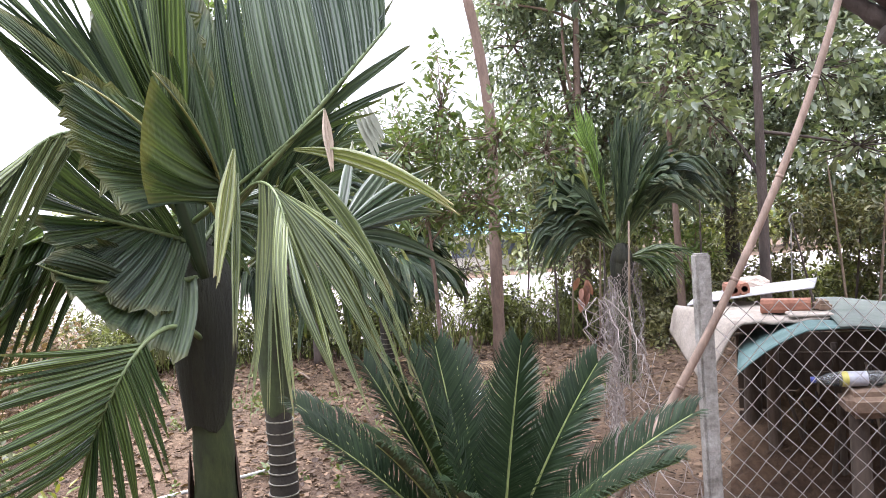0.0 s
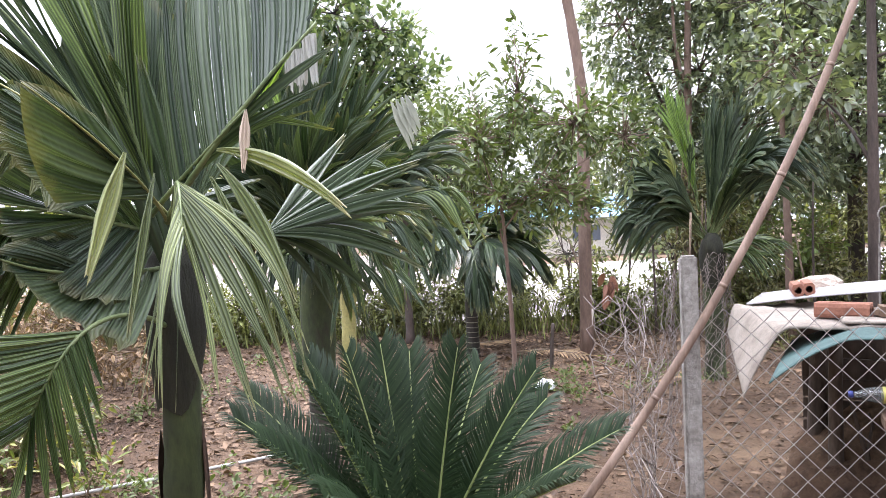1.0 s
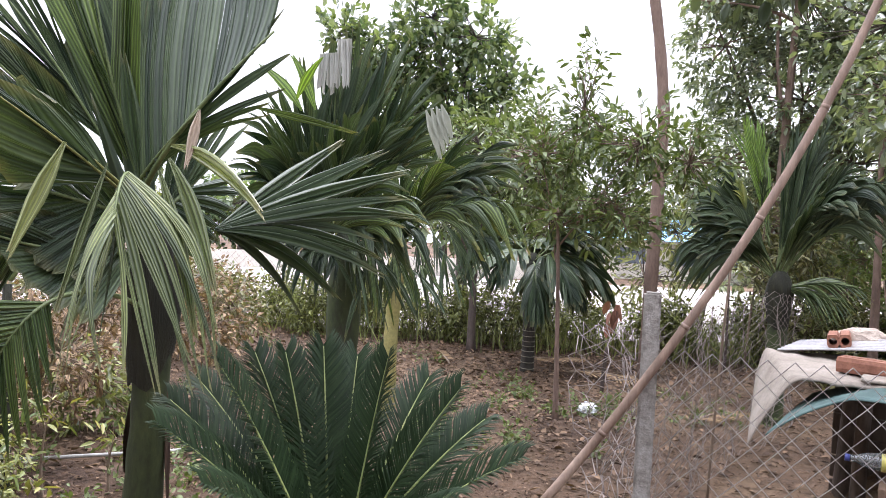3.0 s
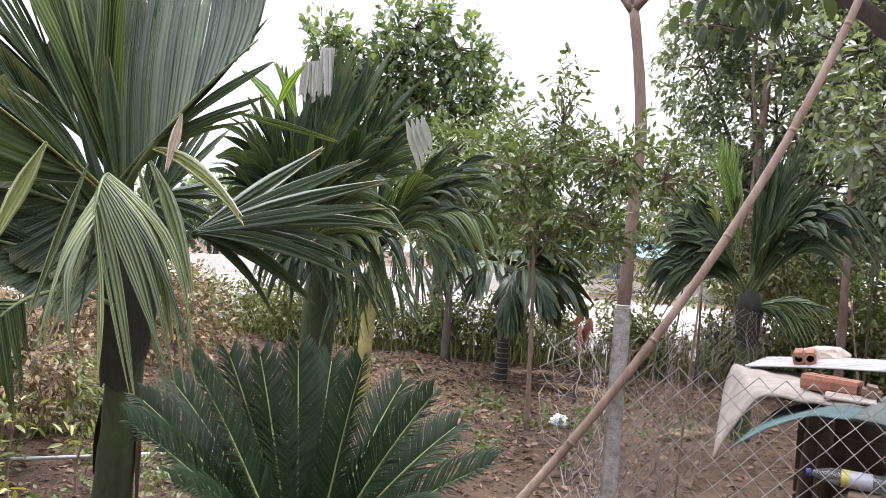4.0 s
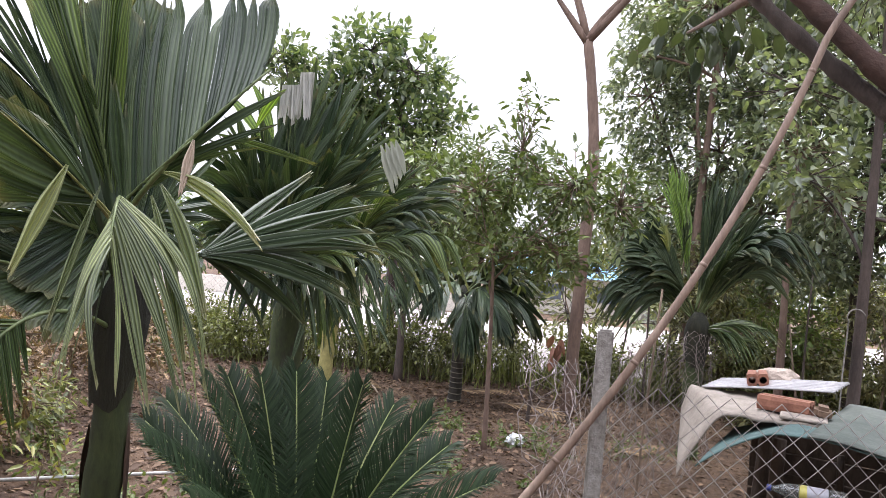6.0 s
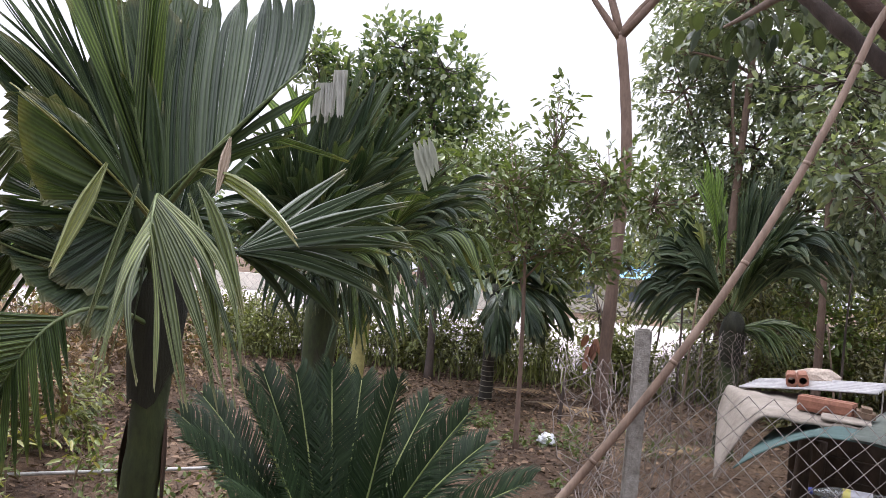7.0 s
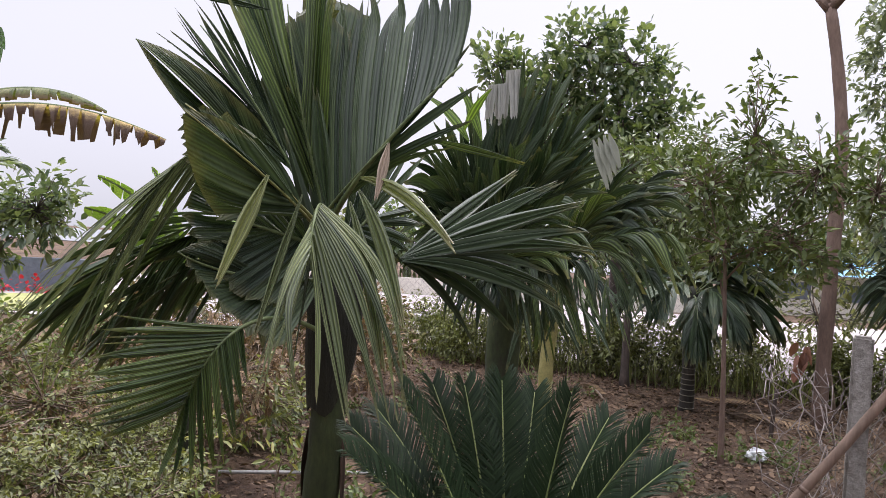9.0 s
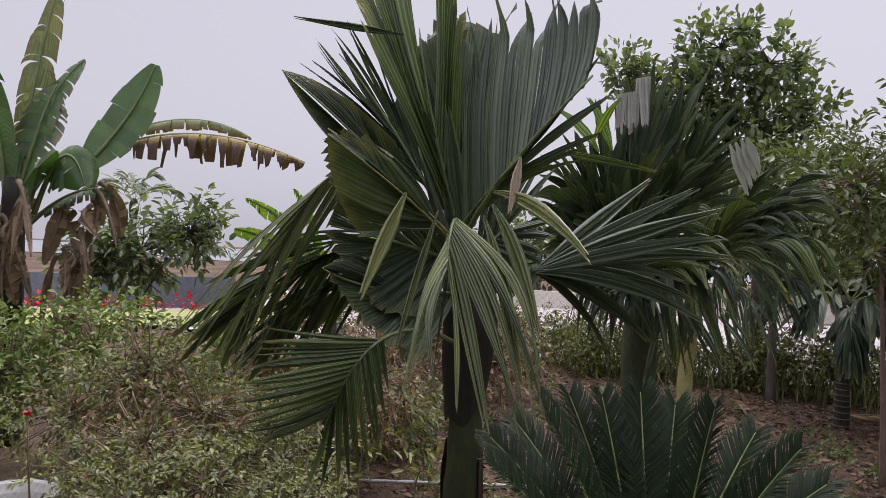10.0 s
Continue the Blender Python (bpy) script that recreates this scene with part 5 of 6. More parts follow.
lay("crate", bevelled("crate", (0.46, 0.18, 0.1), 0.03, 3), SOIL_BOX, pose(1.64, 3.7, 0.59, 2, -2, 8), "brown rounded trough set on stumps", "trough")
rngs = np.random.default_rng(55)
for k, x in enumerate((1.46, 1.78)):
    g = Geo()
    limb(g, (0, 0, -0.03), (0.01, 0, 0.6), 0.04, 0.035, rngs, 0.02, 12, 10)
    lay("stump", g, OLD_WOOD, pose(x, 3.72, 0), "dark stump under the trough", "stump")


def ellipsoid(g, c, r, rot=0.0, n=20, m=14):
    th, ph = np.linspace(0, 2 * math.pi, n, endpoint=False), np.linspace(0.02, math.pi - 0.02, m)
    v = [(c[0] + r[0] * math.sin(p) * math.cos(a), c[1] + r[1] * math.sin(p) * math.sin(a), c[2] + r[2] * math.cos(p)) for p in ph for a in th]
    g.add(v, [(i * n + k, i * n + (k + 1) % n, (i + 1) * n + (k + 1) % n, (i + 1) * n + k) for i in range(m - 1) for k in range(n)] + [tuple(range(n)), tuple((m - 1) * n + k for k in reversed(range(n)))])


def scooter():
    ob = root("motor_scooter", pose(1.935, 2.28, 0, 0, 0, 20), "blue and grey motor scooter parked by the fence", "scooter")
    g = Geo()
    ellipsoid(g, (0.0, 0.0, 0.98), (0.2, 0.16, 0.28))
    part("cowl", g, BLUE, ob)
    g = Geo()
    ellipsoid(g, (-0.045, -0.14, 0.87), (0.2, 0.15, 0.18))
    part("leg_shield", g, GREY_PLASTIC, ob)
    for z, r in ((0.9, 0.16), (0.82, 0.2)):
        g = Geo()
        a = np.linspace(0, math.pi, 20)
        tube(g, np.stack([-0.07 + r * np.cos(a), 0 * a - 0.235, z - 0.02 + r * 0.8 * np.sin(a)], 1), 0.012, 6)
        part("trim_rib", g, GREY_PLASTIC, ob)
    for x in (-0.1, 1.1):
        g = Geo()
        a = np.linspace(0, 2 * math.pi, 30)
        tube(g, np.stack([x + 0.2 * np.cos(a), 0 * a, 0.25 + 0.2 * np.sin(a)], 1), 0.05, 8, False)
        part("tyre", g, OLD_WOOD, ob, "black rubber tyre")
    g = Geo()
    tube(g, [(0.0, 0, 0.7), (0.25, 0, 0.4), (0.7, 0, 0.42), (1.15, 0, 0.6)], [0.09, 0.12, 0.16, 0.08], 12)
    part("frame", g, BLUE, ob)
    g = Geo()
    ellipsoid(g, (0.85, 0, 0.74), (0.36, 0.13, 0.07))
    part("seat", g, OLD_WOOD, ob)
    return ob


scooter()


# ---------------------------------------------------------------- trees
def forked_tree():
    rng = np.random.default_rng(61)
    ob = root("forked_tree", pose(-1.30955, 7.78281, 0), "slim reddish-grey tree with a fork high above the fence", "tree")
    g = Geo()
    path = np.concatenate([bezier(vec(0, 0, -0.05), vec(0.015, 0.006, 1.214), vec(0.044, 0.019, 2.513), 10)[:-1], bezier(vec(0.044, 0.019, 2.513), vec(-0.005, 0.014, 3.156), vec(-0.114, -0.051, 3.799), 9)])
    n = len(path)
    tube(g, path, np.linspace(0.066, 0.048, n) * (1 + 0.05 * np.sin(np.arange(n) * 2.1)), 12)
    part("trunk", g, BARK, ob)
    top = path[-1]
    for b in ((-0.526, -0.255, 4.36), (0.311, 0.129, 4.338), (1.0, 0.3, 5.2), (-1.2, 0.0, 5.6)):
        g = Geo()
        limb(g, top - vec(0, 0, 0.05), b, 0.045, 0.014, rng, 0.06, 8, 9)
        part("limb", g, BARK, ob)
    v, f, uv, tw, pk = scatter([(-0.9, 0, 5.5), (0.8, 0.2, 5.4), (0, 0.2, 6.0)], [(0.7, 0.7, 0.5), (0.8, 0.7, 0.5), (1, 0.8, 0.6)], 2500, 0.13, rng)
    g = Geo()
    g.add(v, f, uv)
    part("crown", g, LEAF_DARK, ob)["kind"] = "stuff"


forked_tree()

tree("sapling", "slender young fruit tree with upright leafy twigs", (-1.14, 5.9, 0), (-0.05, -0.05, 1.6), 0.022,
     [(-0.25, 0, 2.0, .4, .4, .45), (0.1, 0, 2.35, .22, .22, .5), (0.5, 0.15, 2.1, .4, .35, .35), (0.35, 0.1, 1.6, .4, .35, .3), (-0.05, 0, 1.55, .35, .3, .3), (0.85, 0.2, 1.95, .25, .25, .35)],
     2700, 0.082, LEAF_LIGHT, BARK, 71, 0.36, hang=0.0, shell=0.05)
tree("jackfruit_tree", "dense jackfruit tree with glossy rounded leaves", (-4.7, 9.2, 0), (0, 0, 2.6), 0.1,
     [(-0.42, -0.42, 4.24, 0.48, 0.48, 0.43), (0.05, -0.04, 4.00, 0.48, 0.48, 0.43), (0.42, 0.23, 3.49, 0.35, 0.35, 0.31), (0.01, -0.08, 3.27, 0.58, 0.58, 0.52), (-0.60, -0.58, 3.52, 0.54, 0.54, 0.49), (-1.01, -0.97, 3.71, 0.43, 0.43, 0.38), (-1.27, -1.24, 4.02, 0.31, 0.31, 0.28), (-0.74, -0.71, 2.89, 0.62, 0.62, 0.56), (-0.12, -0.18, 2.49, 0.70, 0.70, 0.63)],
     7000, 0.125, LEAF_JACK, BARK_DARK, 72, 0.52, shell=0.35, hang=-0.2)
tree("mango_tree", "bright green young tree with fine foliage", (-3.5, 7.9, 0), (0, 0, 1.7), 0.05,
     [(0, 0, 2.35, .65, .6, .45), (0.4, 0.3, 2.0, .6, .6, .5), (-0.3, 0, 1.8, .6, .6, .5)], 2200, 0.12, LEAF_LIGHT, BARK_DARK, 73, 0.3, shell=0.4)
tree("mango_tree", "dull green young tree with fine foliage behind the sapling", (-3.2, 9.0, 0), (0, 0, 1.5), 0.05,
     [(-0.26, -0.11, 2.65, 0.43, 0.43, 0.34), (0.22, -0.05, 2.46, 0.42, 0.42, 0.34), (0.58, 0.15, 2.57, 0.42, 0.42, 0.34), (1.00, 0.13, 2.30, 0.38, 0.38, 0.30), (0.50, -0.01, 1.84, 0.42, 0.42, 0.33), (-0.03, -0.08, 1.95, 0.43, 0.43, 0.34), (1.05, 0.16, 1.69, 0.41, 0.41, 0.33), (-0.67, -0.26, 2.48, 0.43, 0.43, 0.35), (0.66, -0.04, 1.30, 0.38, 0.38, 0.30), (-0.40, -0.20, 1.41, 0.39, 0.39, 0.32)], 7000, 0.095, LEAF_LIGHT, BARK_DARK, 173, 0.32, shell=0.1)
# dense trees behind the fence
DENSE = "tall dense tree with small dark glossy leaves"
tree("leafy_tree", DENSE, (-1.1, 11.0, 0), (0, 0, 3.2), 0.13,
     [(-0.6, -0.4, 2.4, .7, .7, .7), (0.2, 0, 3.2, 1.0, 0.9, .9), (-0.7, -0.3, 3.9, .6, .6, .8), (0.8, 0, 2.4, 1.0, .9, .8), (0.1, 0, 4.6, 1.1, 1, 1.0), (0.3, 0, 1.7, 1.1, .9, .6), (1.2, .2, 3.9, .9, .9, .9), (1.3, 0, 5.3, 1, 1, .8), (-0.6, 0, 5.2, .7, .7, .9)],
     32000, 0.095, LEAF_DARK, BARK, 74, 0.42, shell=0.5)
tree("leafy_tree", DENSE, (0.9, 10.6, 0), (0, 0, 3.4), 0.1,
     [(0, 0, 2.3, .9, .8, .7), (-0.6, 0, 3.2, .8, .8, .8), (0.8, 0, 3.1, .9, .9, .9), (0, 0, 4.2, 1.1, 1, .9), (1.3, 0, 4.4, 1, 1, 1), (1.2, 0, 2.2, .9, .8, .7), (-0.5, -0.3, 1.8, .6, .6, .4)], 22000, 0.095, LEAF_DARK, BARK_DARK, 75, 0.42, shell=0.5)
tree("leafy_tree", DENSE, (3.4, 10.2, 0), (0, 0, 3.4), 0.13,
     [(0, 0, 2.3, 1.1, .9, .8), (-0.6, 0, 3.3, 1, .8, .8), (0.8, 0, 3.1, .9, .9, .9), (0, 0, 4.4, 1.3, 1, .9), (-0.4, 0, 1.4, 1.1, .8, .5)], 17000, 0.095, LEAF_DARK, BARK_DARK, 76, 0.42, shell=0.5)
tree("dark_trunk_tree", "straight dark-barked tree with thin side branches", (1.19, 7.55, 0), (0.04, -0.05, 4.6), 0.05,
     [(-0.5, 0.1, 2.4, .5, .5, .25), (0.5, 0.2, 2.6, .6, .5, .35), (-0.6, 0.2, 3.2, .7, .6, .4), (0.7, 0.2, 3.4, .7, .6, .4), (0, 0.1, 4.3, 1.1, 1, .7), (0.8, 0.2, 1.9, .5, .5, .3)], 3000, 0.1, LEAF_DARK, BARK_DARK, 77, 0.5, shell=0.2, fork=0.35)
tree("slim_tree", "slim pale-barked tree rising above the palm", (-0.95, 10.3, 0), (0.12, 0, 4.4), 0.075,
     [(0.1, 0, 4.9, .9, .8, .5), (-0.8, -0.2, 4.3, .4, .4, .2)], 1200, 0.12, LEAF_DARK, BARK, 78, shell=0.3, fork=0.7)
tree("slim_tree", "slim brown tree among the undergrowth", (0.35, 9.3, 0), (-0.05, 0, 2.6), 0.05,
     [(0, 0, 2.9, .6, .6, .5), (0.4, 0, 2.4, .5, .5, .4)], 1000, 0.1, LEAF_DARK, BARK, 79, shell=0.3, fork=0.7)
rngw = np.random.default_rng(101)
for k in range(9):
    x, y = -3.0 + 1.0 * k + rngw.normal(0, 0.2), 12.8 + rngw.normal(0, 0.5) - 0.12 * k
    if 0.7 < x < 2.4:
        continue
    tree("undergrowth_bush", "wild bush of mixed dull green leaves", (x, y, 0), (0, 0, 0.7), 0.03,
         [(0, 0, .8, .8, .7, .55), (0.4, 0, 1.5, .7, .7, .6), (-0.4, 0, 1.7, .7, .6, .6), (0.1, 0, 2.4, .8, .7, .6)], 1500, 0.12, (LEAF_BUSH, LEAF_DARK, LEAF_LIGHT)[k % 3], BARK_DARK, 110 + k, 0.42, "bush", shell=0.2, group="wild bushes")
for k in range(9):
    x, y = -0.4 + 0.6 * k + rngw.normal(0, 0.12), 10.3 - 0.12 * k + rngw.normal(0, 0.25)
    if 0.8 < x < 2.2:
        continue
    tree("low_bush", "low wild bush in the shade of the trees", (x, y, 0), (0, 0, 0.4), 0.02,
         [(0, 0, .45, .5, .4, .4), (0.25, 0, .95, .4, .35, .4), (-0.2, 0.1, 1.3, .35, .3, .35)], 1100, 0.095, (LEAF_BUSH, LEAF_WEED, LEAF_DARK)[k % 3], TWIG, 160 + k, 0.36, "bush", shell=0.1, group="wild bushes")
for k in range(20):
    x, y = -1.8 + 0.33 * k + rngw.normal(0, 0.2), 8.8 + 0.5 * rngw.random() + (0.8 if k % 3 == 0 else 0)
    g = Geo()
    limb(g, (0, 0, -0.03), (rngw.normal(0, 0.15), rngw.normal(0, 0.15), rngw.uniform(0.9, 2.2)), 0.016, 0.007, rngw, 0.04, 6, 8)
    ob = lay("bare_stem", g, TWIG if k % 2 else BARK_DARK, pose(x, y, 0), "thin bare sapling stem", "sapling")
    ob["group"] = "bare stems"


def leaning_tree():
    rng = np.random.default_rng(120)
    ob = root("leaning_tree", pose(0, 0, 0), "thick leaning tree with peeling reddish bark and large hanging leaves", "tree")
    g = Geo()
    tube(g, bezier(vec(3.3, 4.5, -0.05), vec(2.6, 3.95, 1.3), vec(1.62, 3.6, 2.02), 10), np.linspace(0.1, 0.055, 10), 12)
    part("trunk", g, BARK_DARK, ob)
    knot = 1 + 0.16 * np.sin(np.arange(30) * 1.9) * np.sin(np.arange(30) * 0.7)
    g = Geo()
    tube(g, bezier(vec(1.95, 3.76, 1.84), vec(1.4, 3.5, 2.32), vec(0.95, 3.35, 2.85), 30), np.linspace(0.045, 0.03, 30) * knot, 12)
    part("limb", g, BARK_RED, ob, "peeled reddish limb")
    g = Geo()
    tube(g, bezier(vec(1.95, 3.76, 1.82), vec(1.45, 3.6, 2.14), vec(1.05, 3.6, 2.6), 30), np.linspace(0.04, 0.026, 30) * knot, 12)
    part("limb", g, BARK_DARK, ob)
    g = Geo()
    limb(g, (1.15, 3.55, 2.5), (0.35, 5.3, 2.95), 0.02, 0.008, rng, 0.05, 6, 8)
    part("branch", g, BARK, ob)
    g = Geo()
    for k in range(75):
        cx, cy, cz = ((0.5, 5.2, 2.95), (0.25, 5.4, 2.95), (0.75, 5.2, 3.0), (0.6, 5.3, 2.85), (1.0, 4.9, 3.05))[k % 5]
        p = vec(cx + rng.normal(0, 0.13), cy + rng.normal(0, 0.13), cz + rng.normal(0, 0.07))
        d = vec(rng.normal(0, 0.6), rng.normal(0, 0.6), -0.7)
        blade(g, p, d, vec(rng.normal(), rng.normal(), 0.2), rng.uniform(0.1, 0.17), rng.uniform(0.05, 0.08), 0.3, 4, 5, False, k, rng.normal(0, 0.4))
    part("hanging_foliage", g, LEAF_SHADE, ob)["kind"] = "stuff"
    # Crown above the shelter, out of view, added to shade its roof.
    v, f, uv, tw, pk = scatter([(1.2, 4.0, 3.5), (2.0, 4.2, 3.4), (0.6, 4.6, 3.9), (1.6, 5.0, 3.9), (2.6, 4.0, 3.5), (1.2, 3.3, 3.9)], [(.7, .7, .35), (.8, .7, .35), (.6, .6, .3), (.9, .8, .35), (.8, .8, .35), (.8, .7, .3)], 2600, 0.16, rng, 6, 0.5, 0.6, 0.1)
    g = Geo()
    g.add(v, f, uv)
    part("crown", g, LEAF_SHADE, ob)["kind"] = "stuff"


leaning_tree()

# ---------------------------------------------------------------- undergrowth, litter
def stuff(name, v, f, uv, mat, label, category):
    g = Geo()
    g.add(v, f, uv)
    return tagged(part(name, g, mat), label, category, kind="stuff")


rng1 = np.random.default_rng(91)
# hedge of weeds along the rear fence, from one end of the garden to the other
cs, rs = [], []
for i in range(48):
    s = i / 33
    cs.append((-8.5 + 8.5 * s + rng1.normal(0, 0.2), 6.0 + 4.6 * s + rng1.normal(0, 0.2), 0.3 + rng1.uniform(0, 0.12)))
    rs.append((0.35, 0.35, rng1.uniform(0.28, 0.42)))
v, f, uv, tw, pk = scatter(cs, rs, 52000, 0.066, rng1, 8, 0.36, 0.1, 0.05)
stuff("weed_hedge", v, f, uv, LEAF_HEDGE, "low tangled weeds along the rear fence", "weeds")

# undergrowth below the dense trees
cs, rs = [], []
for i in range(30):
    cs.append((-0.8 + 0.24 * i + rng1.normal(0, 0.15), 11.6 - 0.03 * i + rng1.normal(0, 0.25), rng1.uniform(0.25, 0.4 if 6 < i < 14 else 1.1)))
    rs.append((0.4, 0.35, rng1.uniform(0.25, 0.45)))
v, f, uv, tw, pk = scatter(cs, rs, 15000, 0.09, rng1, 8, 0.35, 0.1, 0.2)
stuff("undergrowth", v, f, uv, LEAF_BUSH, "tangled olive undergrowth below the tall trees", "undergrowth")

# thicket of shrubs and saplings behind the fence
cs, rs = [], []
for i in range(64):
    c = (-1.3 + 0.12 * i + rng1.normal(0, 0.15), 9.9 + 0.6 * math.sin(i * 1.7) + rng1.normal(0, 0.2), rng1.uniform(0.15, 1.75))
    # the thicket is low and open towards the road here
    cs.append((c[0], c[1], c[2] * 0.45) if -0.3 < c[0] < 0.85 else c)
    rs.append((0.35, 0.3, rng1.uniform(0.2, 0.4)))
v, f, uv, tw, pk = scatter(cs, rs, 24000, 0.075, rng1, 8, 0.36, 0.2, 0.1)
stuff("thicket", v, f, uv, LEAF_THICKET, "tangled brown-green thicket in the shade of the trees", "thicket")

# grass blades in the hedge
ng = 2200
s = rng1.random(ng)
gx, gy = -8.5 + 8.5 * s + rng1.normal(0, 0.3, ng), 5.9 + 4.6 * s + rng1.normal(0, 0.3, ng)
gh = rng1.uniform(0.2, 0.62, ng)[:, None]
gb = np.stack([gx, gy, 0 * gx], 1)
lean = np.concatenate([rng1.normal(0, 0.3, (ng, 2)), np.ones((ng, 1))], 1)
ga = rng1.uniform(0, 2 * math.pi, ng)
gw = np.stack([np.cos(ga), np.sin(ga), 0 * ga], 1) * 0.006
bend = np.concatenate([rng1.normal(0, 0.25, (ng, 2)), np.zeros((ng, 1))], 1)
gm, gt = gb + lean * gh * 0.6, gb + lean * gh + bend * gh
gv = np.stack([gb - gw, gb + gw, gm + gw, gm - gw, gt], 1).reshape(-1, 3)
go = (np.arange(ng) * 5).tolist()
stuff("tall_grass", gv, [q for o in go for q in ((o, o + 1, o + 2, o + 3), (o + 3, o + 2, o + 4))], np.tile(np.array([(0, 0), (0, 4), (.6, 4), (.6, 0), (1, 2)], float), (ng, 1)), LEAF_HEDGE, "tall thin grass along the rear fence", "grass")

# dry leaves on the soil
n = 64000
px, py = rng1.uniform(-7, 3.5, n), rng1.uniform(1.8, 11.5, n)
keep = (rng1.random(n) < np.where((px > 0.0) & (py < 4.6), 0.07, np.where((px < -0.6) & (py > 3.2), 1.0, 0.4)))
px, py = px[keep], py[keep]
n = len(px)
ln = 0.012 + 0.06 * rng1.random(n) ** 2
a = rng1.uniform(0, 2 * math.pi, n)
way = np.stack([np.cos(a), np.sin(a), rng1.normal(0, 0.25, n)], 1)
side = np.stack([-np.sin(a), np.cos(a), rng1.normal(0, 0.35, n)], 1)
base = np.stack([px, py, np.array([ground_z(x, y) for x, y in zip(px, py)]) + 0.008], 1)
w = (ln * rng1.uniform(0.2, 0.3, n))[:, None]
L = ln[:, None]
upz = np.array((0, 0, 1.0))
v = np.stack([base, base + way * L, base + way * L * .32 + side * w + upz * w * .5, base + way * L * .72 + side * w * .8 + upz * w * .4, base + way * L * .32 - side * w + upz * w * .5, base + way * L * .72 - side * w * .8 + upz * w * .4], 1).reshape(-1, 3)
o = np.arange(n)[:, None] * 6
stuff("leaf_litter", v, np.concatenate([o + (0, 2, 3, 1), o + (0, 1, 5, 4)]).tolist(), np.tile(np.array([(0, 2), (1, 2), (.32, 4), (.72, 4), (.32, 0), (.72, 0)], float), (n, 1)), LEAF_DRY, "dry curled brown leaves scattered on the soil", "leaf litter")

# fine dark bits of rotten leaves
n = 44000
px, py = rng1.uniform(-6, 3, n), rng1.uniform(1.8, 9.5, n)
a, r = rng1.uniform(0, 2 * math.pi, (n, 3)) * (1, 0.35, 0.35) + (0, 2.0, 4.1), rng1.uniform(0.004, 0.02, n)
a[:, 1:] += a[:, :1]
z0 = np.array([ground_z(x, y) for x, y in zip(px, py)]) + 0.006
v = np.stack([np.stack([px + r * np.cos(a[:, k]), py + r * np.sin(a[:, k]), z0 + rng1.uniform(0, 0.012, n)], 1) for k in range(3)], 1).reshape(-1, 3)
o = np.arange(n)[:, None] * 3
stuff("rotten_leaf_bits", v, (o + (0, 1, 2)).tolist(), np.tile(np.array([(0, 0), (1, 0), (.5, 1)], float), (n, 1)), LEAF_ROTTEN, "fine dark bits of rotten leaves on the soil", "leaf litter")

# patches of low green weeds
cs, rs = [], []
for x, y, s in ((-1.1, 6.1, .3), (-0.8, 6.5, .3), (-1.5, 5.4, .25), (-0.5, 6.9, .3), (-2.3, 2.6, .3), (-1.7, 3.2, .3), (-2.6, 3.6, .4), (-3.2, 4.4, .4), (-1.2, 4.4, .3), (-2.9, 5.6, .35), (-2.0, 6.2, .25), (-0.9, 5.0, .2),
                (-1.5, 2.9, .3), (-0.7, 3.3, .3), (-3.6, 3.2, .5), (-4.2, 4.6, .5), (-0.3, 2.9, .25), (-1.0, 2.7, .3), (-4.6, 5.6, .6), (-3.4, 6.8, .3)):
    for k in range(5):
        cs.append((x + rng1.normal(0, s), y + rng1.normal(0, s), 0.05))
        rs.append((0.16, 0.16, rng1.uniform(0.04, 0.12)))
v, f, uv, tw, pk = scatter(cs, rs, 5200, 0.04, rng1, 7, 0.5, 0.0, 0.1)
stuff("ground_weeds", v, f, uv, LEAF_GROUND, "small green weeds in patches on the soil", "weeds")

# ---------------------------------------------------------------- shrubs
SHRUBS = "shrubs beside the path"
tree("rose_bush", "straggly green shrub with thin twigs", (-2.3, 1.45, 0), (0, 0, 0.35), 0.015,
     [(0, 0, .75, .35, .35, .32), (0.2, 0.3, .5, .4, .4, .3), (-0.3, -0.3, .5, .4, .4, .35), (0.35, -0.2, .35, .4, .4, .25), (0.1, 0.6, .35, .3, .3, .25)], 9500, 0.03, LEAF_BUSH, TWIG, 81, 0.45, "shrub", shell=0.1, group=SHRUBS)
tree("rose_bush", "low spreading shrub with small mixed green leaves", (-1.35, 1.55, 0), (0, 0, 0.25), 0.012,
     [(0, 0, .45, .3, .3, .22), (-0.25, -0.2, .45, .3, .3, .22), (0.15, 0.25, .35, .25, .25, .2), (0.1, -0.3, .42, .3, .3, .2)], 7600, 0.026, LEAF_BUSH, TWIG, 82, 0.45, "shrub", shell=0.1, group=SHRUBS)
tree("rose_bush", "low spreading shrub with small mixed green leaves", (-1.95, 2.0, 0), (0, 0, 0.25), 0.012,
     [(0, 0, .35, .35, .35, .25), (-0.35, 0.1, .4, .35, .35, .3), (0.2, 0.1, .25, .25, .25, .2)], 4800, 0.028, LEAF_BUSH, TWIG, 85, 0.4, "shrub", shell=0.1, group=SHRUBS)
tree("rose_bush", "straggly green shrub with thin twigs", (-3.3, 1.3, 0), (0, 0, 0.4), 0.015,
     [(0, 0, .75, .45, .45, .4), (0.1, 0.6, .55, .45, .45, .4), (-0.1, -0.5, .6, .4, .4, .4)], 6500, 0.05, LEAF_WEED, TWIG, 86, 0.42, "shrub", shell=0.1, group=SHRUBS)
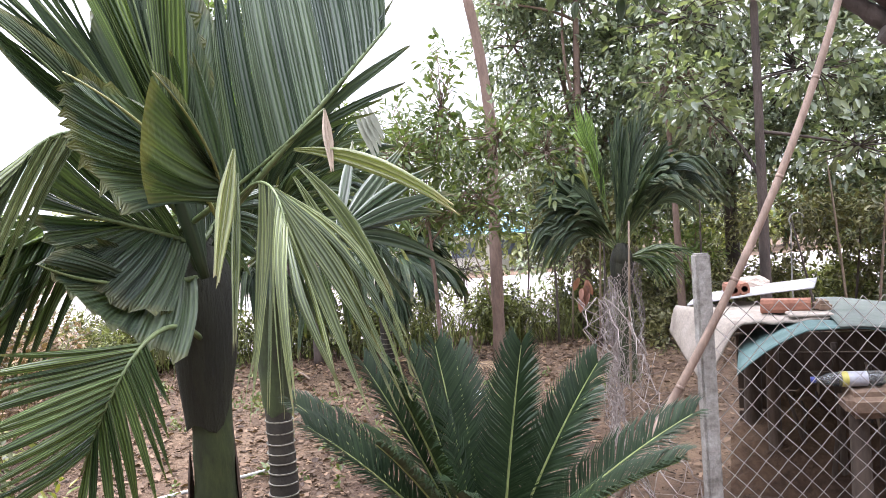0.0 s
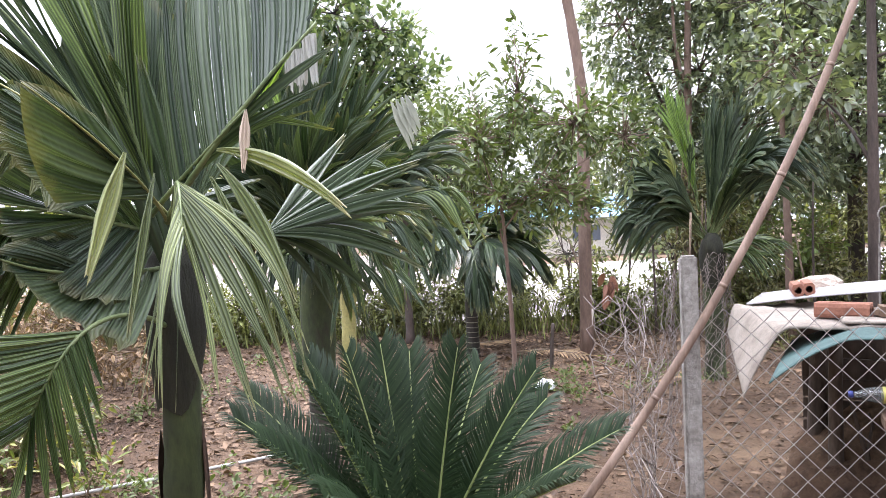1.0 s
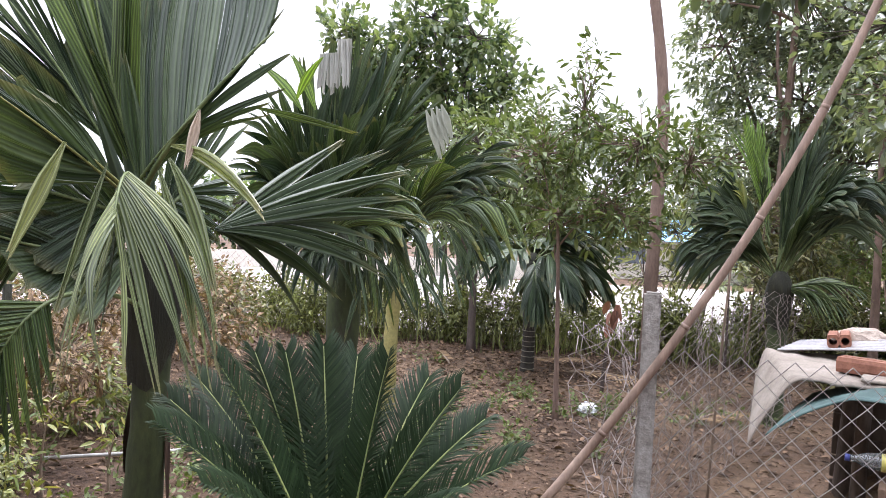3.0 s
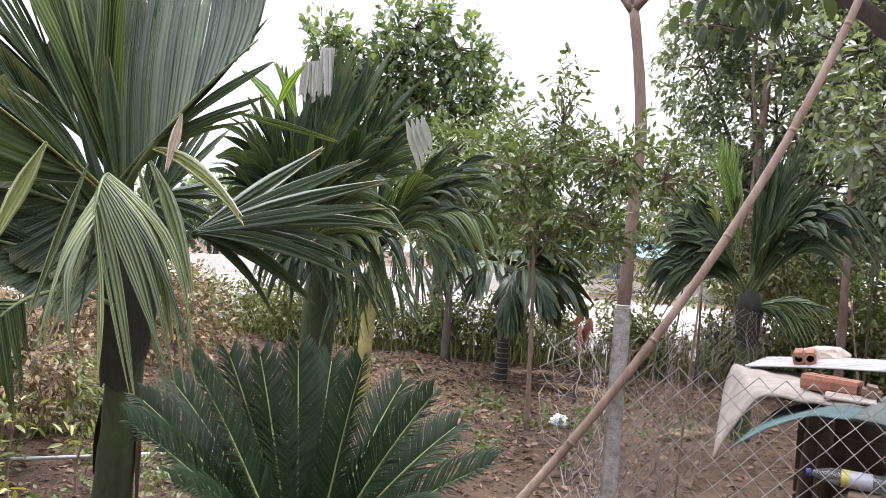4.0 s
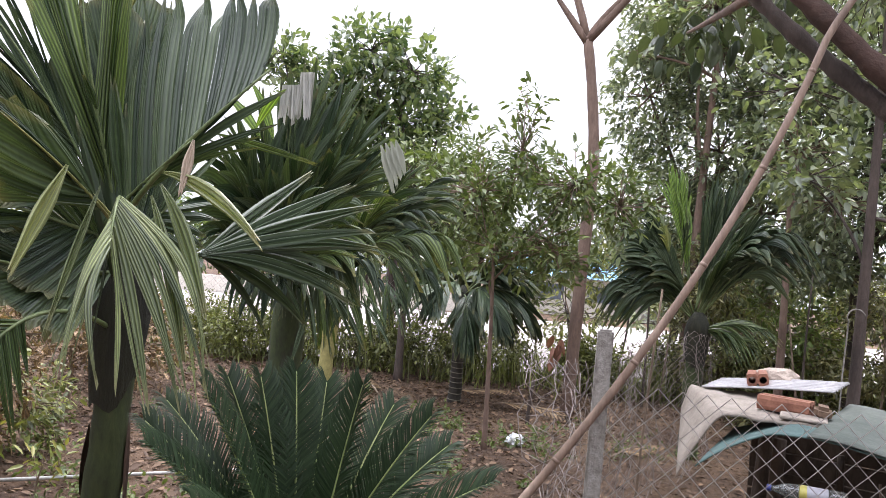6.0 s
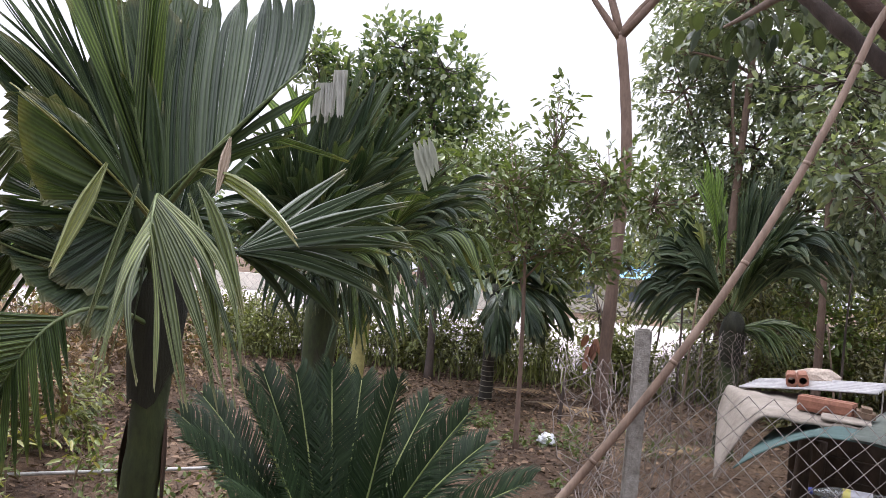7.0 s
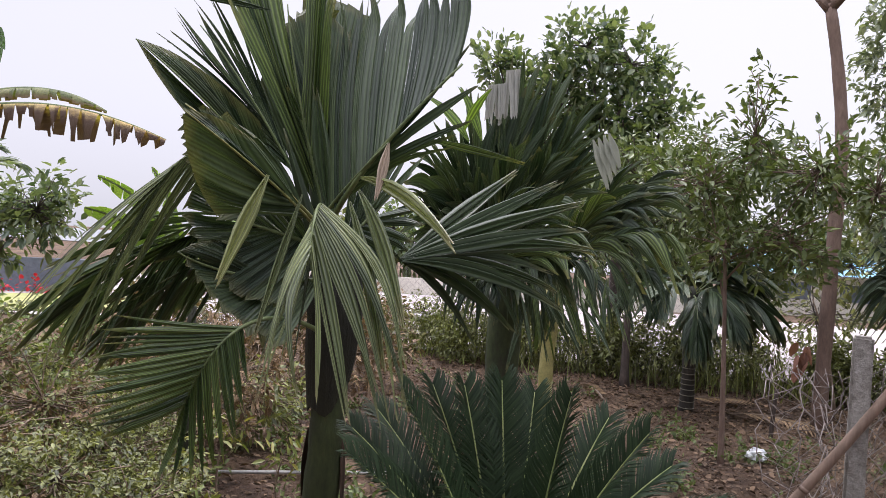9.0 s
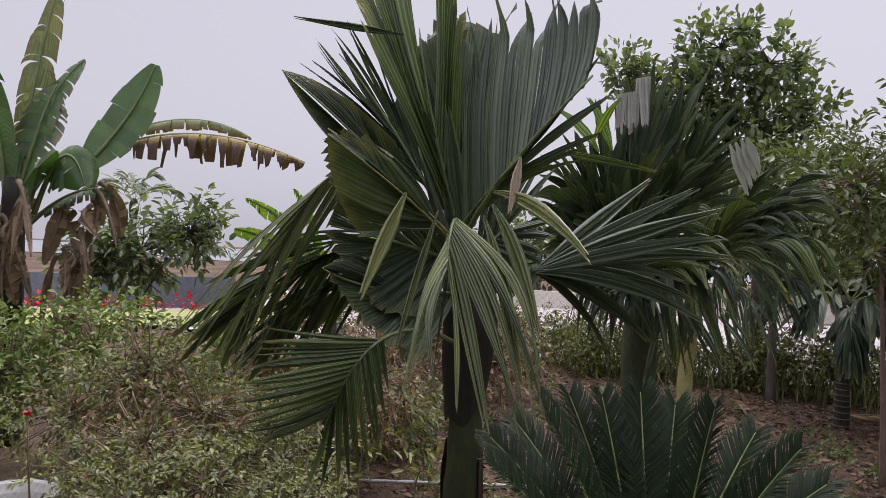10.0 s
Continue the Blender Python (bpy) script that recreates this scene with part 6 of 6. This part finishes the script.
tree("rose_bush", "straggly green shrub with thin twigs", (-3.4, 2.7, 0), (0, 0, 0.3), 0.015,
     [(0, 0, .4, .45, .45, .3), (0.4, 0.5, .3, .4, .4, .3)], 2600, 0.055, LEAF_BUSH, TWIG, 87, 0.42, "shrub", shell=0.1, group=SHRUBS)
tree("rose_bush", "straggly shrub with dry brown leaves", (-2.75, 2.45, 0), (0, 0, 0.4), 0.015,
     [(0, 0, .75, .35, .35, .35), (0.3, 0.3, .6, .35, .35, .35), (-0.3, -0.2, .7, .35, .35, .3)], 2400, 0.055, LEAF_BROWN, TWIG, 88, 0.4, "shrub", shell=0.1, group=SHRUBS)
tree("rose_bush", "straggly half-dry shrub with reddish brown leaves", (-1.7, 1.35, 0), (0, 0, 0.3), 0.012,
     [(0, 0, .55, .35, .35, .25), (-0.3, 0.3, .6, .35, .35, .3), (0.3, 0.1, .45, .3, .3, .22), (-0.6, 0.0, .7, .3, .3, .3)], 1700, 0.032, LEAF_BROWN, TWIG, 89, 0.42, "shrub", shell=0.0, group=SHRUBS)
for k, (x, y, s) in enumerate(((-3.9, 4.1, 1.0), (-4.7, 4.9, 1.1), (-5.6, 5.4, 1.2), (-4.9, 3.3, 1.1))):
    tree("dry_bush", "half-dry bush of brown and olive leaves", (x, y, 0), (0, 0, 0.5 * s), 0.02,
         [(0, 0, .7 * s, .45, .45, .4), (0.35, 0.3, .5 * s, .4, .4, .35), (-0.3, -0.3, .55 * s, .4, .4, .4)], 2200, 0.06, (LEAF_BROWN, LEAF_THICKET)[k % 2], TWIG, 190 + k, 0.4, "bush", shell=0.05, group="dry bushes")
tree("citrus_tree", "small citrus tree with dark leaves", (-6.3, 2.0, 0), (0, 0, 0.9), 0.03,
     [(0, 0, 1.3, .45, .45, .4), (0.3, 0.4, 1.5, .35, .35, .35), (-0.3, -0.4, 1.2, .4, .4, .4)], 2300, 0.11, LEAF_JACK, BARK_DARK, 83, 0.42, shell=0.2)


for k, (x, y, h) in enumerate(((-1.93, 2.48, 0.5), (-2.1, 2.3, 0.4), (-1.8, 2.75, 0.35), (-1.6, 2.2, 0.35))):
    tree("croton", "small croton with yellow-green leaves on bare stems", (x, y, 0), (0.03, 0, h * 0.8), 0.008,
         [(0, 0, h, .1, .1, .08), (0.05, 0.05, h * 0.7, .1, .1, .1), (-0.08, 0, h * 0.8, .08, .08, .1)], 44, 0.07, LEAF_CROTON, TWIG, 84 + k, 0.3, "shrub", shell=0.0, cluster=5, hang=0.0, group="crotons")


def banana_blade(parent, p0, p1, p2, width, mat, torn, seed, name="leaf", hang=0.5, roll=0.0):
    """A banana leaf: a stout rib with two halves, torn across into strips that hang."""
    rng = np.random.default_rng(seed)
    pts = bezier(vec(*p0), vec(*p1), vec(*p2), 40)
    g = Geo()
    tube(g, pts, np.linspace(0.022, 0.004, 40), 6)
    leaf = part(name, g, RIB if mat in (BANANA, BANANA_OLD, BANANA_YOUNG, BANANA_DEAD) else TWIG, parent)
    g = Geo()
    for sg in (-1, 1):
        i = 8
        while i < 39:
            n = int(rng.integers(1, 3 if mat == BANANA_DEAD else 4)) if torn else int(rng.integers(2, 8))
            j = min(39, i + n)
            gapped = rng.uniform(0.1, 0.9) if mat == BANANA_DEAD else rng.uniform(0.0, 0.25)
            cut = rng.uniform(0.35 if mat == BANANA_DEAD else 0.75, 1.1) if torn else rng.uniform(0.8, 1.0)
            rows, uv = [], []
            skew = rng.normal(0, 0.12) if torn else 0.0
            for k in range(i, j + 1):
                shrink = (0.5 - (k - i) / max(1, j - i)) * float(np.linalg.norm(pts[j] - pts[i])) * (gapped if torn else 0.0)
                t = unit(pts[min(k + 1, 39)] - pts[max(k - 1, 0)])
                side = unit(np.cross(t, vec(0, 0, 1)))
                side = (side * math.cos(roll) + np.cross(t, side) * math.sin(roll)) * sg
                s = (k - 8) / 31
                w = width * (math.sin(math.pi * min(1, 0.1 + 0.88 * s)) ** 0.6) * cut
                for q in np.linspace(0, 1, 6):
                    rows.append(pts[k] + side * w * q * (1 - hang * 0.55 * q) + vec(0, 0, 1) * w * (0.12 * q - hang * q * q) + t * 0.05 * w * q + t * (skew * w * q + shrink * q * q))
                    uv.append((q * 0.8 + (0.6 if torn and mat == BANANA_DEAD else 0.3 if torn else 0.0), s * 12))
            c = 6
            g.add(rows, [(a * c + b, a * c + b + 1, (a + 1) * c + b + 1, (a + 1) * c + b) for a in range(j - i) for b in range(5)], uv)
            i = j
    part("leaf_blade", g, mat, leaf)


def banana():
    ob = root("banana_plant", pose(-4.2, 0.95, 0), "banana plant with one torn yellowing leaf and dead hanging ones", "banana plant")
    g = Geo()
    z = np.linspace(-0.05, 1.8, 14)
    tube(g, np.stack([0.02 * np.sin(z * 2), -0.1 + 0 * z, z], 1), np.linspace(0.11, 0.07, 14), 12)
    part("stem", g, SHEATH, ob)
    banana_blade(ob, (0.021, 0.325, 1.956), (0.212, 0.96, 2.392), (0.537, 1.76, 2.042), 0.24, BANANA_DEAD, True, 1, hang=1.05, roll=0)
    banana_blade(ob, (-0.179, 0.339, 2.035), (-0.083, 1.016, 2.527), (0.033, 1.495, 2.246), 0.13, BANANA_OLD, True, 6, hang=0.7, roll=0)
    banana_blade(ob, (0.11, 0.184, 1.76), (0.151, 0.594, 2.192), (0.173, 0.741, 2.672), 0.2, BANANA, False, 2, hang=0.15, roll=1.15)
    banana_blade(ob, (0.102, 0.021, 1.557), (0.211, 0.191, 2.252), (0.32, 0.306, 1.759), 0.3, BANANA, False, 7, hang=0.5, roll=0.9)
    banana_blade(ob, (0.1, -0.043, 1.477), (0.205, 0.096, 2.089), (0.501, -0.005, 1.831), 0.26, BANANA, False, 8, hang=0.4, roll=0.9)
    banana_blade(ob, (-0.001, -0.104, 1.398), (-0.1, -0.045, 2.499), (-0.193, 0.141, 3.274), 0.16, BANANA_OLD, True, 3, hang=0.5, roll=0.6)
    banana_blade(ob, (-0.001, -0.107, 1.474), (-0.001, -0.072, 2.247), (0.018, 0.295, 2.669), 0.17, BANANA, True, 12, hang=0.4, roll=0.7)
    banana_blade(ob, (-0.002, -0.141, 1.472), (-0.002, -0.172, 2.234), (0.002, -0.418, 2.723), 0.24, BANANA, False, 13, hang=0.4, roll=0.8)
    banana_blade(ob, (-0.002, -0.137, 1.396), (0.101, -0.002, 2.127), (0.007, 0.126, 2.467), 0.2, BANANA, True, 9, hang=0.4, roll=0.9)
    banana_blade(ob, (-0.001, -0.071, 1.399), (0.018, 0.291, 1.893), (0.047, 0.572, 1.714), 0.14, BANANA, True, 5, hang=0.6, roll=0.3)
    # dead leaves hang in two ragged columns
    rng = np.random.default_rng(9)
    for i in range(70):
        x, y, z = rng.uniform(-0.05, 0.25), (rng.normal(-0.3, 0.13) if i % 3 else rng.normal(0.32, 0.1)), rng.uniform(0.9, 1.85)
        drop = rng.uniform(0.2, 0.6)
        banana_blade(ob, (x * 0.7, y * 0.9, z), (x * 1.2 + rng.normal(0, 0.05), y + rng.normal(0, 0.08), z - 0.05), (x + rng.normal(0, 0.1), y + rng.normal(0, 0.1), max(0.25, z - drop)), rng.uniform(0.025, 0.1), BANANA_BROWN, bool(i % 2), 20 + i, "dead_leaf", hang=rng.uniform(-0.4, 0.6), roll=rng.uniform(-1.4, 1.4))


banana()


def banana_sucker():
    ob = root("banana_sucker", pose(-2.09, 2.34, 0), "young banana plant with bright lime-green leaves", "banana plant")
    g = Geo()
    z = np.linspace(-0.03, 1.03, 10)
    tube(g, np.stack([0.001 * z / z[-1], 0.003 * z / z[-1], z], 1), np.linspace(0.05, 0.02, 10), 10)
    part("stem", g, SHEATH, ob)
    banana_blade(ob, (0.001, 0.004, 1.051), (0.029, 0.07, 1.481), (0.092, 0.209, 1.473), 0.12, BANANA_YOUNG, False, 41, hang=0.3, roll=0.8)
    banana_blade(ob, (-0.004, -0.01, 1.051), (-0.039, -0.1, 1.533), (-0.348, -0.401, 1.669), 0.1, BANANA_YOUNG, True, 42, hang=0.35, roll=0.9)
    banana_blade(ob, (-0.004, -0.01, 1.051), (-0.059, -0.152, 1.44), (-0.072, -0.529, 1.495), 0.1, BANANA_YOUNG, True, 43, hang=0.35, roll=0.9)
    banana_blade(ob, (-0.01, -0.024, 1.05), (-0.04, -0.103, 1.594), (-0.177, -0.188, 1.731), 0.09, BANANA_YOUNG, True, 44, hang=0.3, roll=0.9)
    banana_blade(ob, (0.001, 0.004, 1.051), (0.057, 0.133, 1.301), (0.135, 0.297, 1.339), 0.1, BANANA_YOUNG, False, 45, hang=0.4, roll=0.7)


banana_sucker()

# ---------------------------------------------------------------- small things on the ground
g = Geo()
a, b = vec(-2.6, 2.4, 0.032), vec(-1.55, 4.35, 0.032)
tube(g, [a + (b - a) * t for t in np.linspace(0, 1, 12)], 0.0105, 10)
tagged(part("water_pipe", g, PVC), "thin pale plastic water pipe lying on the soil", "pipe")

bm = bmesh.new()
bmesh.ops.create_icosphere(bm, subdivisions=4, radius=1.0)
for v in bm.verts:
    n3 = v.co.normalized()
    s = 1 + 0.35 * noise.noise(n3 * 2.2) + 0.2 * abs(noise.noise(n3 * 6))
    v.co = Vector((n3.x * 0.07 * s, n3.y * 0.065 * s, max(-0.02, n3.z * 0.055 * s)))
me = bpy.data.meshes.new("plastic_bag")
bm.to_mesh(me)
bm.free()
me.materials.append(WHITE_BAG)
bag = new("plastic_bag", me)
bag.matrix_world = pose(-1.06, 6.25, 0.03)
tagged(bag, "crumpled white plastic bag on the soil", "plastic bag")

g = Geo()
for k in range(9):
    blade(g, vec(0.462 + 0.018 * rng1.normal(), 3.63 + 0.02 * rng1.normal(), 1.15 - 0.011 * k), vec(rng1.normal(0, 0.4), rng1.normal(0, 0.4), -1), vec(1, rng1.normal(), 0), 0.06, 0.03, 0.15, 4, 5, False, k, 0.5)
tagged(part("dead_leaf_bunch", g, leaf_material("orange_dead_leaf", (0.13, 0.06, 0.04), (0.25, 0.12, 0.08), 0.8, through_light=0.1)), "bunch of orange-brown dead leaves caught in the fence", "dead leaves", kind="stuff")

# flower and pot beside the shrubs
g = Geo()
for k in range(10):
    a = k * 2.4
    blade(g, vec(0, 0, 0), vec(math.cos(a), math.sin(a), 0.4 + 0.1 * k), vec(-math.sin(a), math.cos(a), 0), 0.022, 0.02, 0.0, 4, 4, False, k)
ob = part("rose", g, RED)
ob.matrix_world = pose(-1.63, 0.89, 0.71)
tagged(ob, "small red rose on a thin stem", "flower")
g = Geo()
limb(g, (-1.75, 0.95, 0.0), (-1.63, 0.89, 0.71), 0.006, 0.003, rng1, 0.04, 5, 6)
part("stem", g, TWIG, ob).matrix_world = Matrix()
g = Geo()
prof = [(0.0, 0.0), (0.12, 0.0), (0.16, 0.25), (0.168, 0.27), (0.19, 0.275), (0.192, 0.3), (0.18, 0.305), (0.165, 0.29), (0.158, 0.22), (0.0, 0.215)]
nr = 28
ring = [(r * math.cos(2 * math.pi * k / nr), r * math.sin(2 * math.pi * k / nr), z) for r, z in prof for k in range(nr)]
g.add(ring, [(i * nr + k, i * nr + (k + 1) % nr, (i + 1) * nr + (k + 1) % nr, (i + 1) * nr + k) for i in range(len(prof) - 1) for k in range(nr)])
pot = root("plant_pot", pose(-2.01, 0.86, 0), "white plastic plant pot with a rolled rim", "plant pot")
part("pot_body", g, PVC, pot)

# sticks and pipes
g = Geo()
a = np.linspace(0, math.pi * 0.9, 9)
tube(g, [(0, 0, -0.02), (0, 0, 0.5), (0, 0, 1.0), (0.01, 0, 1.3)] + [(0.05 - 0.05 * math.cos(x), 0, 1.32 + 0.05 * math.sin(x)) for x in a], 0.0042, 8)
lay("hooked_pipe", g, CONCRETE, pose(1.33, 5.45, 0, 0, 0, 30), "thin pale pipe with a hooked top standing in the soil", "pipe")
g = Geo()
limb(g, (0, 0, -0.03), (0.05, 0.02, 1.38), 0.008, 0.006, rng1, 0.01, 6, 8)
lay("stick", g, TWIG, pose(0.42, 4.87, 0), "thin pale stick stuck upright by the fence", "stick")
g = Geo()
limb(g, (0, 0, -0.03), (0.03, 0.0, 0.42), 0.02, 0.016, rng1, 0.02, 7, 6)
lay("stake", g, BARK_DARK, pose(-1.36, 7.04, 0), "short dark wooden stake in the soil", "stake")
for k, (x, y, a) in enumerate(((-2.0, 7.5, 20), (-1.85, 7.7, -15), (-2.6, 7.6, 60), (-3.0, 6.9, 140), (-0.3, 6.4, 80))):
    g = Geo()
    tube(g, bezier(vec(0, 0, 0.03), vec(0.3, 0, 0.1), vec(0.65, 0.05, 0.03), 10), np.linspace(0.012, 0.004, 10), 6)
    ob = lay("fallen_frond", g, TWIG, pose(x, y, ground_z(x, y), 0, 0, a), "dry straw-coloured palm frond fallen on the soil", "palm frond")
    ob["group"] = "fallen fronds"
    g = Geo()
    for m in range(11):
        s = 0.2 + 0.075 * m
        for sg in (-1, 1):
            blade(g, vec(0.65 * s, 0, 0.06), vec(0.8, 0.6 * sg, 0.05), vec(0, 1, 0.3), 0.2, 0.02, 0.15, 4, 4, False, k * 50 + m)
    part("leaf_blade", g, LEAF_BROWN, ob)
limbs = ((-0.2, 4.6, 0.5), (-0.9, 6.7, 0.35), (0.3, 4.4, 0.3), (-2.2, 5.2, 0.4), (-1.2, 4.7, 0.45), (0.2, 3.6, 0.25), (-2.9, 4.7, 0.5))
for k, (x, y, ln) in enumerate(limbs):
    g = Geo()
    limb(g, (0, 0, 0.012), (ln, 0, 0.02), 0.006, 0.003, rng1, 0.06, 5, 6)
    ob = lay("twig", g, TWIG, pose(x, y, ground_z(x, y), 0, 0, 47 * k), "dry twig lying on the soil", "twig")
    ob["group"] = "fallen twigs"

# ---------------------------------------------------------------- rear fence and far background
chain_link("rear_fence", (-8.6, 6.3), (-2.2, 9.75), 0.05, 1.2, "thin chain-link fence along the road", WIRE_RUST, pitch=0.11, wire=0.0022, seed=5)


def house(m, size, roof_mat, wall_mat, label):
    w, d, h = size
    ob = root("house", m, label, "house", "houses across the road")
    g = Geo()
    box(g, (-w / 2, -d / 2, 0), (w / 2, d / 2, h))
    part("wall", g, wall_mat, ob, smooth=False)
    g = Geo()
    g.add([(-w / 2 - .4, -d / 2 - .5, h), (w / 2 + .4, -d / 2 - .5, h), (w / 2 + .4, 0, h + d * .22), (-w / 2 - .4, 0, h + d * .22), (-w / 2 - .4, d / 2 + .5, h), (w / 2 + .4, d / 2 + .5, h)],
          [(0, 1, 2, 3), (3, 2, 5, 4), (0, 3, 4), (1, 5, 2), (0, 4, 5, 1)])
    part("roof", g, roof_mat, ob, smooth=False)
    for k in range(3):
        g = Geo()
        x = (k - 1) * w * 0.3
        box(g, (x - w * 0.08, -d / 2 - .03, h * 0.4), (x + w * 0.08, -d / 2 - 0.004, h * 0.8))
        part("window", g, GREY_WALL, ob, smooth=False)


house(pose(-20, 12.5, 0, 0, 0, 62), (3, 2.4, 0.75), BLUE_ROOF, PALE_WALL, "low pale hut with a blue roof across the road")
house(pose(-9.5, 27, 0, 0, 0, 40), (6, 4, 1.3), BLUE_ROOF, PALE_WALL, "low pale hut with a blue roof across the road")


house(pose(-14.85, 8.8, 0, 0, 0, 62), (1.6, 1.4, 0.9), RED, PALE_WALL, "small roadside stall with a red canopy")


def low_wall(a, b, h, mat, label):
    a, b = vec(*a, 0), vec(*b, 0)
    d = unit(b - a)
    s = vec(-d[1], d[0], 0) * 0.08
    up = vec(0, 0, h)
    g = Geo()
    g.add([a - s, b - s, b + s, a + s, a - s + up, b - s + up, b + s + up, a + s + up], [(0, 1, 2, 3), (4, 7, 6, 5), (0, 4, 5, 1), (1, 5, 6, 2), (2, 6, 7, 3), (3, 7, 4, 0)])
    return tagged(part("garden_wall", g, mat, None, "", False), label, "wall", kind="structure")


low_wall((-16.5, -4), (-14.6, 5.2), 0.7, GREY_WALL, "low slate-grey wall across the road")
low_wall((-19, 9), (-9, 22), 0.5, PALE_WALL, "low pale yellowish wall along the far side of the road")
cs = [(-16.1 + 0.19 * k, -4 + 0.92 * k, 0.12) for k in range(11)]
v, f, uv, tw, pk = scatter(cs, [(0.3, 0.5, 0.12)] * 11, 900, 0.1, rng1, 6, 0.6, 0.0, 0.1)
stuff("red_flower_bed", v, f, uv, RED, "low bed of red flowers at the foot of the wall", "flowers")
palm((-27.8, 5.0, 0), 60, 2.3, 0.12, 0.6, [(az, el, 1.9, 0.35, 0.55, LEAF_JACK) for az, el in ((0, 40), (50, 50), (100, 40), (150, 45), (200, 40), (250, 50), (300, 45), (20, 75), (140, 72))], "distant coconut palm across the road", seed=9)
rngf = np.random.default_rng(130)
for k in range(5, 16):
    s = k / 15
    x, y = -38 + 44 * s + rngf.normal(0, 0.8), 3 + 34 * s + rngf.normal(0, 0.8)
    h = rngf.uniform(1.2, 2.8)
    tree("roadside_tree", "distant leafy tree across the road", (x, y, 0), (0, 0, h * 0.6), 0.12,
         [(0, 0, h, 1.6, 1.6, h * 0.6), (0.9, 0.5, h * 0.7, 1.3, 1.3, h * 0.5), (-0.9, -0.3, h * 0.7, 1.3, 1.3, h * 0.5)], 1300, 0.32, (LEAF_JACK, LEAF_BUSH)[k % 2], BARK_DARK, 140 + k, 0.5, shell=0.3, group="trees across the road")

# unseen wall behind the path, added to keep light off the palms' near side
g = Geo()
a, b = vec(-2.6, -3.6, 0), vec(6.4, 2.6, 0)
d = unit(b - a)
q = vec(d[1], -d[0], 0) * 0.2
up = vec(0, 0, 3.6)
g.add([a, b, b + q, a + q, a + up, b + up, b + q + up, a + q + up], [(0, 1, 2, 3), (4, 7, 6, 5), (0, 4, 5, 1), (1, 5, 6, 2), (2, 6, 7, 3), (3, 7, 4, 0)])
tagged(part("light_blocking_wall", g, GREY_PLASTER, None, "", False), "plain plastered wall behind the path, unseen and added to block light", "wall", kind="structure")
